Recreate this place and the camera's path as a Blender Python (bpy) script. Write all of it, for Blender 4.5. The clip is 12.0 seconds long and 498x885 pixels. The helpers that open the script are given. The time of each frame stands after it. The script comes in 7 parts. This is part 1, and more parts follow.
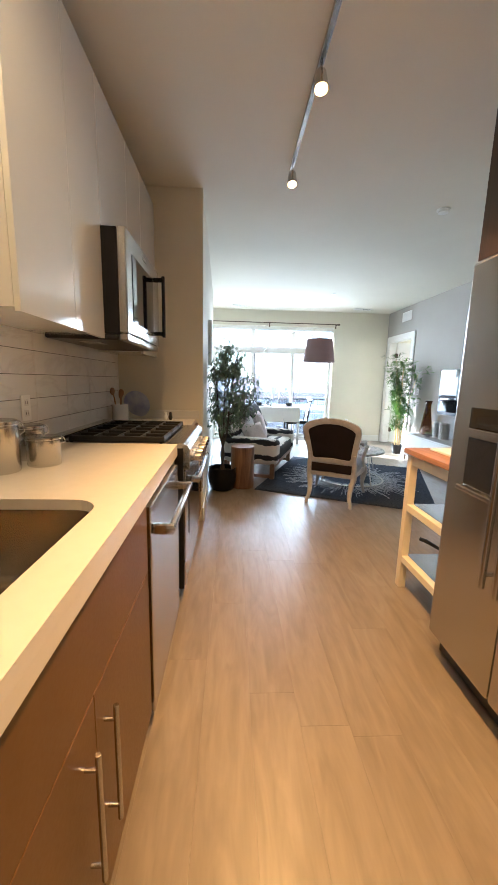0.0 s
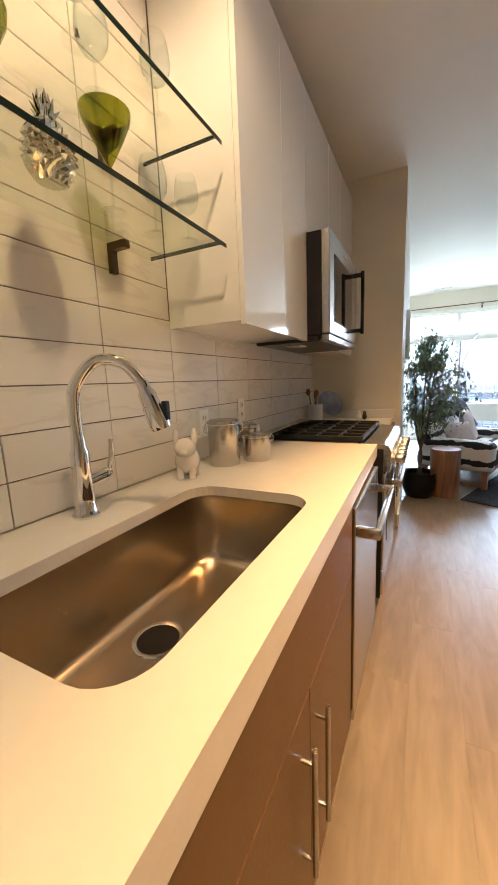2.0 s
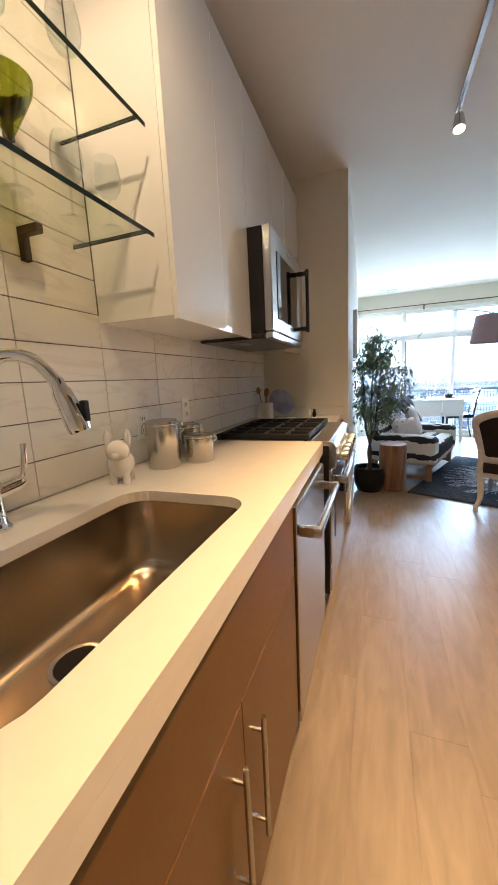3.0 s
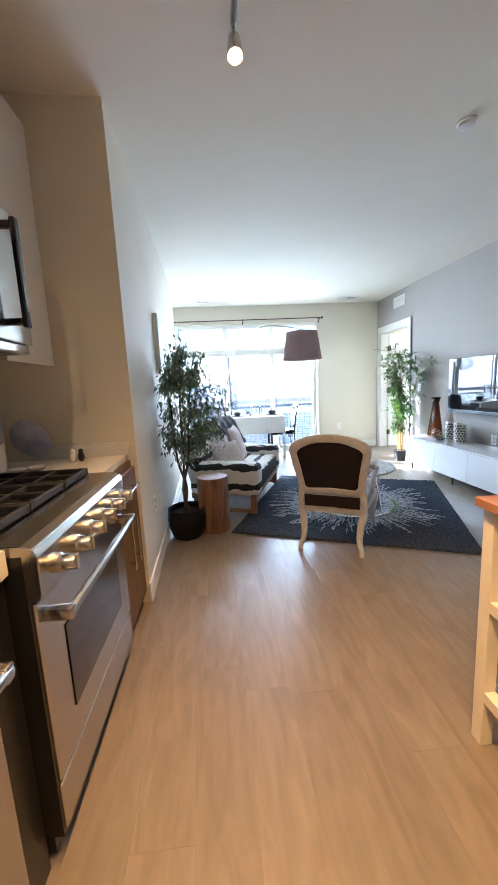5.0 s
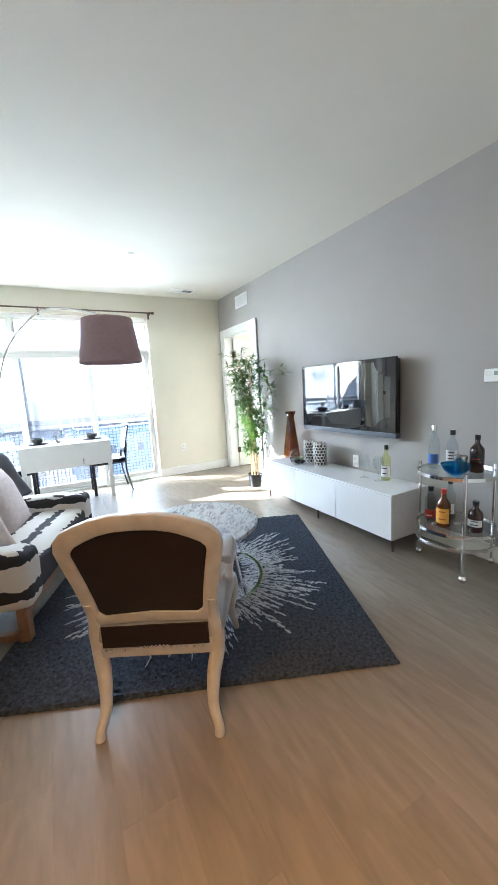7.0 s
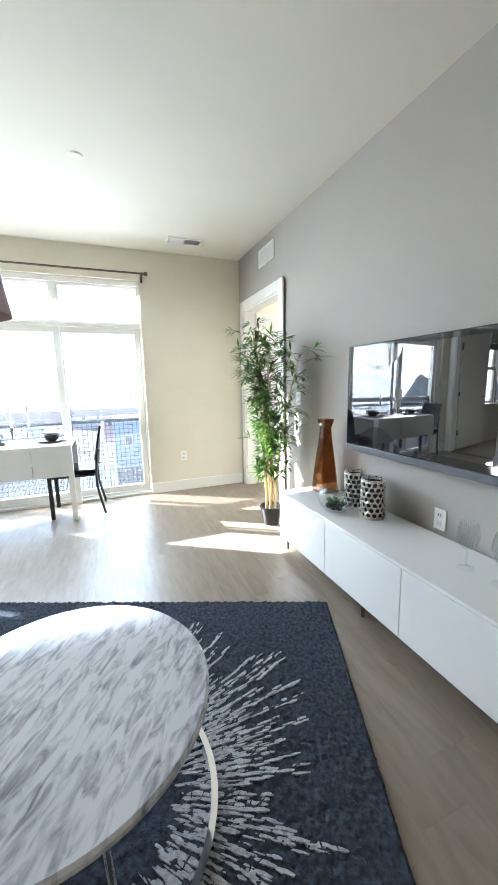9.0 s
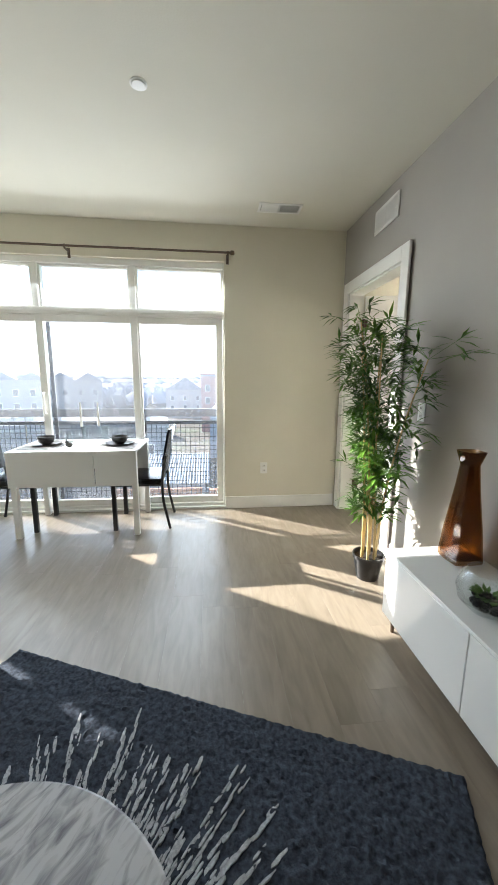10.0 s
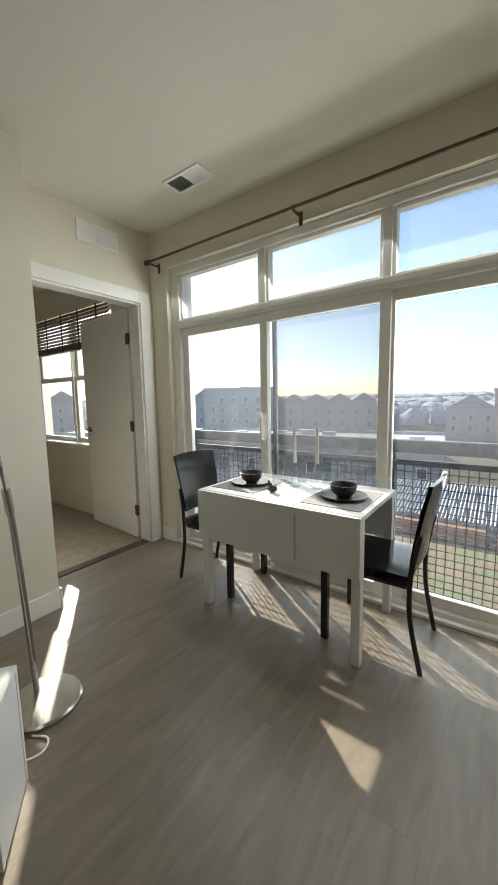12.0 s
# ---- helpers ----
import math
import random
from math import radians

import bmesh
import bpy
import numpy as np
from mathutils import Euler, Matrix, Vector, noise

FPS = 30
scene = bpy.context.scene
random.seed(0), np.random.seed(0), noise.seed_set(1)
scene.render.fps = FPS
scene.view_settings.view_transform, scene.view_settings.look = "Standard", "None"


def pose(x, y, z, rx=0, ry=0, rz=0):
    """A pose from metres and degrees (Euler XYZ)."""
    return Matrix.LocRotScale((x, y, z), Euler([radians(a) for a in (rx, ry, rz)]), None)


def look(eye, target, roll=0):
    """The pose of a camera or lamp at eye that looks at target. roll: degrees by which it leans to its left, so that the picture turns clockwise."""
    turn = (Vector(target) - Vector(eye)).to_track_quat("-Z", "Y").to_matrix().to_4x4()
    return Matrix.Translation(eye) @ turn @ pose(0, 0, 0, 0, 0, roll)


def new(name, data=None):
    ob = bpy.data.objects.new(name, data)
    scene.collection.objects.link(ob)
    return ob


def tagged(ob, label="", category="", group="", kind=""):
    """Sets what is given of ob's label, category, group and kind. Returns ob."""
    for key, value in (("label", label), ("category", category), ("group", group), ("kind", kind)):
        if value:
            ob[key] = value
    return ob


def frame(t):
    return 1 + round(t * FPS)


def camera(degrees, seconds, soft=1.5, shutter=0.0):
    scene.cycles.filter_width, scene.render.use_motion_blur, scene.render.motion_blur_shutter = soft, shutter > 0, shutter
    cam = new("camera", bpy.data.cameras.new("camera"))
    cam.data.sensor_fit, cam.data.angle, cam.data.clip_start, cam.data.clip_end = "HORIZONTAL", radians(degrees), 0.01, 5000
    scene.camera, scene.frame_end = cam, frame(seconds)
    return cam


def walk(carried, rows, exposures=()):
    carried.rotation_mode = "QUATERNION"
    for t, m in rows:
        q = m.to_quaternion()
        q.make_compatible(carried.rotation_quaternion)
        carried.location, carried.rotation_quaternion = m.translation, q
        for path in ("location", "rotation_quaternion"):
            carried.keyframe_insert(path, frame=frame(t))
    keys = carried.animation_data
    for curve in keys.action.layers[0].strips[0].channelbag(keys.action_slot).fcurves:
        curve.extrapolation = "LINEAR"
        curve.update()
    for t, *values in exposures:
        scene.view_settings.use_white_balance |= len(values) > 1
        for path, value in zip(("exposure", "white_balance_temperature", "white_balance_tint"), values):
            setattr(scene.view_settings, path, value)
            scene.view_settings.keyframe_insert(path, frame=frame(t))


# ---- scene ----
cam = camera(70.2, 12.0, soft=0.9)
PATH = [
    (0, (0.252, 0.114, 1.247), (0.35, 2.081, 0.903), 1.4),
    (0.5, (0.223, 0.116, 1.254), (0.089, 2.084, 0.923), -0.0),
    (1, (0.204, 0.129, 1.252), (-0.176, 2.065, 0.921), -1.4),
    (1.5, (0.185, 0.138, 1.244), (-0.47, 1.998, 0.913), -2.2),
    (2, (0.172, 0.133, 1.238), (-0.709, 1.897, 0.903), -2.3),
    (2.5, (0.178, 0.128, 1.232), (-0.732, 1.878, 0.898), -2.0),
    (3, (0.222, 0.203, 1.227), (-0.457, 2.052, 0.882), -2.8),
    (3.5, (0.262, 0.35, 1.248), (-0.061, 2.297, 0.923), -3.6),
    (3.7, (0.294, 0.42, 1.253), (0.121, 2.381, 0.902), -3.1),
    (5.3, (0.508, 1.303, 1.262), (0.756, 3.263, 0.953), -2.8),
    (5.5, (0.529, 1.421, 1.265), (0.865, 3.362, 0.919), -2.6),
    (6, (0.694, 1.731, 1.258), (1.19, 3.641, 0.934), -2.4),
    (6.5, (0.86, 2.02, 1.271), (1.584, 3.857, 0.954), -1.6),
    (7, (1.048, 2.342, 1.29), (1.982, 4.085, 0.986), -3.2),
    (7.2, (1.13, 2.458, 1.283), (2.101, 4.17, 0.929), -3.4),
    (8.8, (1.874, 3.408, 1.25), (2.679, 5.209, 0.92), -1.9),
    (9, (1.983, 3.54, 1.257), (2.692, 5.381, 0.931), -1.2),
    (9.5, (2.152, 3.872, 1.277), (2.634, 5.78, 0.918), 0.9),
    (10, (2.224, 4.234, 1.313), (2.435, 6.192, 0.963), 0.4),
    (10.5, (2.27, 4.58, 1.255), (2.026, 6.539, 0.937), 0.0),
    (11, (2.25, 4.952, 1.237), (1.61, 6.815, 0.893), 1.0),
    (11.5, (2.161, 5.281, 1.277), (1.266, 7.037, 0.941), -0.3),
    (12, (2.113, 5.617, 1.272), (0.941, 7.221, 1.036), -1.1),
]
LIGHT = [(0, 3.4, 5550, 7), (2.5, 3.52, 5400, 7), (3, 3.45, 5150, 7), (3.5, 3.55, 4950, 5), (5.5, 3.45, 5400, 10), (6, 3.35, 5500, 9), (7, 3.6, 5550, 8), (9, 3.35, 5900, 9),
         (9.5, 2.75, 6200, 8), (10, 2.4, 6450, 8), (11, 1.7, 6750, 6), (12, 1.2, 7100, 7)]
walk(cam, [(t, look(eye, target, roll)) for t, eye, target, roll in PATH], LIGHT)

# ---- world and large lights ----
SUN_WAY = Vector((0.828, -0.56, -0.494)).normalized()
world = bpy.data.worlds.new("world")
scene.world = world
world.use_nodes = True
wn = world.node_tree.nodes
sky = wn.new("ShaderNodeTexSky")
sky.sky_type, sky.sun_disc = "NISHITA", False
sky.sun_elevation = math.asin(-SUN_WAY.z)
sky.sun_rotation = math.atan2(-SUN_WAY.x, -SUN_WAY.y)
sky.dust_density, sky.air_density, sky.ozone_density = 0.6, 1.0, 3.5
wn["Background"].inputs[1].default_value = 0.1
world.node_tree.links.new(sky.outputs[0], wn["Background"].inputs[0])


def lamp(name, kind, m, energy, colour, **more):
    data = bpy.data.lights.new(name, kind)
    data.energy, data.color = energy, colour
    if "angle" in more:
        data.angle = radians(more["angle"])
    if "size" in more:
        data.shape, data.size, data.size_y = "RECTANGLE", more["size"][0], more["size"][1]
    if "spot" in more:
        data.spot_size, data.spot_blend, data.shadow_soft_size = radians(more["spot"]), 0.6, 0.03
    ob = new(name, data)
    ob.matrix_world = m
    return ob


lamp("sun", "SUN", look((0, 0, 20), Vector((0, 0, 20)) + SUN_WAY), 5.0, (1.0, 0.97, 0.92), angle=0.5)
# sky light in the window openings
lamp("window_daylight", "AREA", look((1.05, 8.3, 1.4), (1.05, 7.0, 0.5)), 34, (0.86, 0.93, 1.0), size=(2.6, 2.3))
lamp("bedroom_daylight", "AREA", look((-1.96, 8.2, 1.5), (-1.96, 7.0, 1.2)), 10, (0.9, 0.95, 1.0), size=(1.7, 1.4))

# ---- materials ----


def nodes_of(name):
    m = bpy.data.materials.new(name)
    m.use_nodes = True
    t = m.node_tree
    return m, t.nodes, t.links, t.nodes["Principled BSDF"]


def mat(name, colour, rough=0.5, metal=0.0, vary=0.08, scale=(12, 12, 12), detail=4.0, bump=0.05, fine=90.0, coat=0.0, spec=0.5, obj_vary=0.0, second=None):
    """A surface with mottling at a coarse and a fine scale, and fine relief."""
    m, n, l, b = nodes_of(name)
    co = n.new("ShaderNodeTexCoord")
    mp = n.new("ShaderNodeMapping")
    mp.inputs["Scale"].default_value = scale
    l.new(co.outputs["Object"], mp.inputs[0])
    ns = n.new("ShaderNodeTexNoise")
    ns.inputs["Scale"].default_value, ns.inputs["Detail"].default_value = 1.0, detail
    l.new(mp.outputs[0], ns.inputs[0])
    nf = n.new("ShaderNodeTexNoise")
    nf.inputs["Scale"].default_value, nf.inputs["Detail"].default_value = fine, 3.0
    l.new(co.outputs["Object"], nf.inputs[0])
    mix = n.new("ShaderNodeMix")
    mix.data_type = "RGBA"
    c2 = second or tuple(c * (1 - vary * 2) for c in colour)
    mix.inputs[6].default_value, mix.inputs[7].default_value = (*colour, 1), (*c2, 1)
    ramp = n.new("ShaderNodeMapRange")
    ramp.inputs[1].default_value, ramp.inputs[2].default_value = 0.35, 0.7
    l.new(ns.outputs[0], ramp.inputs[0])
    l.new(ramp.outputs[0], mix.inputs[0])
    out = mix.outputs[2]
    if obj_vary:
        oi = n.new("ShaderNodeObjectInfo")
        hs = n.new("ShaderNodeHueSaturation")
        mr = n.new("ShaderNodeMapRange")
        mr.inputs[3].default_value, mr.inputs[4].default_value = 1 - obj_vary, 1 + obj_vary
        l.new(oi.outputs["Random"], mr.inputs[0])
        l.new(mr.outputs[0], hs.inputs["Value"])
        l.new(out, hs.inputs["Color"])
        out = hs.outputs[0]
    l.new(out, b.inputs["Base Color"])
    rr = n.new("ShaderNodeMapRange")
    rr.inputs[3].default_value, rr.inputs[4].default_value = max(0.02, rough - 0.06), min(1, rough + 0.06)
    l.new(nf.outputs[0], rr.inputs[0])
    l.new(rr.outputs[0], b.inputs["Roughness"])
    b.inputs["Metallic"].default_value = metal
    b.inputs["Specular IOR Level"].default_value = spec
    b.inputs["Coat Weight"].default_value = coat
    b.inputs["Coat Roughness"].default_value = 0.06
    if bump:
        bp = n.new("ShaderNodeBump")
        bp.inputs["Strength"].default_value, bp.inputs["Distance"].default_value = bump, 0.004
        l.new(nf.outputs[0], bp.inputs["Height"])
        l.new(bp.outputs[0], b.inputs["Normal"])
    return m


def plain(name, colour, rough=0.2, metal=0.0, spec=0.5, coat=0.0, brush=0.0):
    """Even polished or brushed stuff; brush stretches a faint grain along the object's y."""
    m, n, l, b = nodes_of(name)
    b.inputs["Base Color"].default_value = (*colour, 1)
    b.inputs["Roughness"].default_value = rough
    b.inputs["Metallic"].default_value = metal
    b.inputs["Specular IOR Level"].default_value = spec
    b.inputs["Coat Weight"].default_value = coat
    b.inputs["Coat Roughness"].default_value = 0.02
    co, mp, ns, mr = n.new("ShaderNodeTexCoord"), n.new("ShaderNodeMapping"), n.new("ShaderNodeTexNoise"), n.new("ShaderNodeMapRange")
    mp.inputs["Scale"].default_value = (400, 6, 400) if brush else (3, 3, 3)
    l.new(co.outputs["Object"], mp.inputs[0])
    l.new(mp.outputs[0], ns.inputs[0])
    ns.inputs["Scale"].default_value = 1.0
    mr.inputs[3].default_value, mr.inputs[4].default_value = rough * 0.9, rough * 1.1 + brush
    l.new(ns.outputs[0], mr.inputs[0])
    if brush:
        l.new(mr.outputs[0], b.inputs["Roughness"])
    return m


def glass_mat(name, colour=(1, 1, 1), rough=0.0, ior=1.45):
    m, n, l, b = nodes_of(name)
    b.inputs["Base Color"].default_value = (*colour, 1)
    b.inputs["Transmission Weight"].default_value = 1.0
    b.inputs["Roughness"].default_value = rough
    b.inputs["IOR"].default_value = ior
    return m


def pane_mat(name, tint=(1, 1, 1), gloss=0.035, haze_veil=0.0):
    """Thin window glass: mostly clear, a little mirror, with an optional added haze veil."""
    m, n, l, b = nodes_of(name)
    n.remove(b)
    tr, gl, mx = n.new("ShaderNodeBsdfTransparent"), n.new("ShaderNodeBsdfGlossy"), n.new("ShaderNodeMixShader")
    tr.inputs[0].default_value = (*tint, 1)
    gl.inputs["Roughness"].default_value = 0.02
    fr, pw, sc = n.new("ShaderNodeLayerWeight"), n.new("ShaderNodeMath"), n.new("ShaderNodeMath")
    pw.operation, sc.operation = "POWER", "MULTIPLY_ADD"
    pw.inputs[1].default_value, sc.inputs[1].default_value, sc.inputs[2].default_value = 4.0, 0.7, gloss
    l.new(fr.outputs["Facing"], pw.inputs[0])
    l.new(pw.outputs[0], sc.inputs[0])
    l.new(sc.outputs[0], mx.inputs[0])
    # pale translucent layer imitates glare and outdoor haze over the view
    if haze_veil:
        du, dm = n.new("ShaderNodeBsdfTranslucent"), n.new("ShaderNodeMixShader")
        du.inputs[0].default_value = (0.9, 0.92, 1.0, 1)
        dm.inputs[0].default_value = haze_veil
        l.new(tr.outputs[0], dm.inputs[1])
        l.new(du.outputs[0], dm.inputs[2])
        l.new(dm.outputs[0], mx.inputs[1])
    else:
        l.new(tr.outputs[0], mx.inputs[1])
    l.new(gl.outputs[0], mx.inputs[2])
    l.new(mx.outputs[0], n["Material Output"].inputs[0])
    return m


def glow_mat(name, colour, strength):
    m, n, l, b = nodes_of(name)
    b.inputs["Base Color"].default_value = (*colour, 1)
    b.inputs["Emission Color"].default_value = (*colour, 1)
    b.inputs["Emission Strength"].default_value = strength
    return m


def wood_mat(name, light, dark, along=1, rough=0.4, ring=14.0, obj_vary=0.0, bump=0.08, stretch=14.0, run=1.0):
    """Wood with grain along one axis of the object and a second, finer figure."""
    m, n, l, b = nodes_of(name)
    co = n.new("ShaderNodeTexCoord")
    src = co.outputs["Object"]
    oi = n.new("ShaderNodeObjectInfo")
    if obj_vary:
        ad = n.new("ShaderNodeVectorMath")
        ad.operation = "ADD"
        sc = n.new("ShaderNodeMath")
        sc.operation = "MULTIPLY"
        sc.inputs[1].default_value = 37.0
        l.new(oi.outputs["Random"], sc.inputs[0])
        l.new(src, ad.inputs[0])
        l.new(sc.outputs[0], ad.inputs[1])
        src = ad.outputs[0]
    mp = n.new("ShaderNodeMapping")
    mp.inputs["Scale"].default_value = tuple(run if i == along else stretch for i in range(3))
    l.new(src, mp.inputs[0])
    n1 = n.new("ShaderNodeTexNoise")
    n1.inputs["Scale"].default_value, n1.inputs["Detail"].default_value, n1.inputs["Distortion"].default_value = 1.1, 6.0, 1.2
    l.new(mp.outputs[0], n1.inputs[0])
    mp2 = n.new("ShaderNodeMapping")
    mp2.inputs["Scale"].default_value = tuple(3.0 * run if i == along else stretch * ring for i in range(3))
    l.new(src, mp2.inputs[0])
    n2 = n.new("ShaderNodeTexNoise")
    n2.inputs["Scale"].default_value, n2.inputs["Detail"].default_value = 1.0, 3.0
    l.new(mp2.outputs[0], n2.inputs[0])
    add = n.new("ShaderNodeMath")
    add.operation = "MULTIPLY_ADD"
    add.inputs[1].default_value = 0.3
    l.new(n2.outputs[0], add.inputs[0])
    l.new(n1.outputs[0], add.inputs[2])
    mr = n.new("ShaderNodeMapRange")
    mr.inputs[1].default_value, mr.inputs[2].default_value = 0.45, 0.9
    l.new(add.outputs[0], mr.inputs[0])
    mix = n.new("ShaderNodeMix")
    mix.data_type = "RGBA"
    mix.inputs[6].default_value, mix.inputs[7].default_value = (*light, 1), (*dark, 1)
    l.new(mr.outputs[0], mix.inputs[0])
    out = mix.outputs[2]
    if obj_vary:
        hs = n.new("ShaderNodeHueSaturation")
        m2 = n.new("ShaderNodeMapRange")
        m2.inputs[3].default_value, m2.inputs[4].default_value = 1 - obj_vary, 1 + obj_vary
        l.new(oi.outputs["Random"], m2.inputs[0])
        l.new(m2.outputs[0], hs.inputs["Value"])
        l.new(out, hs.inputs["Color"])
        out = hs.outputs[0]
    l.new(out, b.inputs["Base Color"])
    r2 = n.new("ShaderNodeMapRange")
    r2.inputs[3].default_value, r2.inputs[4].default_value = rough - 0.06, rough + 0.1
    l.new(n2.outputs[0], r2.inputs[0])
    l.new(r2.outputs[0], b.inputs["Roughness"])
    bp = n.new("ShaderNodeBump")
    bp.inputs["Strength"].default_value, bp.inputs["Distance"].default_value = bump, 0.003
    l.new(n2.outputs[0], bp.inputs["Height"])
    l.new(bp.outputs[0], b.inputs["Normal"])
    return m


def marble_mat(name, base, vein, scale=5.0, rough=0.15, width=0.06, amount=0.7, tilt=0.6, obj_vary=0.0):
    m, n, l, b = nodes_of(name)
    co = n.new("ShaderNodeTexCoord")
    src = co.outputs["Object"]
    if obj_vary:
        oi, ad = n.new("ShaderNodeObjectInfo"), n.new("ShaderNodeVectorMath")
        sc = n.new("ShaderNodeMath")
        sc.operation, ad.operation = "MULTIPLY", "ADD"
        sc.inputs[1].default_value = 53.0
        l.new(oi.outputs["Random"], sc.inputs[0])
        l.new(src, ad.inputs[0])
        l.new(sc.outputs[0], ad.inputs[1])
        src = ad.outputs[0]
    mp = n.new("ShaderNodeMapping")
    mp.inputs["Rotation"].default_value = (0.3, 0.2, tilt)
    mp.inputs["Scale"].default_value = (scale, scale * 0.35, scale)
    l.new(src, mp.inputs[0])
    ns = n.new("ShaderNodeTexNoise")
    ns.inputs["Scale"].default_value, ns.inputs["Detail"].default_value, ns.inputs["Distortion"].default_value = 1.0, 8.0, 1.6
    l.new(mp.outputs[0], ns.inputs[0])
    dist = n.new("ShaderNodeMath")
    dist.operation = "SUBTRACT"
    dist.inputs[1].default_value = 0.5
    l.new(ns.outputs[0], dist.inputs[0])
    ab = n.new("ShaderNodeMath")
    ab.operation = "ABSOLUTE"
    l.new(dist.outputs[0], ab.inputs[0])
    mr = n.new("ShaderNodeMapRange")
    mr.inputs[1].default_value, mr.inputs[2].default_value = 0.0, width
    mr.inputs[3].default_value, mr.inputs[4].default_value = amount, 0.0
    l.new(ab.outputs[0], mr.inputs[0])
    mix = n.new("ShaderNodeMix")
    mix.data_type = "RGBA"
    mix.inputs[6].default_value, mix.inputs[7].default_value = (*base, 1), (*vein, 1)
    l.new(mr.outputs[0], mix.inputs[0])
    l.new(mix.outputs[2], b.inputs["Base Color"])
    b.inputs["Roughness"].default_value = rough
    return m


def streak_mat(name, light, dark, rot, rough):
    """Polished stone with many fine streaks running one way."""
    m, n, l, b = nodes_of(name)
    co, mp, ns, nb = n.new("ShaderNodeTexCoord"), n.new("ShaderNodeMapping"), n.new("ShaderNodeTexNoise"), n.new("ShaderNodeTexNoise")
    turn = n.new("ShaderNodeMapping")
    turn.inputs["Rotation"].default_value, mp.inputs["Scale"].default_value = (0, 0, rot), (13, 42, 13)
    l.new(co.outputs["Object"], turn.inputs[0])
    l.new(turn.outputs[0], mp.inputs[0])
    l.new(mp.outputs[0], ns.inputs[0])
    ns.inputs["Scale"].default_value, ns.inputs["Detail"].default_value, ns.inputs["Distortion"].default_value = 1.0, 12.0, 1.0
    l.new(co.outputs["Object"], nb.inputs[0])
    nb.inputs["Scale"].default_value, nb.inputs["Detail"].default_value = 5.0, 4.0
    ad = n.new("ShaderNodeMath")
    ad.operation = "MULTIPLY_ADD"
    ad.inputs[1].default_value = 0.28
    l.new(nb.outputs[0], ad.inputs[0])
    l.new(ns.outputs[0], ad.inputs[2])
    mr = n.new("ShaderNodeMapRange")
    mr.inputs[1].default_value, mr.inputs[2].default_value = 0.58, 0.86
    l.new(ad.outputs[0], mr.inputs[0])
    mix = n.new("ShaderNodeMix")
    mix.data_type = "RGBA"
    mix.inputs[6].default_value, mix.inputs[7].default_value = (*light, 1), (*dark, 1)
    l.new(mr.outputs[0], mix.inputs[0])
    l.new(mix.outputs[2], b.inputs["Base Color"])
    b.inputs["Roughness"].default_value = rough
    return m


M = {}
M["wall"] = mat("warm_white_paint", (0.71, 0.67, 0.56), 0.75, vary=0.02, scale=(2, 2, 2), bump=0.12, fine=160, spec=0.25)
M["wall_grey"] = mat("grey_paint", (0.40, 0.375, 0.34), 0.7, vary=0.02, scale=(2, 2, 2), bump=0.12, fine=160, spec=0.25)
M["ceiling"] = mat("ceiling_paint", (0.71, 0.68, 0.595), 0.85, vary=0.02, scale=(1.5, 1.5, 1.5), bump=0.15, fine=140, spec=0.2)
M["vent_back"] = mat("pale_vent_backing", (0.8, 0.79, 0.76), 0.8, bump=0)
M["trim"] = mat("white_trim_paint", (0.8, 0.79, 0.75), 0.4, vary=0.02, scale=(4, 4, 4), bump=0.04)
M["plank"] = wood_mat("vinyl_oak", (0.245, 0.204, 0.156), (0.174, 0.140, 0.103), 1, 0.34, ring=4.0, obj_vary=0.04, bump=0.05, stretch=13.0, run=2.4)
M["gap"] = mat("dark_joint", (0.15, 0.125, 0.098), 0.8, bump=0)
M["carpet"] = mat("beige_carpet", (0.45, 0.39, 0.31), 0.95, vary=0.1, bump=0.6, fine=300, spec=0.1)
M["tile"] = marble_mat("marble_look_tile", (0.76, 0.74, 0.71), (0.52, 0.49, 0.46), 3.0, 0.22, 0.025, 0.32, 0.6, obj_vary=1.0)
M["grout"] = mat("grey_grout", (0.17, 0.155, 0.14), 0.9, bump=0.2)
M["slab"] = mat("grey_concrete", (0.30, 0.28, 0.26), 0.9, bump=0.2)
M["quartz"] = mat("cream_quartz", (0.72, 0.70, 0.655), 0.24, vary=0.015, scale=(30, 30, 30), bump=0, fine=300)
M["gloss_white"] = mat("gloss_white_lacquer", (0.80, 0.80, 0.78), 0.10, vary=0.01, scale=(3, 3, 3), bump=0.01, fine=20, coat=0.6)
M["brown_cab"] = mat("taupe_laminate", (0.145, 0.075, 0.022), 0.40, vary=0.06, scale=(8, 8, 1.2), bump=0.01, fine=120, spec=0.25)
M["steel"] = plain("brushed_steel", (0.52, 0.505, 0.48), 0.24, 1.0)
M["sink_steel"] = plain("satin_sink_steel", (0.52, 0.45, 0.36), 0.25, 1.0)
M["chrome"] = plain("chrome", (0.82, 0.82, 0.82), 0.05, 1.0)
M["black"] = mat("black_enamel", (0.012, 0.012, 0.013), 0.3, vary=0.1, bump=0.03)
M["black_gloss"] = plain("black_gloss", (0.008, 0.008, 0.01), 0.05, coat=0.3)
M["rail_black"] = mat("matt_black_paint", (0.012, 0.012, 0.014), 0.65, vary=0.15, bump=0.05, spec=0.2)
M["iron"] = mat("cast_iron", (0.015, 0.015, 0.016), 0.6, vary=0.2, bump=0.3)
# the 3% veil in this pane stands in for haze outside
M["pane"] = pane_mat("window_glass", (0.98, 0.99, 0.99), haze_veil=0.03)
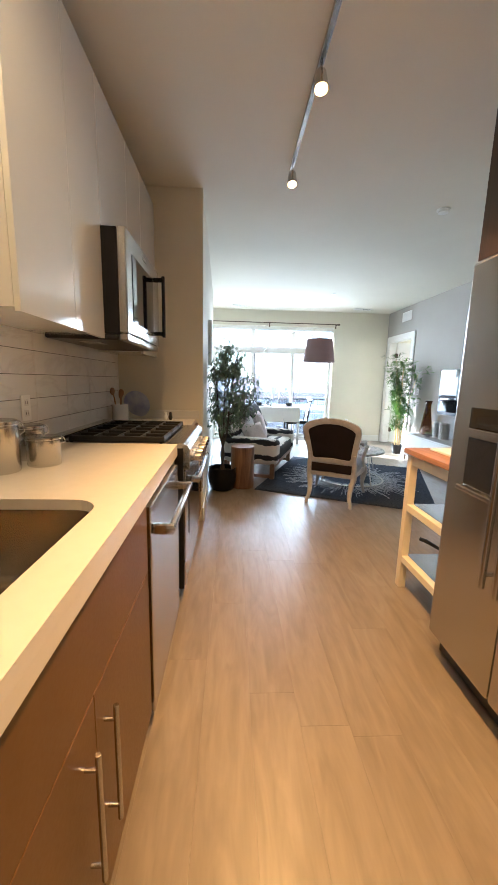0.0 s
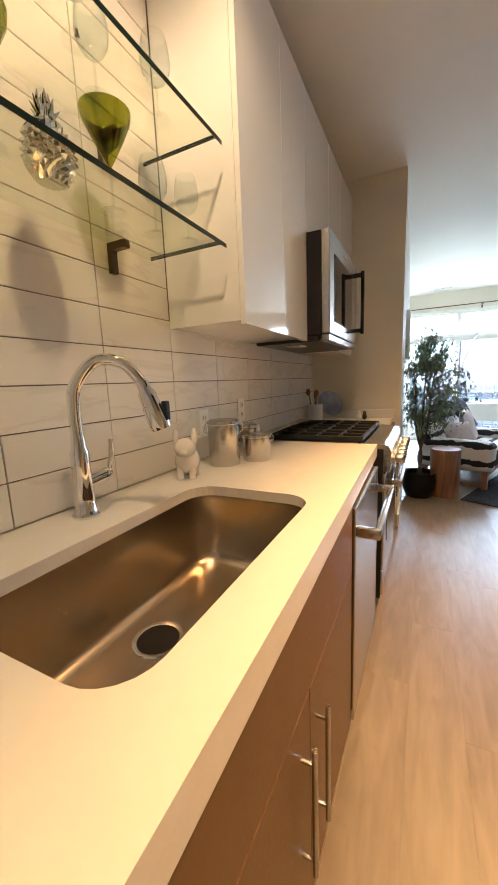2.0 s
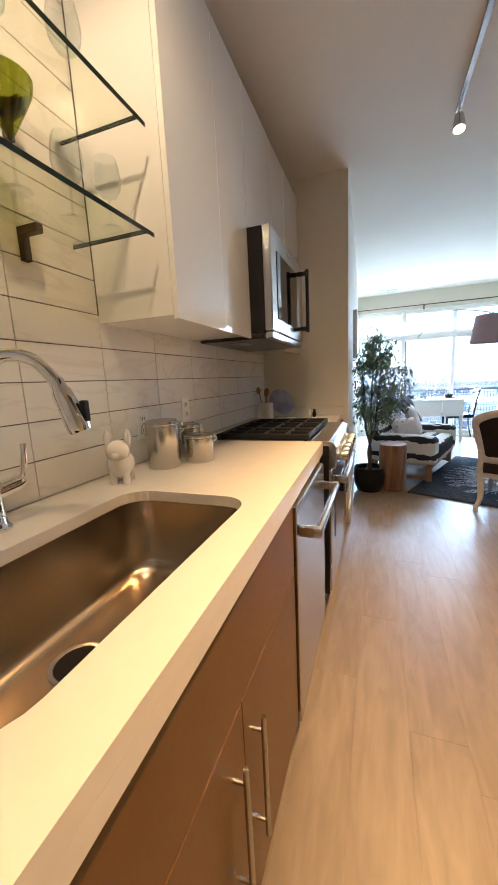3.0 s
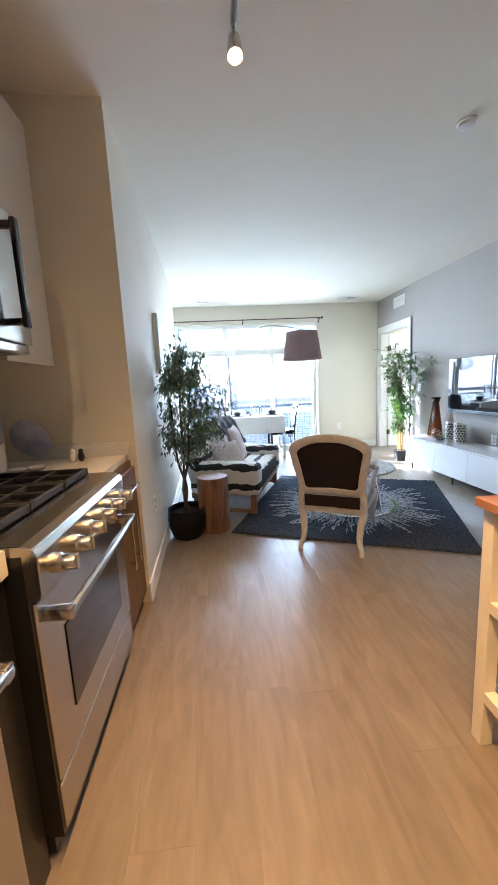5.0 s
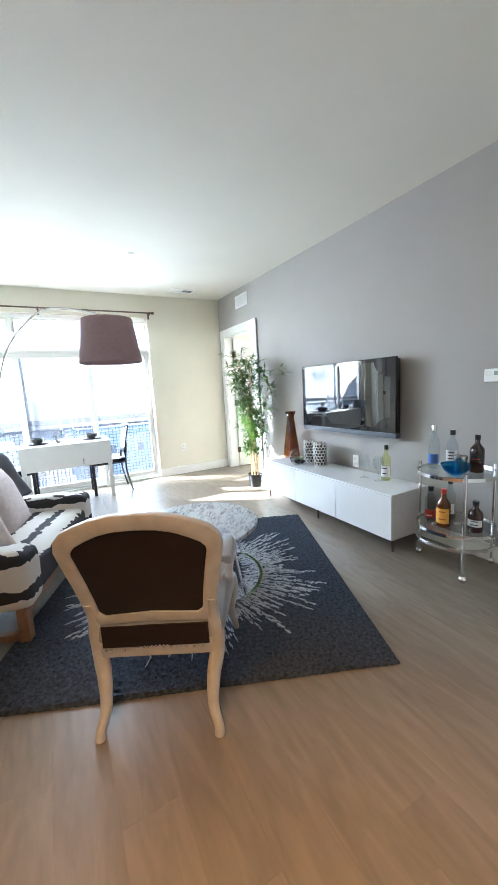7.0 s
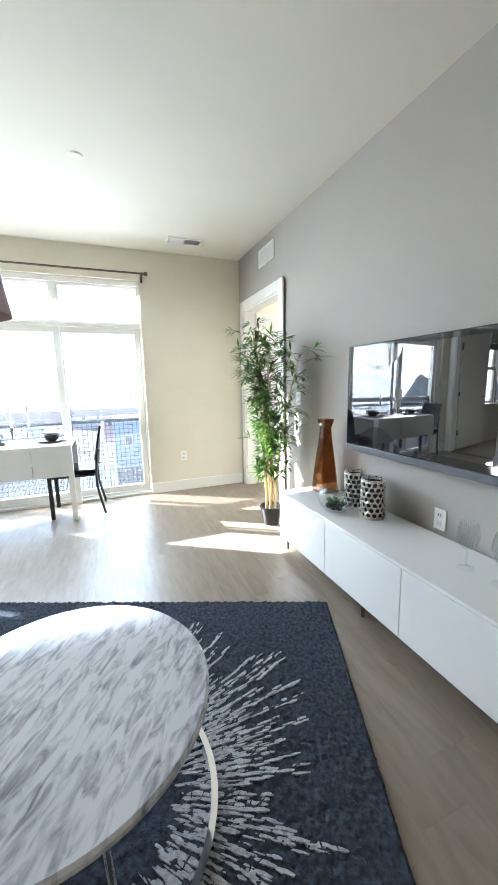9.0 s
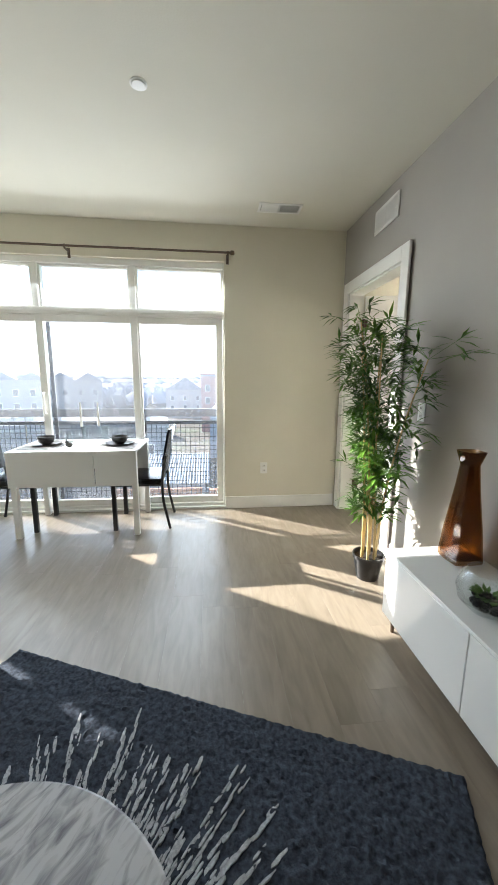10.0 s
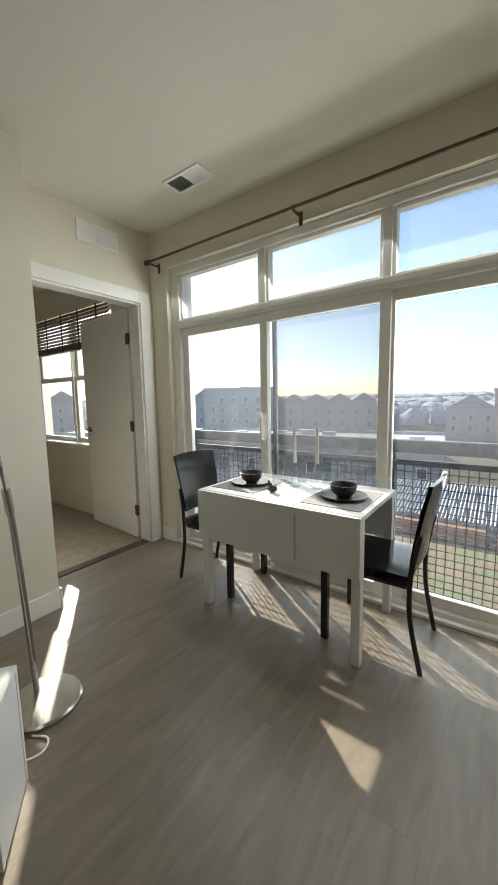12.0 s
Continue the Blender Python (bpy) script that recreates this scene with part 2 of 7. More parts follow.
M["screen"] = pane_mat("insect_screen", (0.72, 0.72, 0.73))
M["glass"] = glass_mat("clear_glass", (0.98, 1, 0.99))
M["shelf_glass"] = pane_mat("shelf_glass", (0.97, 0.982, 0.925))
M["shelf_edge"] = plain("dark_green_glass_edge", (0.002, 0.014, 0.009), 0.15)
M["thin_glass"] = pane_mat("thin_glass", (0.95, 0.97, 0.97))
M["green_glass"] = pane_mat("green_glass", (0.55, 0.58, 0.12))
M["white_plastic"] = mat("white_plastic", (0.82, 0.81, 0.78), 0.4, vary=0.02, bump=0.02)
M["bronze"] = mat("dark_bronze", (0.14, 0.105, 0.08), 0.35, 0.9, vary=0.1, bump=0.05)
M["ceramic"] = mat("white_ceramic", (0.80, 0.78, 0.74), 0.2, vary=0.02, bump=0.05)

# ---- mesh helpers ----


def box(bm, x0, x1, y0, y1, z0, z1):
    c = Vector(((x0 + x1) / 2, (y0 + y1) / 2, (z0 + z1) / 2))
    s = Matrix.Diagonal((abs(x1 - x0), abs(y1 - y0), abs(z1 - z0), 1))
    return bmesh.ops.create_cube(bm, size=1, matrix=Matrix.Translation(c) @ s)["verts"]


def prism(bm, pts, z0, z1):
    lo = [bm.verts.new((x, y, z0)) for x, y in pts]
    hi = [bm.verts.new((x, y, z1)) for x, y in pts]
    bm.faces.new(lo[::-1])
    bm.faces.new(hi)
    for i in range(len(pts)):
        j = (i + 1) % len(pts)
        bm.faces.new((lo[i], lo[j], hi[j], hi[i]))
    return lo + hi


def lathe(bm, profile, seg=24, m=Matrix.Identity(4), close=True):
    """A turned shape from (radius, height) pairs."""
    rings = []
    for r, z in profile:
        rings.append([bm.verts.new(m @ Vector((max(r, 1e-4) * math.cos(a * 2 * math.pi / seg), max(r, 1e-4) * math.sin(a * 2 * math.pi / seg), z))) for a in range(seg)])
    for a, b in zip(rings, rings[1:]):
        for i in range(seg):
            j = (i + 1) % seg
            bm.faces.new((a[i], a[j], b[j], b[i]))
    if close:
        bm.faces.new(rings[0][::-1])
        bm.faces.new(rings[-1])
    return rings


def tube(bm, pts, r, seg=8, cap=True):
    """A round bar along points; r a number or one for each point."""
    pts = [Vector(p) for p in pts]
    rs = r if isinstance(r, (list, tuple)) else [r] * len(pts)
    up = Vector((0, 0, 1))
    rings, side = [], None
    for i, p in enumerate(pts):
        d = (pts[min(i + 1, len(pts) - 1)] - pts[max(i - 1, 0)]).normalized()
        if side is None:
            side = d.cross(up if abs(d.z) < 0.9 else Vector((1, 0, 0))).normalized()
        else:
            side = (side - d * side.dot(d)).normalized()
        other = d.cross(side)
        rings.append([bm.verts.new(p + (side * math.cos(2 * math.pi * k / seg) + other * math.sin(2 * math.pi * k / seg)) * rs[i]) for k in range(seg)])
    for a, b in zip(rings, rings[1:]):
        for i in range(seg):
            j = (i + 1) % seg
            bm.faces.new((a[i], a[j], b[j], b[i]))
    if cap:
        bm.faces.new(rings[0][::-1])
        bm.faces.new(rings[-1])


def smooth_path(pts, n=6):
    """Catmull-Rom points through pts."""
    p = [Vector(q) for q in pts]
    p = [p[0] * 2 - p[1], *p, p[-1] * 2 - p[-2]]
    out = []
    for i in range(1, len(p) - 2):
        for k in range(n):
            t = k / n
            out.append(0.5 * ((2 * p[i]) + (p[i + 1] - p[i - 1]) * t + (2 * p[i - 1] - 5 * p[i] + 4 * p[i + 1] - p[i + 2]) * t * t
                              + (3 * p[i] - p[i - 1] - 3 * p[i + 1] + p[i + 2]) * t ** 3))
    return out + [p[-2]]


def mesh_of(name, bm, material, bevel=0.0, segs=2, smooth=False):
    bmesh.ops.recalc_face_normals(bm, faces=bm.faces)
    if bevel:
        sharp = [e for e in bm.edges if len(e.link_faces) == 2 and e.calc_face_angle(0) > 0.6]
        bmesh.ops.bevel(bm, geom=sharp, offset=bevel, segments=segs, profile=0.5, affect="EDGES", clamp_overlap=True)
    me = bpy.data.meshes.new(name)
    bm.to_mesh(me)
    bm.free()
    me.materials.append(material)
    if smooth:
        me.polygons.foreach_set("use_smooth", [True] * len(me.polygons))
        me.set_sharp_from_angle(angle=radians(40))
    return me


def thing(name, m, label, category, group="", kind=""):
    ob = new(name)
    ob.empty_display_size = 0.1
    ob.matrix_world = m
    return tagged(ob, label, category, group, kind)


def part(name, bm, material, parent, label="", bevel=0.0, segs=2, smooth=False, m=None):
    ob = new(name, mesh_of(name, bm, material, bevel, segs, smooth))
    ob.parent = parent
    if m is not None:
        ob.matrix_local = m
    return tagged(ob, label)


def solid(name, bm, material, label, category, m=None, bevel=0.0, segs=2, smooth=False, kind="", group=""):
    ob = new(name, mesh_of(name, bm, material, bevel, segs, smooth))
    if m is not None:
        ob.matrix_world = m
    return tagged(ob, label, category, group, kind)


def BM(*boxes):
    bm = bmesh.new()
    for b in boxes:
        box(bm, *b)
    return bm


def rod(*args, **kw):
    bm = bmesh.new()
    tube(bm, *args, **kw)
    return bm


def turned(*args, **kw):
    bm = bmesh.new()
    lathe(bm, *args, **kw)
    return bm


# ---- large structure ----
CEIL = 2.69
KW = -0.69


def east(y):
    return 3.625 - 0.0212 * (y - 2.4)


def west(y):
    return 0.003 - 0.031 * (y - 3.14)


def wall(name, label, material, *pieces):
    bm = bmesh.new()
    for pts, z0, z1 in pieces:
        prism(bm, pts, z0, z1)
    return solid(name, bm, material, label, "wall", kind="structure")


slab = solid("floor", BM((-1.0, 3.9, -1.7, 7.9, -0.12, -0.004)), M["gap"], "light oak-look plank floor running toward the windows", "floor", kind="structure")
solid("ceiling", BM((-1.0, 3.9, -1.7, 7.94, CEIL, CEIL + 0.15)), M["ceiling"], "smooth off-white painted ceiling", "ceiling", kind="structure")
wall("wall_kitchen", "kitchen wall behind the counter", M["wall"], ([(KW - 0.15, -1.6), (KW - 0.012, -1.6), (KW - 0.012, 3.30), (KW - 0.15, 3.30)], 0, CEIL))
wall("wall_west", "warm white living room wall beside the sofa", M["wall"],
     ([(KW - 0.012, 3.14), (west(3.14), 3.14), (west(6.6), 6.6), (-0.35, 6.6), (-0.35, 3.30), (KW - 0.012, 3.30)], 0, CEIL))
wall("wall_bedroom_side", "short wall with the bedroom doorway", M["wall"],
     ([(-0.60, 6.45), (-0.36, 6.45), (-0.36, 6.598), (-0.47, 6.598), (-0.47, 6.72), (-0.60, 6.72)], 0, CEIL),
     ([(-0.60, 7.61), (-0.47, 7.61), (-0.47, 7.739), (-0.60, 7.739)], 0, CEIL),
     ([(-0.60, 6.72), (-0.47, 6.72), (-0.47, 7.61), (-0.60, 7.61)], 2.11, CEIL))
wall("wall_window", "warm white outer wall round the tall window", M["wall"],
     ([(-4.6, 7.74), (-2.84, 7.74), (-2.84, 7.92), (-4.6, 7.92)], -0.1, CEIL),
     ([(-1.08, 7.74), (-0.27, 7.74), (-0.27, 8.035), (-1.08, 8.035)], -0.1, CEIL),
     ([(-2.84, 7.74), (-1.08, 7.74), (-1.08, 7.92), (-2.84, 7.92)], -0.1, 0.82),
     ([(-2.84, 7.74), (-1.08, 7.74), (-1.08, 7.92), (-2.84, 7.92)], 2.27, CEIL),
     ([(2.36, 7.74), (6.2, 7.74), (6.2, 7.92), (2.36, 7.92)], -0.1, CEIL),
     ([(-0.27, 7.74), (2.36, 7.74), (2.36, 7.92), (-0.27, 7.92)], 2.38, CEIL))
wall("wall_east", "grey accent wall behind the television", M["wall_grey"],
     ([(east(2.3), 2.3), (east(6.67), 6.67), (east(6.67) + 0.13, 6.67), (east(2.3) + 0.13, 2.3)], 0, CEIL),
     ([(east(7.62), 7.62), (east(7.739), 7.739), (east(7.739) + 0.13, 7.739), (east(7.62) + 0.13, 7.62)], 0, CEIL),
     ([(east(6.67), 6.67), (east(7.62), 7.62), (east(7.62) + 0.13, 7.62), (east(6.67) + 0.13, 6.67)], 2.11, CEIL))
wall("wall_return", "plain wall closing the living room behind the fridge", M["wall"], ([(2.05, 2.3), (3.76, 2.3), (3.76, 2.18), (2.05, 2.18)], 0, CEIL))
wall("wall_fridge", "plain wall behind the fridge and cart", M["wall"], ([(1.98, -1.6), (2.05, -1.6), (2.05, 2.3), (1.98, 2.3)], 0, CEIL))
wall("wall_south", "plain wall at the back of the kitchen", M["wall"], ([(KW - 0.15, -1.7), (2.05, -1.7), (2.05, -1.6), (KW - 0.15, -1.6)], 0, CEIL))


def baseboard(x0, y0, x1, y1, side, h=0.125, t=0.014):
    """A skirting board from one floor point to another; side turns it to the room."""
    d = Vector((x1 - x0, y1 - y0))
    nrm = Vector((-d.y, d.x)).normalized() * side * t
    bm = bmesh.new()
    prism(bm, [(x0, y0), (x1, y1), (x1 + nrm.x, y1 + nrm.y), (x0 + nrm.x, y0 + nrm.y)], 0, h)
    return solid("baseboard", bm, M["trim"], "white painted baseboard along the wall", "baseboard", kind="structure", bevel=0.004)


baseboard(west(3.14), 3.126, west(6.6), 6.6, -1)
baseboard(west(6.6) + 0.014, 6.602, -0.46, 6.602, -1)
baseboard(2.36, 7.738, 3.50, 7.738, -1)
baseboard(-0.45, 7.738, -0.27, 7.738, -1)
baseboard(east(2.3), 2.3, east(6.56), 6.56, 1)


def casing(name, x, y0, y1, h, out, w=0.095, t=0.018, depth=0.13):
    """Door lining and casing in a wall that faces out (+1 or -1) along x."""
    xf, xb = x + out * t, x - out * (depth + t)
    bm = bmesh.new()
    for a, b in ((y0 - w, y0 + 0.004), (y1 - 0.004, y1 + w)):
        for p, q in ((x, xf), (x - out * depth, xb)):
            box(bm, min(p, q), max(p, q), a, b, 0, h + w)
    for p, q in ((x, xf), (x - out * depth, xb)):
        box(bm, min(p, q), max(p, q), y0 + 0.004, y1 - 0.004, h - 0.004, h + w)
    lo, hi = min(x, x - out * depth) + 0.001, max(x, x - out * depth) - 0.001
    box(bm, lo, hi, y0 - 0.001, y0 + 0.02, 0, h)
    box(bm, lo, hi, y1 - 0.02, y1 + 0.001, 0, h)
    box(bm, lo, hi, y0 + 0.02, y1 - 0.02, h - 0.02, h)
    return solid(name, bm, M["trim"], "white painted door casing and jamb", "door frame", kind="structure", bevel=0.003)


casing("trim_bedroom_door", -0.47, 6.72, 7.61, 2.11, 1)
casing("trim_bathroom_door", east(7.15), 6.67, 7.62, 2.11, -1)


def door_leaf(name, hinge, angle, width, label, side=-1):
    """A flush door swung open about its hinge edge, with hinges and lever."""
    ob = thing(name, pose(*hinge, 0, 0, angle), label, "door", kind="structure")
    part("panel", BM((0, width, -0.02, 0.02, 0.012, 2.085)), M["trim"], ob, bevel=0.003)
    for z in (0.28, 1.06, 1.83):
        bm = BM((-0.03, 0.028, min(side * 0.0225, side * 0.02), max(side * 0.0225, side * 0.02), z - 0.045, z + 0.045))
        tube(bm, [(-0.008, side * 0.026, z - 0.05), (-0.008, side * 0.026, z + 0.05)], 0.008)
        part("hinge", bm, M["bronze"], ob, "dark bronze hinge")
    bm = bmesh.new()
    for s in (-1, 1):
        tube(bm, [(width - 0.065, s * 0.018, 1.0), (width - 0.065, s * 0.06, 1.0)], 0.011)
        tube(bm, [(width - 0.06, s * 0.06, 1.0), (width - 0.18, s * 0.062, 1.0)], 0.009)
        lathe(bm, [(0.028, 0), (0.028, 0.01)], 16, pose(width - 0.065, s * 0.02, 1.0, -90 * s))
    part("door_handle", bm, M["bronze"], ob, "dark metal lever handle", smooth=True)
    return ob


door_leaf("door_1", (-0.625, 7.60, 0), 176, 0.86, "white flush bedroom door standing open", 1)
door_leaf("door_2", (east(7.6) + 0.16, 7.60, 0), -12, 0.88, "white flush door standing open inward")

# ---- bedroom beyond the west doorway ----
solid("floor_bedroom", BM((-4.5, -0.545, 4.6, 7.745, -0.1, 0.004)), M["carpet"], "beige carpet in the bedroom", "floor", kind="structure")
solid("threshold", BM((-0.575, -0.49, 6.74, 7.59, 0.0, 0.009)), M["bronze"], "thin dark transition strip in the doorway", "threshold", kind="structure", bevel=0.003)
solid("ceiling_bedroom", BM((-4.5, -0.6, 4.6, 7.74, 2.6, 2.69)), M["ceiling"], "off-white bedroom ceiling", "ceiling", kind="structure")
wall("wall_bedroom_south", "warm white bedroom wall", M["wall"], ([(-4.5, 4.5), (-0.6, 4.5), (-0.6, 4.6), (-4.5, 4.6)], 0, CEIL))
wall("wall_bedroom_inner", "warm white bedroom partition", M["wall"], ([(-0.72, 4.6), (-0.6, 4.6), (-0.6, 6.5), (-0.72, 6.5)], 0, CEIL))
wall("wall_bedroom_west", "warm white bedroom end wall", M["wall"], ([(-4.6, 4.5), (-4.5, 4.5), (-4.5, 7.74), (-4.6, 7.74)], 0, CEIL))
wall("wall_bathroom", "white walls of the small room beyond the east doorway", M["trim"],
     ([(5.4, 5.6), (5.5, 5.6), (5.5, 7.74), (5.4, 7.74)], 0, CEIL), ([(3.75, 5.6), (5.4, 5.6), (5.4, 5.7), (3.75, 5.7)], 0, CEIL))
solid("floor_bathroom", BM((3.66, 5.5, 5.6, 7.745, -0.1, 0.002)), M["carpet"], "pale floor of the room beyond the east doorway", "floor", kind="structure")
solid("ceiling_bathroom", BM((3.76, 5.5, 5.6, 7.74, 2.6, 2.69)), M["ceiling"], "white ceiling of the room beyond the doorway", "ceiling", kind="structure")


def bar_light():
    ob = thing("vanity_light", pose(5.38, 6.95, 2.05), "chrome wall light with glowing bars beyond the doorway", "wall light")
    part("backplate", BM((0, 0.02, -0.3, 0.3, -0.06, 0.06)), M["chrome"], ob, bevel=0.004)
    for z in (-0.06, 0.0, 0.06):
        part("glowing_bar", BM((-0.06, -0.02, -0.26, 0.26, z - 0.014, z + 0.014)), glow_mat("lamp_glow", (1, 0.95, 0.88), 14.0), ob)


bar_light()

# ---- tall window with sliding doors ----
win = thing("window_1", pose(0, 7.83, 0), "tall white-framed window wall with sliding glass doors", "window", kind="structure")
FW = 0.05


def sash(name, x0, x1, z0, z1, w, y0, y1, glass="pane", frame_mat="trim"):
    """A framed light: four bars, a glazing bead and a pane."""
    f = part(name, BM((x0, x0 + w, y0, y1, z0, z1), (x1 - w, x1, y0, y1, z0, z1), (x0 + w, x1 - w, y0, y1, z0, z0 + w), (x0 + w, x1 - w, y0, y1, z1 - w, z1)), M[frame_mat], win, bevel=0.003)
    yc = (y0 + y1) / 2
    p = part("pane", BM((x0 + w - 0.003, x1 - w + 0.003, yc - 0.003, yc + 0.003, z0 + w - 0.003, z1 - w + 0.003)), M[glass], f)
    p.visible_shadow = False
    return f


bm = BM((-0.268, -0.17, -0.05, 0.06, 0.0, 2.378), (2.345, 2.358, -0.05, 0.06, 0.0, 2.378), (-0.17, 2.345, -0.05, 0.06, 2.325, 2.378), (-0.17, 2.345, -0.05, 0.06, 1.886, 1.948), (-0.17, 2.345, -0.05, 0.06, 0.0, 0.05))
part("outer_frame", bm, M["trim"], win, bevel=0.004)
part("ledge", BM((-0.20, 2.35, -0.062, -0.05, 1.912, 1.950)), M["trim"], win, bevel=0.004)
for x in (0.668, 1.517):
    part("mullion", BM((x - 0.025, x + 0.025, -0.048, 0.058, 1.949, 2.324)), M["trim"], win, bevel=0.003)
for x0, x1 in ((-0.169, 0.642), (0.694, 1.491), (1.543, 2.344)):
    sash("transom_sash", x0, x1, 1.95, 2.323, 0.020, -0.03, 0.03)
for x0, x1, y in ((-0.168, 0.69, 0.0), (0.64, 1.545, -0.025), (1.50, 2.343, 0.004)):
    sash("door_sash", x0, x1, 0.052, 1.885, 0.062, y - 0.02, y + 0.02)
part("screen_frame", BM((0.70, 0.735, 0.03, 0.045, 0.06, 1.86), (1.47, 1.50, 0.03, 0.045, 0.06, 1.86), (0.735, 1.47, 0.03, 0.045, 1.83, 1.86), (0.735, 1.47, 0.03, 0.045, 0.06, 0.09)), M["black"], win, "black insect screen frame")
p = part("screen", BM((0.736, 1.469, 0.036, 0.038, 0.091, 1.829)), M["screen"], win, "grey insect screen")
p.visible_shadow = False
bm = rod(smooth_path([(0.67, -0.047, 0.98), (0.67, -0.08, 1.0), (0.67, -0.085, 1.08), (0.67, -0.08, 1.16), (0.67, -0.047, 1.18)], 4), 0.009)
part("pull_handle", bm, M["trim"], win, "white sliding door pull", smooth=True)
part("sill_track", BM((-0.27, 2.36, -0.09, -0.052, 0.0, 0.022), (-0.268, 2.358, -0.052, 0.05, -0.02, -0.001)), M["trim"], win, bevel=0.003)

win2 = thing("window_2", pose(0, 7.83, 0), "white double-hung bedroom window pair", "window", kind="structure")
for x0, x1 in ((-2.838, -1.99), (-1.97, -1.082)):
    for z0, z1, y in ((0.825, 1.58, -0.015), (1.545, 2.267, 0.015)):
        f = part("window_frame", BM((x0, x0 + 0.05, y - 0.02, y + 0.02, z0, z1), (x1 - 0.05, x1, y - 0.02, y + 0.02, z0, z1), (x0 + 0.05, x1 - 0.05, y - 0.02, y + 0.02, z0, z0 + 0.05), (x0 + 0.05, x1 - 0.05, y - 0.02, y + 0.02, z1 - 0.045, z1)), M["trim"], win2, bevel=0.003)
        p = part("pane", BM((x0 + 0.05, x1 - 0.05, y - 0.003, y + 0.003, z0 + 0.05, z1 - 0.045)), M["pane"], f)
        p.visible_shadow = False
part("mullion", BM((-1.989, -1.971, -0.05, 0.04, 0.825, 2.267)), M["trim"], win2)
part("window_sill", BM((-2.88, -1.04, -0.13, -0.04, 0.795, 0.822)), M["trim"], win2, bevel=0.004)

M["blind"] = wood_mat("stained_blind_wood", (0.16, 0.10, 0.06), (0.07, 0.04, 0.025), 0, 0.45)
blind = thing("wooden_blind", pose(-1.96, 7.72, 2.27), "dark wooden slatted blind half raised in the bedroom", "blind")
for i in range(9):
    part("slat", BM((-0.87, 0.87, -0.025, 0.025, -0.0015, 0.0015)), M["blind"], blind, m=pose(0, 0, -0.03 - i * 0.036, 48))
part("slat_stack", BM((-0.87, 0.87, -0.03, 0.03, -0.42, -0.345)), M["blind"], blind, bevel=0.004)
for x in (-0.7, -0.35, 0, 0.35, 0.7):
    part("tape", BM((x - 0.014, x + 0.014, -0.034, -0.032, -0.43, -0.01)), M["black"], blind)

rod_ob = thing("curtain_rod", pose(0, 7.64, 2.425), "thin bronze curtain rod with three brackets", "curtain rod")
part("bar", rod([(-0.385, 0, 0), (2.43, 0, 0)], 0.0095, 10), M["bronze"], rod_ob, smooth=True)
for x in (-0.385, 2.43):
    part("finial", turned([(0.01, -0.02), (0.019, -0.016), (0.019, 0.016), (0.01, 0.02)], 12, pose(x, 0, 0, 0, 90, 0)), M["bronze"], rod_ob, smooth=True)
for x in (-0.345, 1.0, 2.39):
    bm = BM((x - 0.008, x + 0.008, 0.0, 0.096, -0.024, -0.012), (x - 0.012, x + 0.012, 0.09, 0.0985, -0.07, 0.01))
    lathe(bm, [(0.014, -0.008), (0.014, 0.008)], 12, pose(x, 0, 0, 0, 90, 0))
    part("bracket", bm, M["bronze"], rod_ob, bevel=0.002)

# ---- balcony rail outside ----
rail = thing("balcony_railing", pose(0, 7.975, 0), "black metal balcony railing with square wire mesh", "railing")
part("top_rail", BM((-0.266, 4.2, -0.03, 0.03, 0.93, 1.01)), M["rail_black"], rail, bevel=0.004)
part("second_rail", BM((-0.266, 4.2, -0.015, 0.015, 0.85, 0.885)), M["rail_black"], rail)
part("bottom_rail", BM((-0.266, 4.2, -0.015, 0.015, 0.02, 0.05)), M["rail_black"], rail)
for x in (-0.235, 1.53, 3.2):
    part("post", BM((x - 0.025, x + 0.025, -0.025, 0.025, -0.1, 0.93)), M["rail_black"], rail)
for i in range(63):
    x = -0.225 + i * 0.0495
    part("wire", BM((x - 0.0026, x + 0.0026, -0.003, 0.003, 0.05, 0.85)), M["rail_black"], rail)
for i in range(16):
    z = 0.098 + i * 0.0475
    part("cross_wire", BM((-0.26, 2.87, -0.008, -0.003, z - 0.0026, z + 0.0026)), M["rail_black"], rail)
solid("balcony_slab", BM((-3.3, 4.3, 7.92, 8.2, -0.35, -0.1)), M["slab"], "grey concrete balcony edge", "balcony", kind="structure")

# ---- kitchen run ----
CT = 0.915
front = -0.015


def slanted(y):
    return 0.012 - 0.021 * y


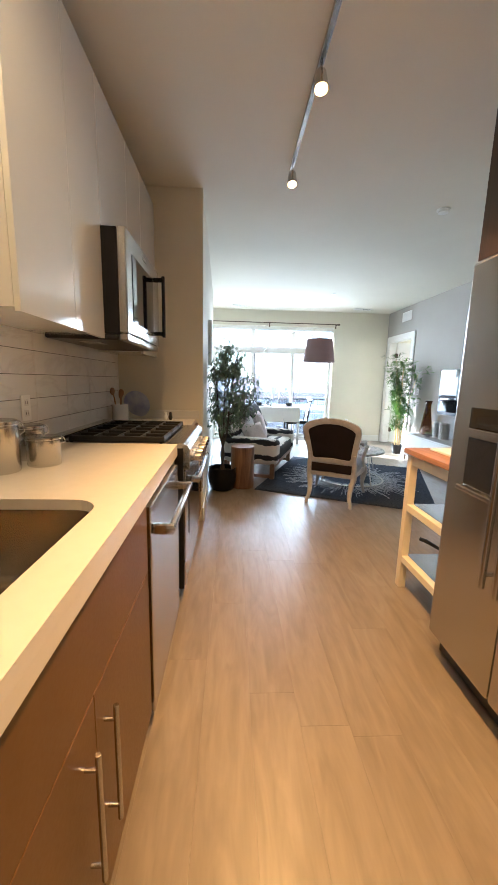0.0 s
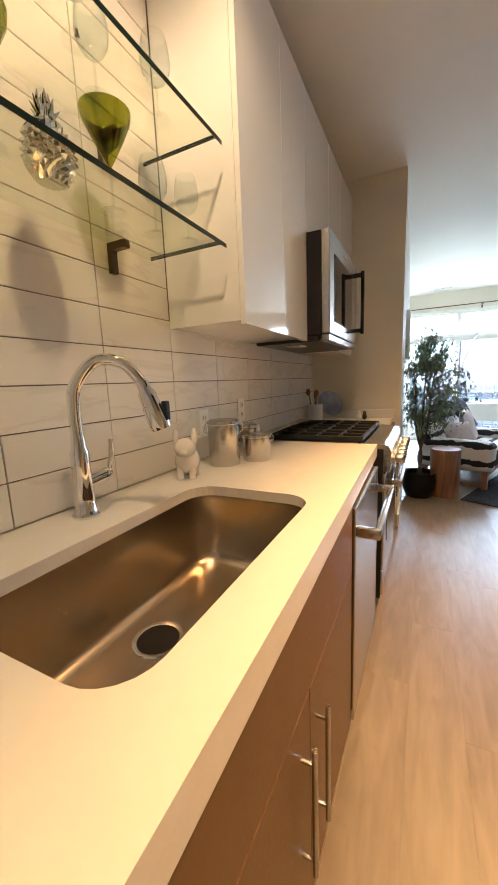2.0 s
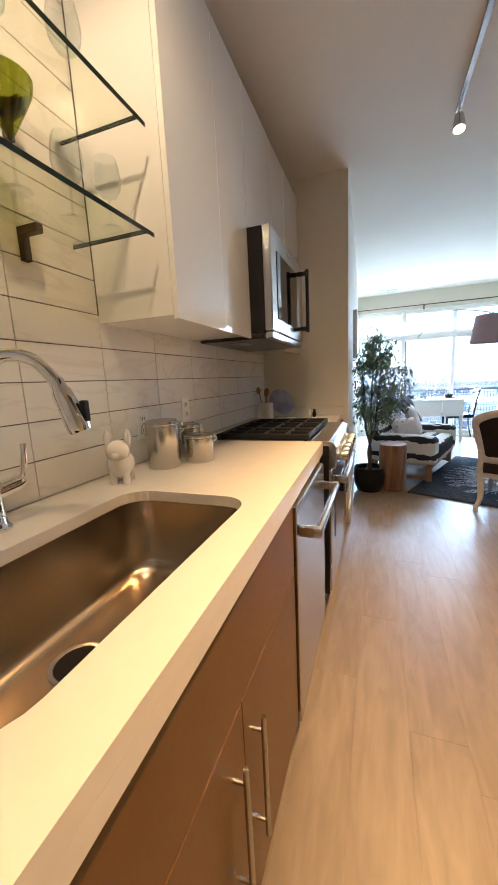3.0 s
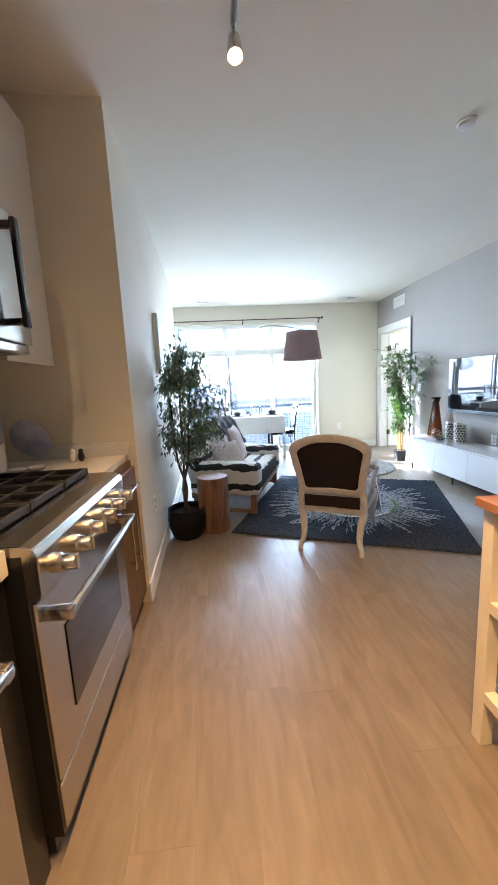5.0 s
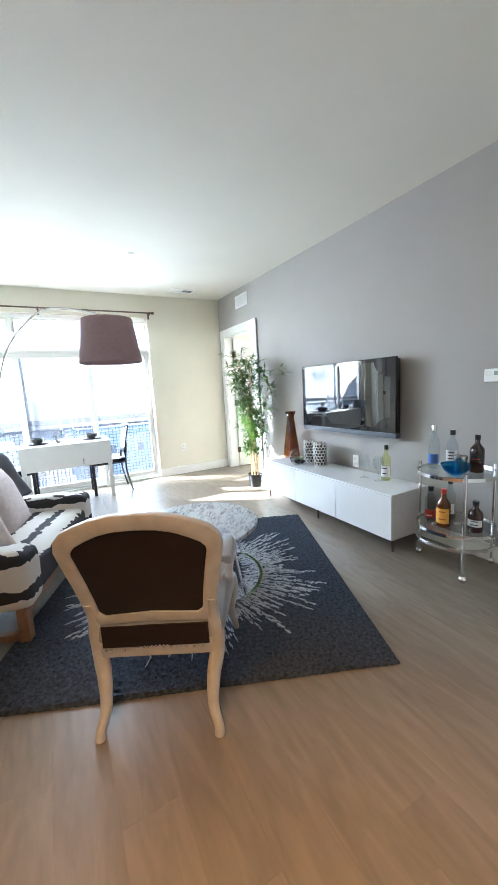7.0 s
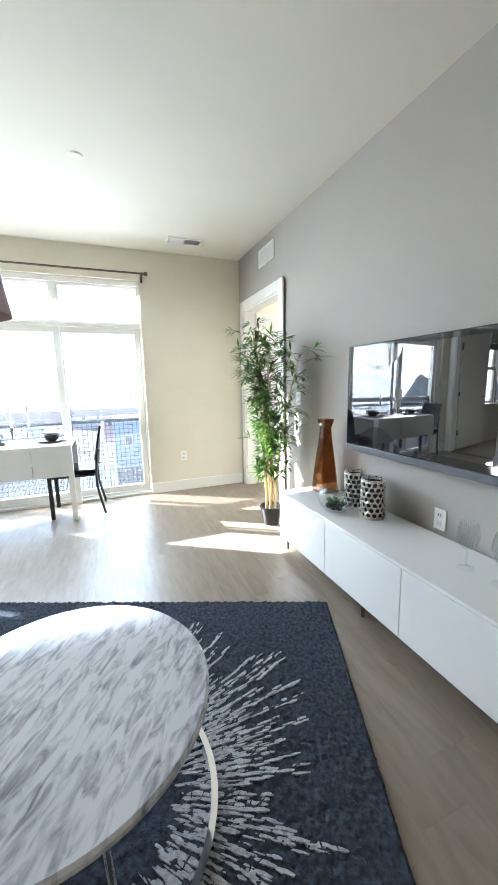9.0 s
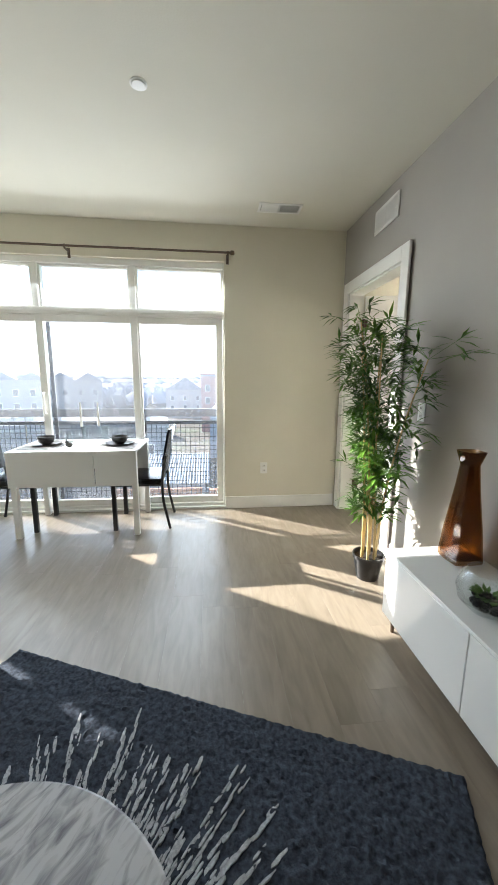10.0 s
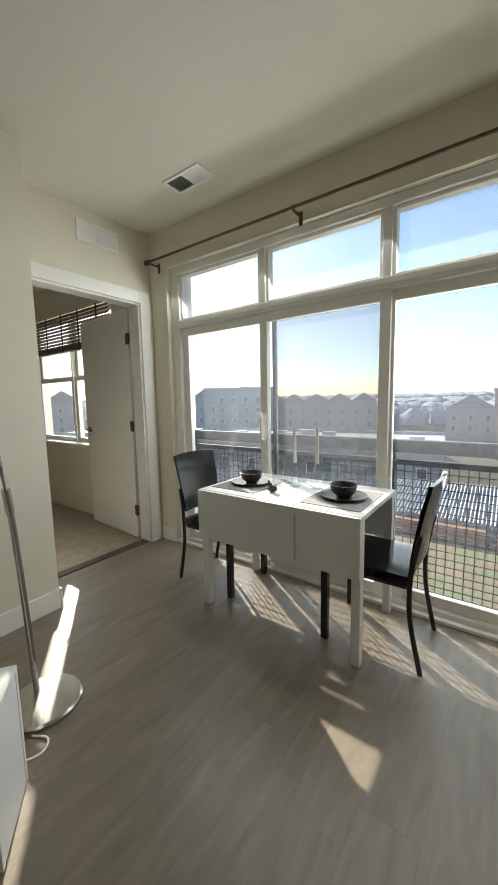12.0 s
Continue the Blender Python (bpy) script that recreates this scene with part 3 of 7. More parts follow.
def worktop(y0, y1, label, hole=None):
    """A quartz top with a mitred front edge; the sink cut-out has rounded corners."""
    bm = bmesh.new()
    z0, z1 = CT - 0.03, CT
    if hole:
        hx0, hx1, hy0, hy1, r = hole
        inner = []
        for cx, cy, a0 in ((hx1 - r, hy1 - r, 0), (hx0 + r, hy1 - r, 90), (hx0 + r, hy0 + r, 180), (hx1 - r, hy0 + r, 270)):
            for k in range(7):
                a = radians(a0 + k * 15)
                inner.append((cx + r * math.cos(a), cy + r * math.sin(a)))
        outer = [(slanted(y1), y1), (KW, y1), (KW, y0), (slanted(y0), y0)]
        vi = [[bm.verts.new((x, y, z)) for x, y in inner] for z in (z0, z1)]
        vo = [[bm.verts.new((x, y, z)) for x, y in outer] for z in (z0, z1)]
        for k in range(2):
            for c in range(4):
                s = c * 7
                for j in range(6):
                    bm.faces.new((vo[k][c], vi[k][s + j], vi[k][s + j + 1]))
                n = (c + 1) % 4
                bm.faces.new((vo[k][c], vi[k][s + 6], vi[k][(s + 7) % 28], vo[k][n]))
        for ring in (vi, vo):
            cnt = len(ring[0])
            for i in range(cnt):
                j = (i + 1) % cnt
                bm.faces.new((ring[0][i], ring[0][j], ring[1][j], ring[1][i]))
    else:
        prism(bm, [(KW, y0), (slanted(y0), y0), (slanted(y1), y1), (KW, y1)], z0, z1)
    ob = thing("worktop", pose(0, 0, 0), label, "worktop")
    part("slab", bm, M["quartz"], ob)
    bm = bmesh.new()
    prism(bm, [(slanted(y0) - 0.022, y0), (slanted(y0), y0), (slanted(y1), y1), (slanted(y1) - 0.022, y1)], CT - 0.062, CT - 0.0302)
    part("front_edge", bm, M["quartz"], ob, "mitred drop edge")


SINK = (-0.480, -0.098, 0.345, 1.062, 0.078)
worktop(-0.9, 1.935, "cream quartz worktop with an undermount sink cut-out", SINK)
worktop(2.705, 3.138, "short cream quartz worktop beside the range")
solid("worktop_upstand", BM((KW + 0.001, -0.03, 3.12, 3.139, CT, CT + 0.07)), M["quartz"], "low cream quartz upstand against the end wall", "upstand", bevel=0.002)


def sink():
    ob = thing("sink", pose(-0.289, 0.7035, CT - 0.03), "warm-lit brushed steel undermount sink", "sink")
    DRAIN = (-0.069, -0.018)
    hx, hy, r = 0.195, 0.363, 0.08
    bm = bmesh.new()

    def ring(inset, z, rr):
        out = []
        for sx, sy, a0 in ((1, 1, 0), (-1, 1, 90), (-1, -1, 180), (1, -1, 270)):
            for k in range(9):
                a = radians(a0 + k * 11.25)
                out.append(bm.verts.new((sx * (hx - inset - rr) + rr * math.cos(a), sy * (hy - inset - rr) + rr * math.sin(a), z)))
        return out
    rings = [ring(-0.02, 0, r), ring(0, 0, r), ring(0.004, -0.10, r), ring(0.007, -0.18, r - 0.005), ring(0.014, -0.205, r - 0.01), ring(0.028, -0.219, r - 0.02), ring(0.05, -0.223, r - 0.03)]
    for a, b in zip(rings, rings[1:]):
        for i in range(36):
            bm.faces.new((a[i], a[(i + 1) % 36], b[(i + 1) % 36], b[i]))
    bm.faces.new(rings[-1])
    part("basin", bm, M["sink_steel"], ob, smooth=True)
    part("drain_flange", turned([(0.060, -0.2228), (0.058, -0.2195), (0.051, -0.2205), (0.047, -0.2218)], 32, pose(DRAIN[0], DRAIN[1], 0), close=False), M["chrome"], ob, "steel drain ring", smooth=True)
    # no hole is cut: a matt black disc paints the drain's inner shade
    part("drain_dark_disc", turned([(0.0, -0.2216), (0.048, -0.2216), (0.048, -0.2212), (0.0, -0.2212)], 32, pose(DRAIN[0], DRAIN[1], 0), close=False), M["rail_black"], ob, "flat black disc painted as the shaded drain opening")
    return ob


sink()


def bar_handle(parent, x, y, z0, z1, horizontal=False):
    """A round steel pull on two posts, in front of a face at x."""
    if horizontal:
        bm = rod([(x + 0.034, z0, y), (x + 0.034, z1, y)], 0.006, 12)
        for q in (z0 + 0.04, z1 - 0.04):
            tube(bm, [(x, q, y), (x + 0.034, q, y)], 0.0045)
    else:
        bm = rod([(x + 0.026, y, z0), (x + 0.026, y, z1)], 0.006, 12)
        for q in (z0 + 0.035, z1 - 0.035):
            tube(bm, [(x, y, q), (x + 0.026, y, q)], 0.0045)
    return part("handle", bm, M["steel"], parent, "brushed steel bar handle", smooth=True)


FACE = -0.014


def base_cabinet(y0, y1, doors, drawer=False, sinkfront=False, split=None, label="dark taupe base cabinet with bar handles"):
    ob = thing("base_cabinet", pose(0, 0, 0), label, "cabinet")
    back = FACE - 0.02
    if drawer:
        bm = BM((KW + 0.01, back, y0, y1, 0.10, CT - 0.032))
    else:
        bm = BM((KW + 0.01, back, y0, y0 + 0.018, 0.10, CT - 0.032), (KW + 0.01, back, y1 - 0.018, y1, 0.10, CT - 0.032), (KW + 0.01, KW + 0.02, y0 + 0.018, y1 - 0.018, 0.10, CT - 0.032), (KW + 0.02, back, y0 + 0.018, y1 - 0.018, 0.10, 0.118))
    part("body", bm, M["brown_cab"], ob)
    part("plinth", BM((KW + 0.01, -0.09, y0, y1, 0.0, 0.10)), M["black"], ob)
    top = CT - 0.066
    if drawer:
        d = part("drawer_front", BM((back + 0.002, FACE, y0 + 0.002, y1 - 0.002, 0.71, top)), M["brown_cab"], ob, bevel=0.001, segs=1)
        bar_handle(d, FACE, 0.765, (y0 + y1) / 2 - 0.13, (y0 + y1) / 2 + 0.13, True)
        top = 0.706
    elif sinkfront:
        part("false_front", BM((back + 0.002, FACE, y0 + 0.0015, y1 - 0.0015, 0.626, top)), M["brown_cab"], ob, bevel=0.001, segs=1)
        top = 0.622
    mid = split or (y0 + y1) / 2
    for i, (a, b) in enumerate(((y0, mid), (mid, y1))[:doors]):
        d = part("door", BM((back + 0.002, FACE, a + 0.0015, b - 0.0015, 0.085, top)), M["brown_cab"], ob, bevel=0.001, segs=1)
        y = b - 0.058 if i == 0 else a + 0.045
        bar_handle(d, FACE, y, 0.36 if drawer else 0.252, 0.62 if drawer else 0.552)
    return ob


base_cabinet(0.26, 1.198, 2, sinkfront=True, split=0.735, label="dark taupe sink cabinet with a false front over two doors")
base_cabinet(-0.88, 0.258, 2)
base_cabinet(2.71, 3.135, 2, True, label="dark taupe base cabinet with a drawer over two doors")
solid("filler_panel", BM((KW + 0.01, -0.045, 1.806, 1.938, 0.0, CT - 0.033)), M["black"], "dark filler panel between dishwasher and range", "cabinet panel")


def pro_handle(parent, y0, y1, z, x0):
    """A thick steel towel-bar handle on two cast ends."""
    bm = rod([(x0 + 0.062, y0 + 0.004, z), (x0 + 0.062, y1 - 0.004, z)], 0.014, 14)
    for y in (y0, y1 - 0.028):
        v = box(bm, x0, x0 + 0.072, y, y + 0.028, z - 0.018, z + 0.017)
    return part("handle", bm, M["steel"], parent, "thick polished steel bar handle", bevel=0.006, smooth=True)


def dishwasher():
    ob = thing("dishwasher", pose(0, 1.202, 0), "stainless steel dishwasher with a bar handle under the worktop", "dishwasher")
    part("body", BM((-0.62, -0.055, 0.002, 0.60, 0.02, 0.845)), M["black"], ob)
    d = part("door", BM((-0.034, -0.006, 0.014, 0.598, 0.065, 0.838)), M["steel"], ob, bevel=0.004)
    part("door_edge", BM((-0.054, -0.0345, 0.012, 0.598, 0.07, 0.835)), M["black_gloss"], ob, "black inner door edge")
    pro_handle(d, 0.03, 0.56, 0.752, -0.006)
    part("kick_plate", BM((-0.09, -0.08, 0.008, 0.59, 0.0, 0.065)), M["black"], ob)


dishwasher()


def gas_range():
    ob = thing("gas_range", pose(0, 1.943, 0), "stainless steel gas range with black cast-iron grates", "range")
    w = 0.755
    part("body", BM((KW + 0.02, -0.03, 0, w, 0.09, 0.895)), M["black"], ob, bevel=0.003)
    part("side_panel", BM((-0.34, 0.0, -0.0005, 0.012, 0.09, 0.89)), M["black"], ob)
    part("cooktop", BM((KW + 0.08, -0.02, 0.004, w - 0.004, 0.895, 0.905)), M["black"], ob, bevel=0.003)
    bm = bmesh.new()
    prof = [(-0.03, 0.775), (0.03, 0.775), (0.036, 0.79), (0.036, 0.885), (0.026, 0.905), (0.0, 0.915), (-0.09, 0.918), (-0.09, 0.9), (-0.03, 0.89)]
    a = [bm.verts.new((x, 0, z)) for x, z in prof]
    b = [bm.verts.new((x, w, z)) for x, z in prof]
    bm.faces.new(a), bm.faces.new(b[::-1])
    for i in range(len(prof)):
        j = (i + 1) % len(prof)
        bm.faces.new((a[i], a[j], b[j], b[i]))
    part("control_panel", bm, M["steel"], ob, bevel=0.003)
    for i in range(6):
        y = 0.085 + i * 0.117
        k = part("knob", turned([(0.026, 0), (0.026, 0.012), (0.019, 0.018), (0.019, 0.045), (0.016, 0.05)], 20, pose(0.036, y, 0.83, 0, 90, 0)), M["steel"], ob, smooth=True)
        part("grip", BM((0.05, 0.094, y - 0.006, y + 0.006, 0.808, 0.852)), M["chrome"], k, bevel=0.004)
    d = part("oven_door", BM((-0.028, 0.012, 0.006, w - 0.006, 0.255, 0.765)), M["steel"], ob, bevel=0.005)
    part("door_window", BM((0.0125, 0.0155, 0.13, w - 0.13, 0.36, 0.62)), M["black_gloss"], d, "dark oven window", bevel=0.001, segs=1)
    pro_handle(d, 0.03, w - 0.03, 0.715, 0.012)
    part("warming_drawer", BM((-0.028, 0.010, 0.006, w - 0.006, 0.105, 0.245)), M["steel"], ob, bevel=0.005)
    part("kick_plate", BM((-0.06, -0.03, 0.006, w - 0.006, 0.03, 0.1)), M["black"], ob)
    for y in (0.05, w - 0.05):
        for x in (-0.58, -0.07):
            part("foot", turned([(0.018, 0), (0.018, 0.09)], 12, pose(x, y, 0)), M["black"], ob)
    part("rear_vent", BM((KW + 0.02, KW + 0.08, 0.004, w - 0.004, 0.895, 0.95)), M["steel"], ob, bevel=0.006)
    for g in range(3):
        y0, y1 = 0.02 + g * 0.242, 0.02 + g * 0.242 + 0.232
        bm = BM((KW + 0.1, -0.1, y0, y0 + 0.014, 0.915, 0.945), (KW + 0.1, -0.1, y1 - 0.014, y1, 0.915, 0.945))
        for i in range(5):
            x = KW + 0.1 + i * (0.49 - 0.014) / 4
            box(bm, x, x + 0.014, y0 + 0.014, y1 - 0.014, 0.920, 0.946)
        for x in (KW + 0.11, -0.12):
            for y in (y0 + 0.007, y1 - 0.007):
                box(bm, x - 0.006, x + 0.006, y - 0.006, y + 0.006, 0.905, 0.916)
        box(bm, KW + 0.114, -0.114, (y0 + y1) / 2 - 0.006, (y0 + y1) / 2 + 0.006, 0.925, 0.9455)
        part("grate", bm, M["iron"], ob, "black cast-iron grate", bevel=0.003, segs=1)
        for x in (KW + 0.2, -0.22):
            part("burner", turned([(0.05, 0.905), (0.05, 0.915), (0.035, 0.917), (0.035, 0.926), (0.0, 0.927)], 20, pose(x, (y0 + y1) / 2, 0)), M["iron"], ob, smooth=True)


gas_range()

CF, CB, CTOP = -0.375, 1.445, 2.56


def wall_cabinet(y0, y1, z0, splits, label):
    ob = thing("wall_cabinet", pose(0, 0, 0), label, "cabinet")
    part("body", BM((KW + 0.001, CF - 0.02, y0, y1, z0, CTOP)), M["gloss_white"], ob, bevel=0.001, segs=1)
    ys = [y0, *splits, y1]
    for a, b in zip(ys, ys[1:]):
        part("door", BM((CF - 0.0195, CF, a + 0.0015, b - 0.0015, z0 + (0.0 if z0 > 1.5 else -0.012), CTOP)), M["gloss_white"], ob, bevel=0.0015, segs=1)
    return ob


wall_cabinet(1.24, 1.942, CB, [1.62], "gloss white wall cabinet with flat handleless doors")
wall_cabinet(1.944, 2.70, 1.952, [2.39], "gloss white cabinet above the microwave")
wall_cabinet(2.702, 3.135, CB - 0.02, [], "gloss white end cabinet beside the microwave")


def microwave():
    ob = thing("microwave", pose(0, 1.946, 0), "stainless steel over-the-range microwave with a black handle", "microwave")
    w, z0, z1 = 0.75, 1.43, 1.945
    part("case", BM((KW + 0.01, CF + 0.07, 0, w, z0 + 0.03, z1)), M["rail_black"], ob, bevel=0.003)
    part("underside", BM((KW + 0.02, CF + 0.06, 0.004, w - 0.004, z0, z0 + 0.03)), M["black"], ob, bevel=0.01)
    part("light_panel", BM((KW + 0.14, KW + 0.24, 0.1, 0.25, z0 - 0.003, z0 + 0.001)), M["steel"], ob)
    d = part("door", BM((CF + 0.071, CF + 0.113, 0, w, z0 + 0.035, z1 + 0.004)), M["steel"], ob, bevel=0.006)
    part("window", BM((CF + 0.1135, CF + 0.116, 0.10, 0.56, z0 + 0.10, z1 - 0.09)), M["black_gloss"], d, "dark glass window", bevel=0.001, segs=1)
    part("badge", BM((CF + 0.1135, CF + 0.1155, 0.33, 0.40, z1 - 0.045, z1 - 0.028)), M["chrome"], d)
    bm = BM((CF + 0.165, CF + 0.185, 0.58, 0.61, z0 + 0.08, z1 - 0.06))
    for z in (z0 + 0.09, z1 - 0.095):
        box(bm, CF + 0.114, CF + 0.166, 0.582, 0.608, z, z + 0.025)
    part("handle", bm, M["black_gloss"], d, "black vertical handle", bevel=0.005)
    part("vent_grille", BM((CF + 0.062, CF + 0.105, 0.02, w - 0.02, z0 - 0.0, z0 + 0.033)), M["steel"], ob, bevel=0.004)


microwave()

# ---- fridge side ----
M["dark_wood"] = wood_mat("dark_stained_wood", (0.06, 0.035, 0.022), (0.03, 0.018, 0.012), 2, 0.4)


def fridge():
    ob = thing("refrigerator", pose(1.19, 0, 0), "stainless steel side-by-side refrigerator with a black water dispenser", "refrigerator")
    part("body", BM((0.075, 0.76, 0.66, 1.565, 0.02, 1.715)), M["black"], ob, bevel=0.004)
    part("kick_grille", BM((0.06, 0.09, 0.67, 1.555, 0.015, 0.10)), M["black"], ob)
    for a, b in ((1.186, 1.567), (0.658, 1.18)):
        d = part("door", BM((0.0, 0.07, a, b, 0.115, 1.72)), M["steel"], ob, bevel=0.012, segs=3)
        y = a + 0.03 if a > 1 else b - 0.03
        bm = rod([(-0.055, y, 0.55), (-0.055, y, 1.45)], 0.012, 12)
        for z in (0.6, 1.4):
            tube(bm, [(0.0, y, z), (-0.055, y, z)], 0.009)
        part("handle", bm, M["steel"], d, "long steel handle", smooth=True)
        if a > 1:
            part("dispenser_panel", BM((-0.004, -0.0005, 1.235, 1.46, 1.085, 1.165)), M["black_gloss"], d, bevel=0.001, segs=1)
            part("dispenser_trim", BM((-0.006, -0.0005, 1.235, 1.46, 1.05, 1.083)), M["steel"], d, bevel=0.001, segs=1)
            part("dispenser_recess", BM((-0.003, -0.0005, 1.24, 1.455, 0.86, 1.048)), M["rail_black"], d, "black dispenser recess")
            part("drip_tray", BM((-0.03, -0.0005, 1.235, 1.462, 0.838, 0.858)), M["steel"], d, bevel=0.006)


fridge()
solid("fridge_top_cabinet", BM((1.23, 1.975, 0.6, 1.60, 1.74, 2.60)), M["dark_wood"], "dark stained cabinet above the refrigerator", "cabinet", bevel=0.002)

M["butcher"] = wood_mat("oiled_butcher_block", (0.42, 0.21, 0.10), (0.26, 0.12, 0.055), 1, 0.4, ring=4)
M["white_wood"] = mat("white_painted_wood", (0.74, 0.69, 0.58), 0.5, vary=0.03, scale=(20, 20, 4), bump=0.1)


def kitchen_cart():
    ob = thing("kitchen_cart", pose(1.285, 1.62, 0), "white kitchen cart with an oiled wood top and two steel shelves", "kitchen cart")
    part("top", BM((0, 0.46, -0.01, 0.535, 0.845, 0.875)), M["butcher"], ob, bevel=0.003)
    for x in (0.02, 0.40):
        for y in (0.005, 0.475):
            part("leg", BM((x, x + 0.045, y, y + 0.045, 0, 0.845)), M["white_wood"], ob, bevel=0.003)
    for z in (0.5, 0.17):
        for x in (0.022, 0.403):
            part("rail", BM((x, x + 0.04, 0.05, 0.475, z, z + 0.04)), M["white_wood"], ob, bevel=0.002)
        part("shelf", BM((0.062, 0.403, 0.012, 0.513, z + 0.018, z + 0.03)), M["steel"], ob)
    part("apron", BM((0.03, 0.42, 0.485, 0.505, 0.76, 0.845), (0.03, 0.05, 0.05, 0.475, 0.78, 0.845)), M["white_wood"], ob)
    return ob


kitchen_cart()
# ---- kitchen lights ----
M["bulb"] = glow_mat("warm_bulb", (1.0, 0.58, 0.24), 3.0)


def track_light():
    ob = thing("track_light", pose(0.63, 0, CEIL), "brushed steel ceiling track with lit spot heads", "track light")
    part("track", BM((-0.013, 0.013, 0.1, 2.80, -0.026, -0.001)), M["steel"], ob, bevel=0.003)
    for y in (2.76, 1.97, 1.18, 0.35):
        h = part("spot_head", rod([(0, y, -0.028), (0, y, -0.06)], 0.006), M["steel"], ob)
        m = pose(0, y, -0.06, -16, 0, 0)
        part("housing", turned([(0.012, 0.01), (0.024, 0.0), (0.03, -0.05), (0.034, -0.085), (0.03, -0.085), (0.026, -0.05), (0.0, -0.045)], 20, m, close=False), M["steel"], h, smooth=True)
        part("bulb", turned([(0.0, -0.05), (0.024, -0.056), (0.026, -0.082), (0.024, -0.09), (0.014, -0.096), (0.0, -0.098)], 16, m, close=False), M["bulb"], h, "glowing warm bulb", smooth=True)
    return ob


track_light()
for y, aim, power in ((2.76, (0.9, 2.4, 0), 7.5), (1.97, (0.9, 1.8, 0), 14), (1.18, (0.85, 1.1, 0), 13), (0.36, (1.1, 0.6, 0), 12.5)):
    lamp("track_spot", "SPOT", look((0.63, y + 0.02, CEIL - 0.2), aim), power, (1.0, 0.49, 0.145), spot=90)


def downlight(x, y):
    ob = thing("recessed_downlight", pose(x, y, CEIL), "small white recessed downlight over the sink, switched on", "downlight")
    part("trim_ring", turned([(0.062, -0.001), (0.064, -0.005), (0.05, -0.008), (0.046, -0.002)], 32, close=False), M["white_plastic"], ob, smooth=True)
    part("lens", turned([(0.0, -0.003), (0.047, -0.003)], 28, close=False), M["bulb"], ob, "glowing warm lens")
    lamp("downlight_spot", "SPOT", look((x, y, CEIL - 0.03), (x - 0.3, y + 0.1, 1.0)), 5.4, (1.0, 0.63, 0.31), spot=150)


downlight(-0.07, 0.60)

# ---- things on the kitchen counter ----


def faucet():
    ob = thing("kitchen_faucet", pose(-0.60, 0.725, CT), "chrome gooseneck kitchen faucet with pull-down spray head", "faucet")
    part("body", turned([(0.034, 0), (0.034, 0.006), (0.027, 0.014), (0.0235, 0.05), (0.025, 0.09), (0.0225, 0.13), (0.0235, 0.165), (0.018, 0.18), (0.016, 0.21)], 28), M["chrome"], ob, smooth=True)
    pts = smooth_path([(0, 0, 0.20), (0, 0, 0.28), (0.008, 0.007, 0.335), (0.045, 0.038, 0.388), (0.095, 0.078, 0.382), (0.130, 0.106, 0.33)], 8)
    part("neck", rod(pts, 0.0155, 16), M["chrome"], ob, smooth=True)
    m = Matrix.Translation((0.128, 0.104, 0.335)) @ Vector((0.24, 0.19, -0.95)).to_track_quat("Z", "Y").to_matrix().to_4x4()
    h = part("spray_head", turned([(0.0165, 0), (0.0175, 0.02), (0.0225, 0.03), (0.0285, 0.115), (0.026, 0.128), (0.0, 0.128)], 24, m), M["chrome"], ob, smooth=True)
    part("spray_button", BM((0.168, 0.184, 0.122, 0.140, 0.235, 0.285)), M["black"], h, "black spray button", bevel=0.004)
    bm = rod([(0, 0, 0.085), (0.02, 0.055, 0.10), (0.024, 0.07, 0.105)], [0.019, 0.018, 0.012], 14)
    tube(bm, [(0.022, 0.066, 0.10), (0.026, 0.075, 0.15), (0.026, 0.078, 0.19)], [0.006, 0.008, 0.007], 10)
    part("lever", bm, M["chrome"], ob, "chrome side lever", smooth=True)


faucet()


def canister(x, y, r, h):
    ob = thing("canister", pose(x, y, CT), "brushed steel canister with clamp lid", "canister", "canisters on the counter")
    part("body", turned([(r - 0.003, 0), (r, 0.004), (r, h * 0.82), (r + 0.002, h * 0.83), (r, h * 0.84), (r, h * 0.87)], 36), M["steel"], ob, smooth=True)
    part("lid", turned([(r, h * 0.875), (r + 0.002, h * 0.88), (r + 0.002, h * 0.93), (r - 0.006, h * 0.955), (r - 0.012, h * 0.945), (0.0, h * 0.945)], 36), M["steel"], ob, smooth=True)
    part("seal", turned([(r + 0.0025, h * 0.868), (r + 0.0025, h * 0.878)], 36, close=False), M["white_plastic"], ob)
    for s in (0.6, math.pi + 0.6):
        c, q = math.cos(s), math.sin(s)
        bm = rod([(c * r, q * r, h * 0.66), (c * (r + 0.016), q * (r + 0.016), h * 0.72), (c * (r + 0.012), q * (r + 0.012), h * 0.84), (c * (r + 0.004), q * (r + 0.004), h * 0.92)], 0.0028, 6)
        part("clamp", bm, M["chrome"], ob, smooth=True)


canister(-0.545, 1.345, 0.062, 0.19)
canister(-0.455, 1.46, 0.058, 0.115)
canister(-0.565, 1.56, 0.058, 0.145)


def ellipsoid(bm, c, r, m=Matrix.Identity(4), seg=16):
    bmesh.ops.create_uvsphere(bm, u_segments=seg, v_segments=seg * 2 // 3, radius=1, matrix=m @ Matrix.Translation(c) @ Matrix.Diagonal((*r, 1)))


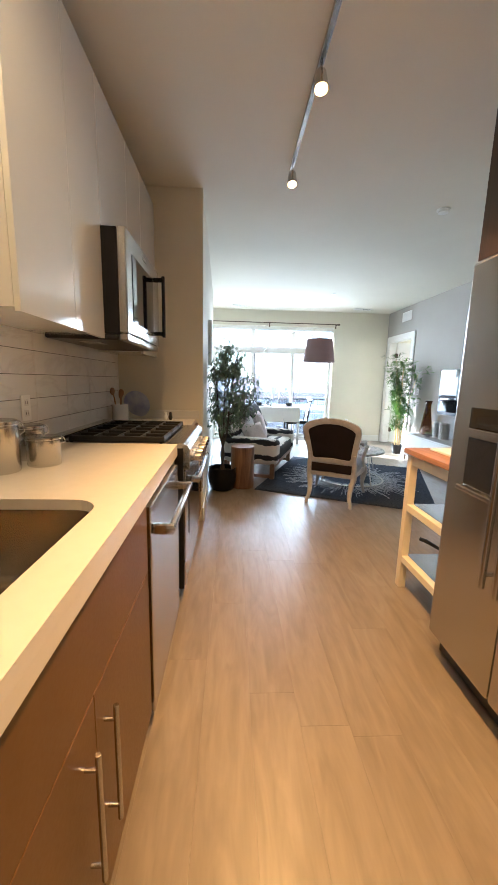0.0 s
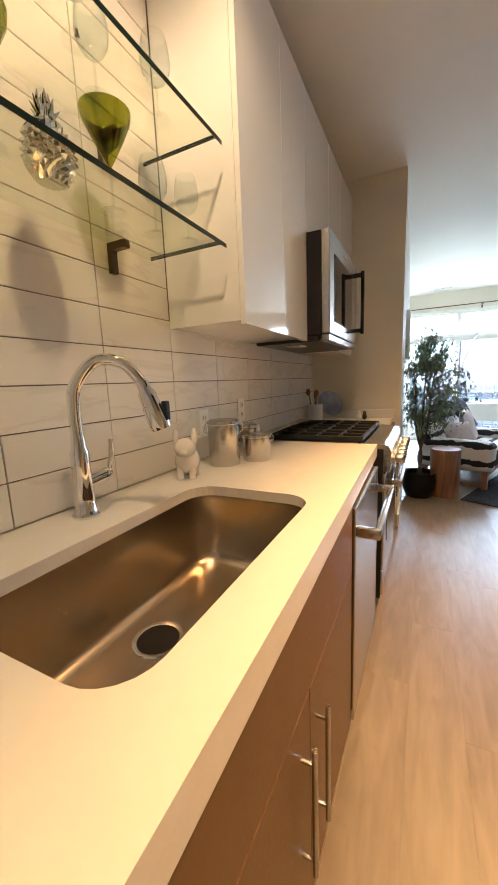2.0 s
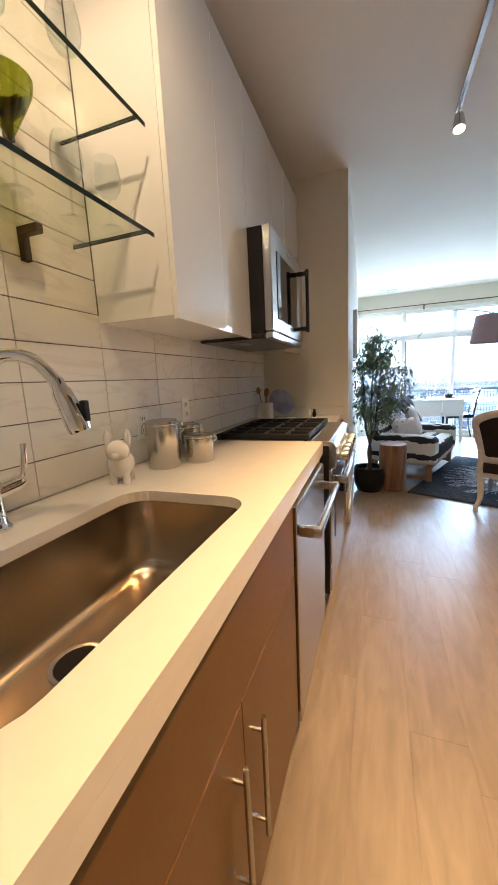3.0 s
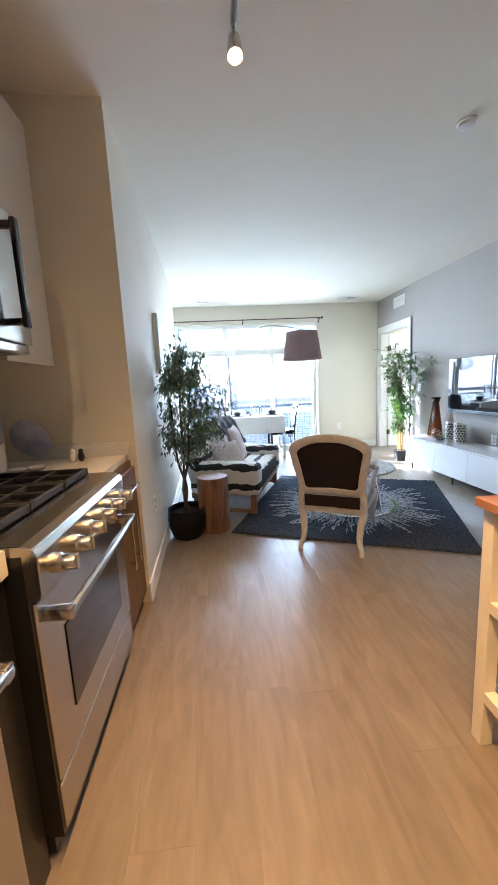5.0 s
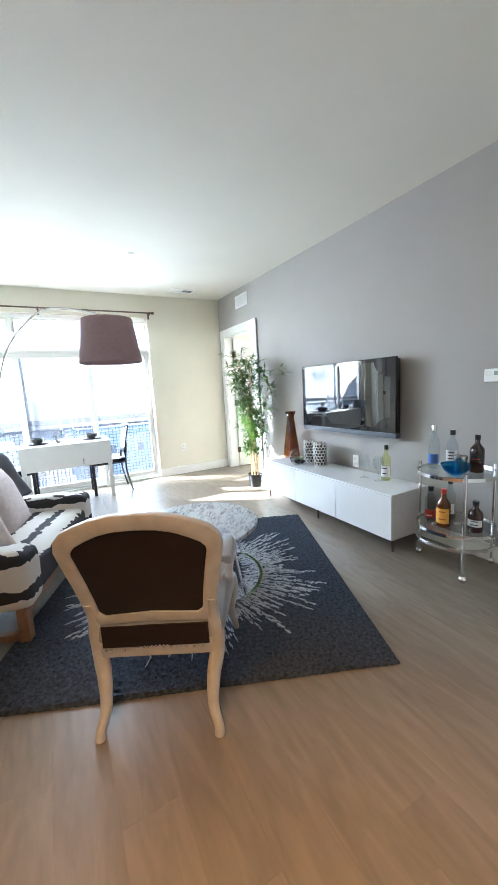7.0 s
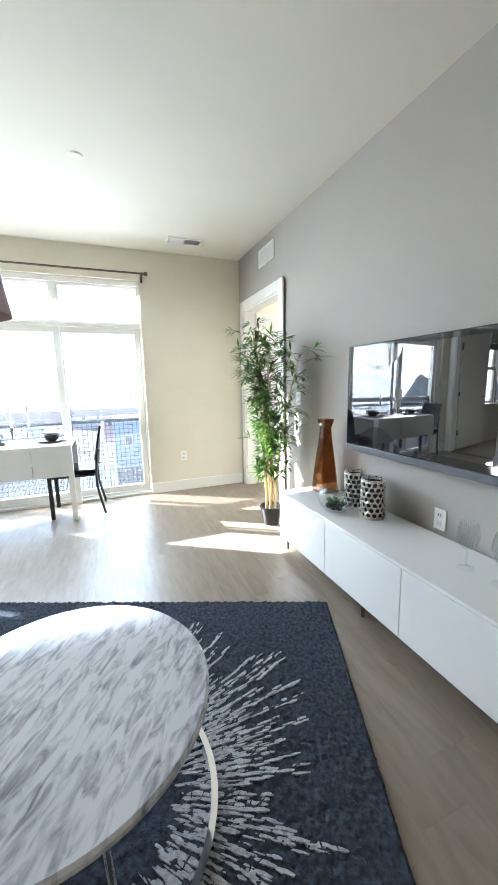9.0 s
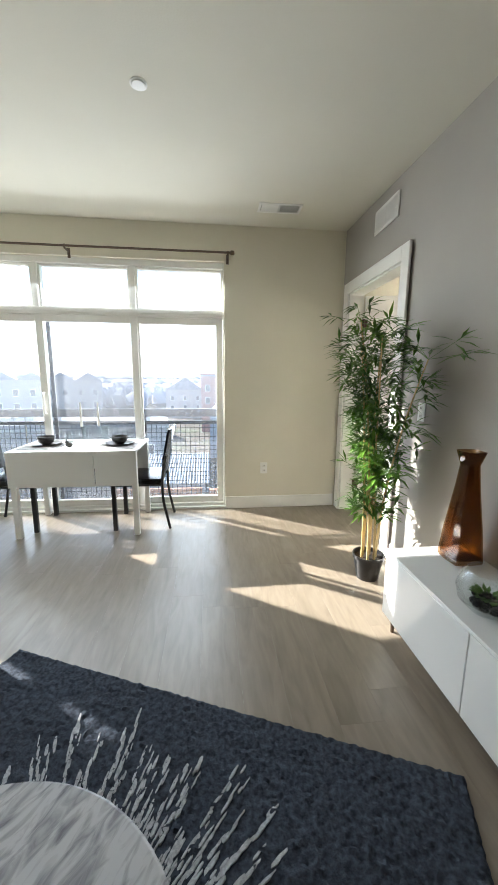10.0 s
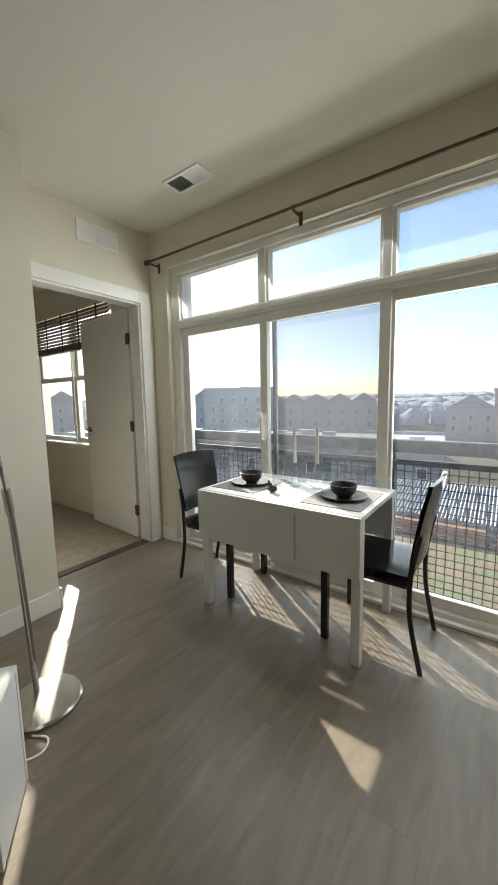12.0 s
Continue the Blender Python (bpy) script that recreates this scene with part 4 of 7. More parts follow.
def pig():
    bm = bmesh.new()
    ellipsoid(bm, (0, 0, 0.06), (0.044, 0.056, 0.046))
    ellipsoid(bm, (0, -0.025, 0.108), (0.037, 0.037, 0.036))
    ellipsoid(bm, (0, -0.058, 0.098), (0.014, 0.012, 0.011))
    for s in (-1, 1):
        ellipsoid(bm, (s * 0.032, -0.012, 0.146), (0.011, 0.017, 0.030), Matrix.Identity(4))
        for y in (-0.03, 0.03):
            lathe(bm, [(0.013, 0), (0.012, 0.03), (0.014, 0.045)], 10, pose(s * 0.02, y, 0))
    solid("pig_figurine", bm, M["ceramic"], "small white ceramic pig figurine beside the sink", "figurine", pose(-0.575, 1.135, CT, 0, 0, 25), smooth=True)


pig()


def outlet(name, m, label):
    ob = thing(name, m, label, "outlet")
    part("plate", BM((0, 0.006, -0.036, 0.036, -0.058, 0.058)), M["white_plastic"], ob, bevel=0.002)
    for z in (-0.024, 0.024):
        s = part("socket", BM((0.006, 0.008, -0.017, 0.017, z - 0.014, z + 0.014)), M["ceramic"], ob, bevel=0.0008, segs=1)
        part("slots", BM((0.008, 0.0085, -0.008, -0.005, z - 0.006, z + 0.006), (0.008, 0.0085, 0.005, 0.008, z - 0.006, z + 0.006)), M["black"], s)
    return ob


outlet("wall_outlet", pose(KW + 0.0005, 1.775, 1.10), "white double outlet in the kitchen tiling")
outlet("wall_outlet", pose(KW + 0.0005, 1.42, 1.07), "white double outlet behind the canisters")
outlet("wall_outlet", pose(2.755, 7.7395, 0.42, 0, 0, -90), "white double outlet low on the window wall")
outlet("wall_outlet", pose(west(3.56) + 0.001, 3.56, 0.48), "white double outlet low on the living room wall")
outlet("wall_outlet", pose(east(4.85) - 0.001, 4.85, 0.525, 0, 0, 180), "white outlet above the console")
outlet("wall_switch", pose(east(6.33) - 0.001, 6.33, 1.12, 0, 0, 180), "white wall plate beside the doorway")

# ---- glass shelves with glassware ----
SH = (1.66, 1.95)
for z in SH:
    ob = thing("glass_shelf", pose(0, 0, z), "thick clear glass wall shelf with dark green edges", "shelf", "glass shelves over the sink")
    s = part("pane", BM((KW + 0.002, -0.412, 0.07, 1.16, 0.0005, 0.0115)), M["shelf_glass"], ob)
    part("front_edge", BM((-0.412, -0.410, 0.07, 1.195, 0, 0.012)), M["shelf_edge"], ob, "dark green polished edge")
    part("end_edge", BM((KW + 0.002, -0.412, 1.16, 1.1615, 0, 0.012)), M["shelf_edge"], ob)
    for y in (0.98, 0.35):
        part("bracket", BM((KW, KW + 0.07, y - 0.011, y + 0.011, -0.022, -0.0005), (KW, KW + 0.018, y - 0.011, y + 0.011, -0.085, -0.022)), M["bronze"], ob, "square dark steel bracket", bevel=0.001, segs=1)


def shell(bm, prof, seg=28, m=Matrix.Identity(4)):
    lathe(bm, prof, seg, m, close=False)


def martini(x, y, z):
    ob = thing("martini_glass", pose(x, y, z), "martini glass with green bowl and clear stem", "glass", "green martini glasses")
    ob.scale = (0.86, 0.86, 0.92)
    part("bowl", turned([(0.004, 0.112), (0.020, 0.138), (0.046, 0.185), (0.066, 0.224), (0.0695, 0.245), (0.0678, 0.245), (0.064, 0.225), (0.044, 0.187), (0.0, 0.142)], 32, close=False), M["green_glass"], ob, "olive green glass bowl", smooth=True)
    part("stem", turned([(0.038, 0.0005), (0.037, 0.003), (0.008, 0.008), (0.004, 0.02), (0.004, 0.125)], 24, close=False), M["thin_glass"], ob, smooth=True)


def wine_glass(x, y, z, s=1.0, label="clear stemmed wine glass", group="wine glasses"):
    ob = thing("wine_glass", pose(x, y, z), label, "glass", group)
    part("bowl", turned([(0.004 * s, 0.085 * s), (0.024 * s, 0.094 * s), (0.037 * s, 0.115 * s), (0.041 * s, 0.14 * s), (0.038 * s, 0.17 * s), (0.031 * s, 0.20 * s), (0.030 * s, 0.20 * s), (0.037 * s, 0.17 * s), (0.04 * s, 0.14 * s), (0.036 * s, 0.116 * s), (0.02 * s, 0.096 * s)], 28, close=False), M["thin_glass"], ob, smooth=True)
    part("stem", turned([(0.034 * s, 0.0005), (0.033 * s, 0.003), (0.007 * s, 0.007 * s), (0.0035 * s, 0.02 * s), (0.0035 * s, 0.086 * s)], 24, close=False), M["thin_glass"], ob, smooth=True)


martini(-0.55, 0.87, SH[0] + 0.012)
martini(-0.55, 0.575, SH[0] + 0.012)
martini(-0.55, 0.22, SH[0] + 0.012)
wine_glass(-0.55, 1.03, SH[0] + 0.012)
wine_glass(-0.50, 1.12, SH[0] + 0.012, 0.9)
for x, y in ((-0.52, 0.78), (-0.60, 0.90), (-0.52, 1.04), (-0.60, 0.60)):
    wine_glass(x, y, SH[1] + 0.012)


def pineapple():
    ob = thing("pineapple_ornament", pose(-0.56, 0.71, SH[0] + 0.012), "silver pineapple ornament with leafy crown", "ornament")
    bm = bmesh.new()
    rings = []
    seg, rows = 28, 15
    for i in range(rows):
        t = i / (rows - 1)
        r = 0.053 * math.sin(math.pi * (0.12 + 0.80 * t)) ** 0.7
        rings.append([bm.verts.new(((r + 0.0035 * (1 if (i + k) % 2 else -1)) * math.cos(2 * math.pi * k / seg), (r + 0.0035 * (1 if (i + k) % 2 else -1)) * math.sin(2 * math.pi * k / seg), 0.118 * t)) for k in range(seg)])
    for a, b in zip(rings, rings[1:]):
        for k in range(seg):
            bm.faces.new((a[k], a[(k + 1) % seg], b[(k + 1) % seg], b[k]))
    bm.faces.new(rings[0][::-1]), bm.faces.new(rings[-1])
    part("body", bm, M["chrome"], ob, smooth=False)
    for tier, (n, l, lean) in enumerate(((7, 0.035, 0.022), (6, 0.05, 0.016), (4, 0.065, 0.008))):
        for k in range(n):
            a = 2 * math.pi * (k + tier * 0.4) / n
            c, s = math.cos(a), math.sin(a)
            bm = rod([(c * 0.008, s * 0.008, 0.108), (c * 0.013, s * 0.013, 0.108 + l * 0.5), (c * lean * 1.3, s * lean * 1.3, 0.108 + l)], [0.007, 0.006, 0.001], 6)
            part("leaf", bm, M["chrome"], ob, smooth=True)


pineapple()

# ---- far counter ----
M["plate_blue"] = mat("blue_glass_plate", (0.32, 0.36, 0.66), 0.12, vary=0.25, scale=(9, 9, 9), bump=0.02, second=(0.62, 0.68, 0.76))
ob = thing("utensil_crock", pose(-0.60, 2.86, CT), "white ceramic crock holding wooden spoons", "crock")
part("pot", turned([(0.056, 0), (0.06, 0.004), (0.06, 0.13), (0.057, 0.133), (0.054, 0.13), (0.054, 0.01), (0, 0.01)], 32, close=False), M["ceramic"], ob, smooth=True)
for dx, dy, l, r in ((-0.03, -0.05, 0.23, 0.018), (0.02, -0.03, 0.22, 0.02), (0.0, 0.02, 0.2, 0.016)):
    bm = rod([(dx * 0.3, dy * 0.3, 0.012), (dx, dy, l - 0.02)], 0.005)
    ellipsoid(bm, (dx * 1.15, dy * 1.15, l), (r, 0.005, 0.028))
    part("spoon", bm, M["butcher"], ob, "wooden spoon", smooth=True)
ob = thing("decorative_plate", pose(-0.54, 3.085, CT + 0.115, -76, 0, -10), "iridescent blue glass plate leaning on the upstand", "plate")
part("dish", turned([(0.0, 0), (0.07, 0.0), (0.088, 0.006), (0.112, 0.014), (0.112, 0.017), (0.086, 0.01), (0.07, 0.004), (0, 0.004)], 40, close=False), M["plate_blue"], ob, smooth=True)
for x, mname, lab in ((-0.285, "ceramic", "white bird-shaped salt shaker"), (-0.245, "black", "black bird-shaped pepper shaker")):
    bm = bmesh.new()
    ellipsoid(bm, (0, 0, 0.026), (0.017, 0.016, 0.026))
    ellipsoid(bm, (0, 0, 0.055), (0.012, 0.012, 0.014))
    ellipsoid(bm, (0, -0.013, 0.054), (0.004, 0.009, 0.003))
    solid("bird_shaker", bm, M[mname], lab, "shaker", pose(x, 3.0, CT), smooth=True)
for x, y in ((-0.47, 2.83), (-0.40, 2.86)):
    bm = bmesh.new()
    shell(bm, [(0.0, 0.003), (0.03, 0.003), (0.042, 0.014), (0.042, 0.016), (0.028, 0.006), (0, 0.005)], 20)
    box(bm, -0.006, 0.006, 0.035, 0.10, 0.008, 0.013)
    solid("spoon_rest", bm, M["ceramic"], "small white ceramic spoon rest", "spoon rest", pose(x, y, CT, 0, 0, 60), smooth=True, group="spoon rests")

# ---- on the kitchen cart ----
solid("cutting_board", BM((1.40, 1.62, 1.80, 2.08, 0.8755, 0.89)), M["white_plastic"], "small white cutting board on the cart", "cutting board", bevel=0.004)
ob = thing("frying_pan", pose(1.56, 1.88, 0.531), "black frying pan on the cart shelf", "pan")
part("bowl", turned([(0.0, 0), (0.11, 0), (0.135, 0.055), (0.132, 0.055), (0.108, 0.004), (0, 0.004)], 36, close=False), M["iron"], ob, smooth=True)
part("handle", rod([(0.13, 0.0, 0.048), (0.2, 0.02, 0.07)], 0.01), M["black"], ob, smooth=True)
ob = thing("saucepan", pose(1.53, 1.87, 0.201), "dark saucepan with a black handle on the lower shelf", "pan")
part("bowl", turned([(0.0, 0), (0.085, 0), (0.088, 0.11), (0.086, 0.11), (0.083, 0.004), (0, 0.004)], 36, close=False), mat("copper_brown_metal", (0.12, 0.05, 0.03), 0.35, 0.6), ob, smooth=True)
part("handle", rod([(-0.04, 0.08, 0.10), (-0.10, 0.19, 0.12), (-0.12, 0.22, 0.12)], [0.008, 0.013, 0.012], 10), M["black"], ob, smooth=True)

# ---- ceiling and wall fittings ----
for x, y, lab in ((1.985, 3.28, "white round smoke detector on the ceiling"), (1.90, 6.23, "white round ceiling sprinkler cover")):
    ob = thing("smoke_detector", pose(x, y, CEIL), lab, "smoke detector")
    k = 0.78 if y < 5 else 0.62
    ob.scale = (k, k, k)
    ob.scale.z = k * (1 if y < 5 else 0.4)
    part("base", turned([(0.066, -0.0005), (0.066, -0.012), (0.06, -0.016)], 32), M["white_plastic"], ob, smooth=True)
    part("cover", turned([(0.055, -0.016), (0.05, -0.034), (0.03, -0.04), (0, -0.04)], 32, close=False), M["white_plastic"], ob, smooth=True)


def vent(name, m, w, h, n, label, half_dark=False):
    """A grille with angled louvres, facing +z of its pose."""
    ob = thing(name, m, label, "vent")
    part("backing", BM((-w / 2 + 0.012, w / 2 - 0.012, -h / 2 + 0.012, h / 2 - 0.012, 0.0005, 0.002)), M["black" if half_dark else "vent_back"], ob)
    part("frame", BM((-w / 2, w / 2, -h / 2, -h / 2 + 0.02, 0, 0.008), (-w / 2, w / 2, h / 2 - 0.02, h / 2, 0, 0.008), (-w / 2, -w / 2 + 0.02, -h / 2 + 0.02, h / 2 - 0.02, 0, 0.008), (w / 2 - 0.02, w / 2, -h / 2 + 0.02, h / 2 - 0.02, 0, 0.008), (-0.006, 0.006, -h / 2 + 0.02, h / 2 - 0.02, 0.0, 0.007)), M["white_plastic"], ob, bevel=0.002)
    for s in (-1, 1):
        for i in range(n):
            x = s * (0.012 + (i + 0.5) * (w / 2 - 0.035) / n)
            part("slat", BM((-0.0075, 0.0075, -h / 2 + 0.02, h / 2 - 0.02, -0.0006, 0.0006)), M["white_plastic"], ob, m=pose(x, 0, 0.006, 0, 38 * s if half_dark else 14))


vent("ceiling_vent", pose(2.80, 7.365, CEIL, 180), 0.35, 0.16, 10, "white louvred ceiling air vent", True)
vent("ceiling_vent", pose(0.375, 7.39, CEIL, 180), 0.32, 0.16, 10, "white louvred ceiling air vent", True)
vent("wall_vent", pose(east(6.97) - 0.0005, 6.97, 2.515, 0, -90, 0) @ pose(0, 0, 0, 0, 0, 90), 0.36, 0.17, 22, "white louvred return vent above the doorway")
vent("wall_vent", pose(-0.4695, 7.26, 2.525, 0, 90, 0) @ pose(0, 0, 0, 0, 0, 90), 0.34, 0.15, 22, "white louvred vent above the bedroom doorway")
ob = thing("thermostat", pose(east(3.635) - 0.0005, 3.635, 1.285, 0, 0, 180), "white wall thermostat with small display", "thermostat")
part("case", BM((0, 0.022, -0.062, 0.062, -0.042, 0.042)), M["white_plastic"], ob, bevel=0.005)
part("display", BM((0.022, 0.0235, -0.0, 0.046, 0.0, 0.026)), mat("grey_lcd", (0.35, 0.38, 0.33), 0.2, bump=0), ob, "grey display")
for i in range(4):
    part("button", BM((0.022, 0.024, -0.05 + i % 2 * 0.022, -0.036 + i % 2 * 0.022, -0.002 + i // 2 * 0.018, 0.008 + i // 2 * 0.018)), M["ceramic"], ob)
# ---- living room materials ----
def band_mat(name, base, band, axis, period=0.15, shift=0.0):
    """Woven throw cloth: pale weave with broken dark bands across it."""
    m, n, l, b = nodes_of(name)
    co = n.new("ShaderNodeTexCoord")
    sp = n.new("ShaderNodeSeparateXYZ")
    l.new(co.outputs["Object"], sp.inputs[0])
    ad = n.new("ShaderNodeMath")
    ad.operation = "ADD"
    l.new(sp.outputs[axis], ad.inputs[0])
    ad.inputs[1].default_value = shift
    fr = n.new("ShaderNodeMath")
    fr.operation = "PINGPONG"
    fr.inputs[1].default_value = period / 2
    l.new(ad.outputs[0], fr.inputs[0])
    ns = n.new("ShaderNodeTexNoise")
    mp = n.new("ShaderNodeMapping")
    mp.inputs["Scale"].default_value = (26, 8, 8)
    l.new(co.outputs["Object"], mp.inputs[0])
    l.new(mp.outputs[0], ns.inputs[0])
    ns.inputs["Scale"].default_value, ns.inputs["Detail"].default_value = 1.0, 5.0
    k = n.new("ShaderNodeMath")
    k.operation = "MULTIPLY_ADD"
    k.inputs[1].default_value, k.inputs[2].default_value = 0.085, -0.014
    l.new(ns.outputs[0], k.inputs[0])
    lt = n.new("ShaderNodeMath")
    lt.operation = "LESS_THAN"
    l.new(fr.outputs[0], lt.inputs[0])
    l.new(k.outputs[0], lt.inputs[1])
    mix = n.new("ShaderNodeMix")
    mix.data_type = "RGBA"
    mix.inputs[6].default_value, mix.inputs[7].default_value = (*base, 1), (*band, 1)
    l.new(lt.outputs[0], mix.inputs[0])
    l.new(mix.outputs[2], b.inputs["Base Color"])
    b.inputs["Roughness"].default_value = 0.9
    nf = n.new("ShaderNodeTexNoise")
    nf.inputs["Scale"].default_value = 260
    l.new(co.outputs["Object"], nf.inputs[0])
    bp = n.new("ShaderNodeBump")
    bp.inputs["Strength"].default_value, bp.inputs["Distance"].default_value = 0.5, 0.004
    l.new(nf.outputs[0], bp.inputs["Height"])
    l.new(bp.outputs[0], b.inputs["Normal"])
    return m


M["cover"] = band_mat("striped_woven_cover", (0.78, 0.74, 0.68), (0.03, 0.029, 0.034), 1, 0.17, 0.02)
M["cover_up"] = band_mat("striped_woven_cover_upright", (0.78, 0.74, 0.68), (0.03, 0.029, 0.034), 2, 0.19, 0.08)
M["oak"] = wood_mat("oak_frame", (0.36, 0.20, 0.11), (0.22, 0.11, 0.06), 0, 0.45)
M["cushion"] = mat("dusty_beige_knit", (0.74, 0.64, 0.61), 0.95, vary=0.08, scale=(30, 30, 60), bump=0.5, fine=200, spec=0.2)
M["throw"] = mat("dark_grey_wool", (0.10, 0.095, 0.105), 0.95, vary=0.15, bump=0.6, fine=220, spec=0.2)
M["leather_brown"] = mat("dark_brown_leather", (0.018, 0.011, 0.013), 0.55, vary=0.15, scale=(9, 9, 9), bump=0.25, fine=160, spec=0.25)
M["leather_grey"] = mat("silver_grey_leather", (0.34, 0.35, 0.37), 0.4, vary=0.1, scale=(8, 8, 8), bump=0.2, fine=130)
M["cream_wood"] = mat("distressed_cream_wood", (0.60, 0.58, 0.56), 0.5, vary=0.10, scale=(14, 14, 14), bump=0.15, fine=60)
M["marble"] = streak_mat("grey_streaked_marble", (0.56, 0.57, 0.59), (0.20, 0.20, 0.23), -1.0, 0.12)
M["rug"] = mat("charcoal_shag", (0.064, 0.076, 0.100), 1.0, vary=0.32, scale=(60, 60, 60), bump=1.0, fine=130, spec=0.1)
M["rug_white"] = mat("pale_grey_tuft", (0.50, 0.51, 0.53), 1.0, vary=0.2, scale=(80, 80, 80), bump=0.8, fine=320, spec=0.1)
M["stump"] = wood_mat("stripped_log", (0.42, 0.21, 0.10), (0.07, 0.028, 0.014), 2, 0.40, ring=2, bump=0.4, stretch=7)
M["stump_top"] = mat("polished_log_top", (0.40, 0.19, 0.09), 0.3, vary=0.15, scale=(9, 9, 9), bump=0.06)
M["black_pot"] = mat("black_glazed_pot", (0.006, 0.006, 0.007), 0.3, vary=0.1, bump=0.04, spec=0.3)
M["bark"] = mat("grey_brown_bark", (0.10, 0.075, 0.055), 0.85, vary=0.2, scale=(30, 30, 8), bump=0.6, fine=90)
M["ficus_leaf"] = mat("ficus_leaf", (0.13, 0.20, 0.10), 0.34, vary=0.25, scale=(9, 9, 9), bump=0.05, second=(0.20, 0.26, 0.15))
M["bamboo_leaf"] = mat("bamboo_leaf", (0.03, 0.10, 0.014), 0.42, vary=0.2, scale=(7, 7, 7), bump=0.05, second=(0.15, 0.30, 0.03))
M["cane"] = mat("yellow_bamboo_cane", (0.52, 0.38, 0.17), 0.4, vary=0.1, scale=(10, 10, 30), bump=0.1)
M["soil"] = mat("dark_potting_soil", (0.03, 0.022, 0.016), 1.0, bump=0.8)
M["shade"] = mat("mauve_linen_shade", (0.42, 0.30, 0.32), 0.9, vary=0.06, scale=(60, 60, 60), bump=0.35, fine=260)
M["white_lam"] = plain("white_laminate", (0.78, 0.78, 0.76), 0.35)
M["console_side"] = mat("grey_white_laminate", (0.66, 0.66, 0.65), 0.3, vary=0.015, bump=0.02)
M["amber"] = pane_mat("amber_glass", (0.58, 0.42, 0.25))
M["blue_glass"] = pane_mat("blue_glass", (0.12, 0.55, 0.80))
M["silver_metal"] = mat("hammered_silver", (0.68, 0.65, 0.61), 0.28, 1.0, vary=0.1, bump=0.25, fine=70)
M["tv_screen"] = plain("glossy_screen", (0.004, 0.005, 0.007), 0.015, spec=1.0, coat=0.6)
M["black_seat"] = mat("black_vinyl", (0.006, 0.006, 0.007), 0.18, vary=0.1, bump=0.02, fine=60, spec=0.25)


def rounded_box(bm, x0, x1, y0, y1, z0, z1, puff=0.0, n=7):
    """A cushion-like box: a subdivided box whose faces swell."""
    tmp = bmesh.new()
    bmesh.ops.create_cube(tmp, size=2)
    bmesh.ops.subdivide_edges(tmp, edges=tmp.edges[:], cuts=n, use_grid_fill=True)
    c = Vector(((x0 + x1) / 2, (y0 + y1) / 2, (z0 + z1) / 2))
    h = Vector(((x1 - x0) / 2, (y1 - y0) / 2, (z1 - z0) / 2))
    r = min(h) * 0.55
    idx = {}
    for v in tmp.verts:
        p = Vector((v.co.x * h.x, v.co.y * h.y, v.co.z * h.z))
        core = Vector([max(-h[i] + r, min(h[i] - r, p[i])) for i in range(3)])
        d = p - core
        if d.length > 1e-6:
            p = core + d.normalized() * r
        q = v.co
        s = puff * (1 - q.x ** 2) * (1 - q.y ** 2) + puff * 0.5 * (1 - q.y ** 2) * (1 - q.z ** 2)
        p += Vector((0, 0, math.copysign(s, q.z) if abs(q.z) > 0.99 else 0))
        p += noise.noise_vector(p * 9 + c) * 0.004
        idx[v.index] = bm.verts.new(p + c)
    for f in tmp.faces:
        bm.faces.new([idx[v.index] for v in f.verts])
    tmp.free()


# ---- rug ----
rug_m = pose(1.789, 4.594, 0, 0, 0, -22.8)
rug = thing("area_rug", rug_m, "charcoal shag rug with a pale radiating burst", "rug")
bm = bmesh.new()
N = 170
grid = []
for i in range(N + 1):
    row = []
    for j in range(N + 1):
        x, y = (i / N * 2 - 1) * 0.962, (j / N * 2 - 1) * 0.982
        e = i in (0, N) or j in (0, N)
        x += random.uniform(-1, 1) * 0.0022
        y += random.uniform(-1, 1) * 0.0022
        row.append(bm.verts.new((x, y, 0.003 if e else 0.017 + random.uniform(-0.0055, 0.0055))))
    grid.append(row)
for i in range(N):
    for j in range(N):
        bm.faces.new((grid[i][j], grid[i + 1][j], grid[i + 1][j + 1], grid[i][j + 1]))
part("shag_surface", bm, M["rug"], rug, smooth=True)
bm = bmesh.new()
rng = random.Random(11)
for k in range(270):
    a = 2 * math.pi * (k + rng.uniform(-0.4, 0.4)) / 270
    r = rng.uniform(0.30, 0.40)
    end = rng.uniform(0.50, 0.86) if k % 3 else rng.uniform(0.42, 0.6)
    while r < end:
        l = rng.uniform(0.022, 0.062)
        w = rng.uniform(0.0018, 0.0062)
        aa = a + rng.uniform(-0.018, 0.018)
        c, s = math.cos(aa), math.sin(aa)
        z = 0.0195 + rng.uniform(0, 0.002)
        pts = [(r, -w * 0.4), (r + l * 0.3, -w), (r + l, -w * 0.5), (r + l * 1.05, w * 0.4), (r + l * 0.6, w), (r + l * 0.1, w * 0.7)]
        ring = [bm.verts.new((p * c - q * s, p * s + q * c, z - 0.008)) for p, q in pts]
        top = [bm.verts.new((p * c - q * s, p * s + q * c, z)) for p, q in pts]
        bm.faces.new(top)
        for i in range(6):
            bm.faces.new((ring[i], ring[(i + 1) % 6], top[(i + 1) % 6], top[i]))
        r += l * rng.uniform(0.3, 0.9)
tagged(part("burst_pattern", bm, M["rug_white"], rug, "pale grey radiating tufts"), kind="stuff")

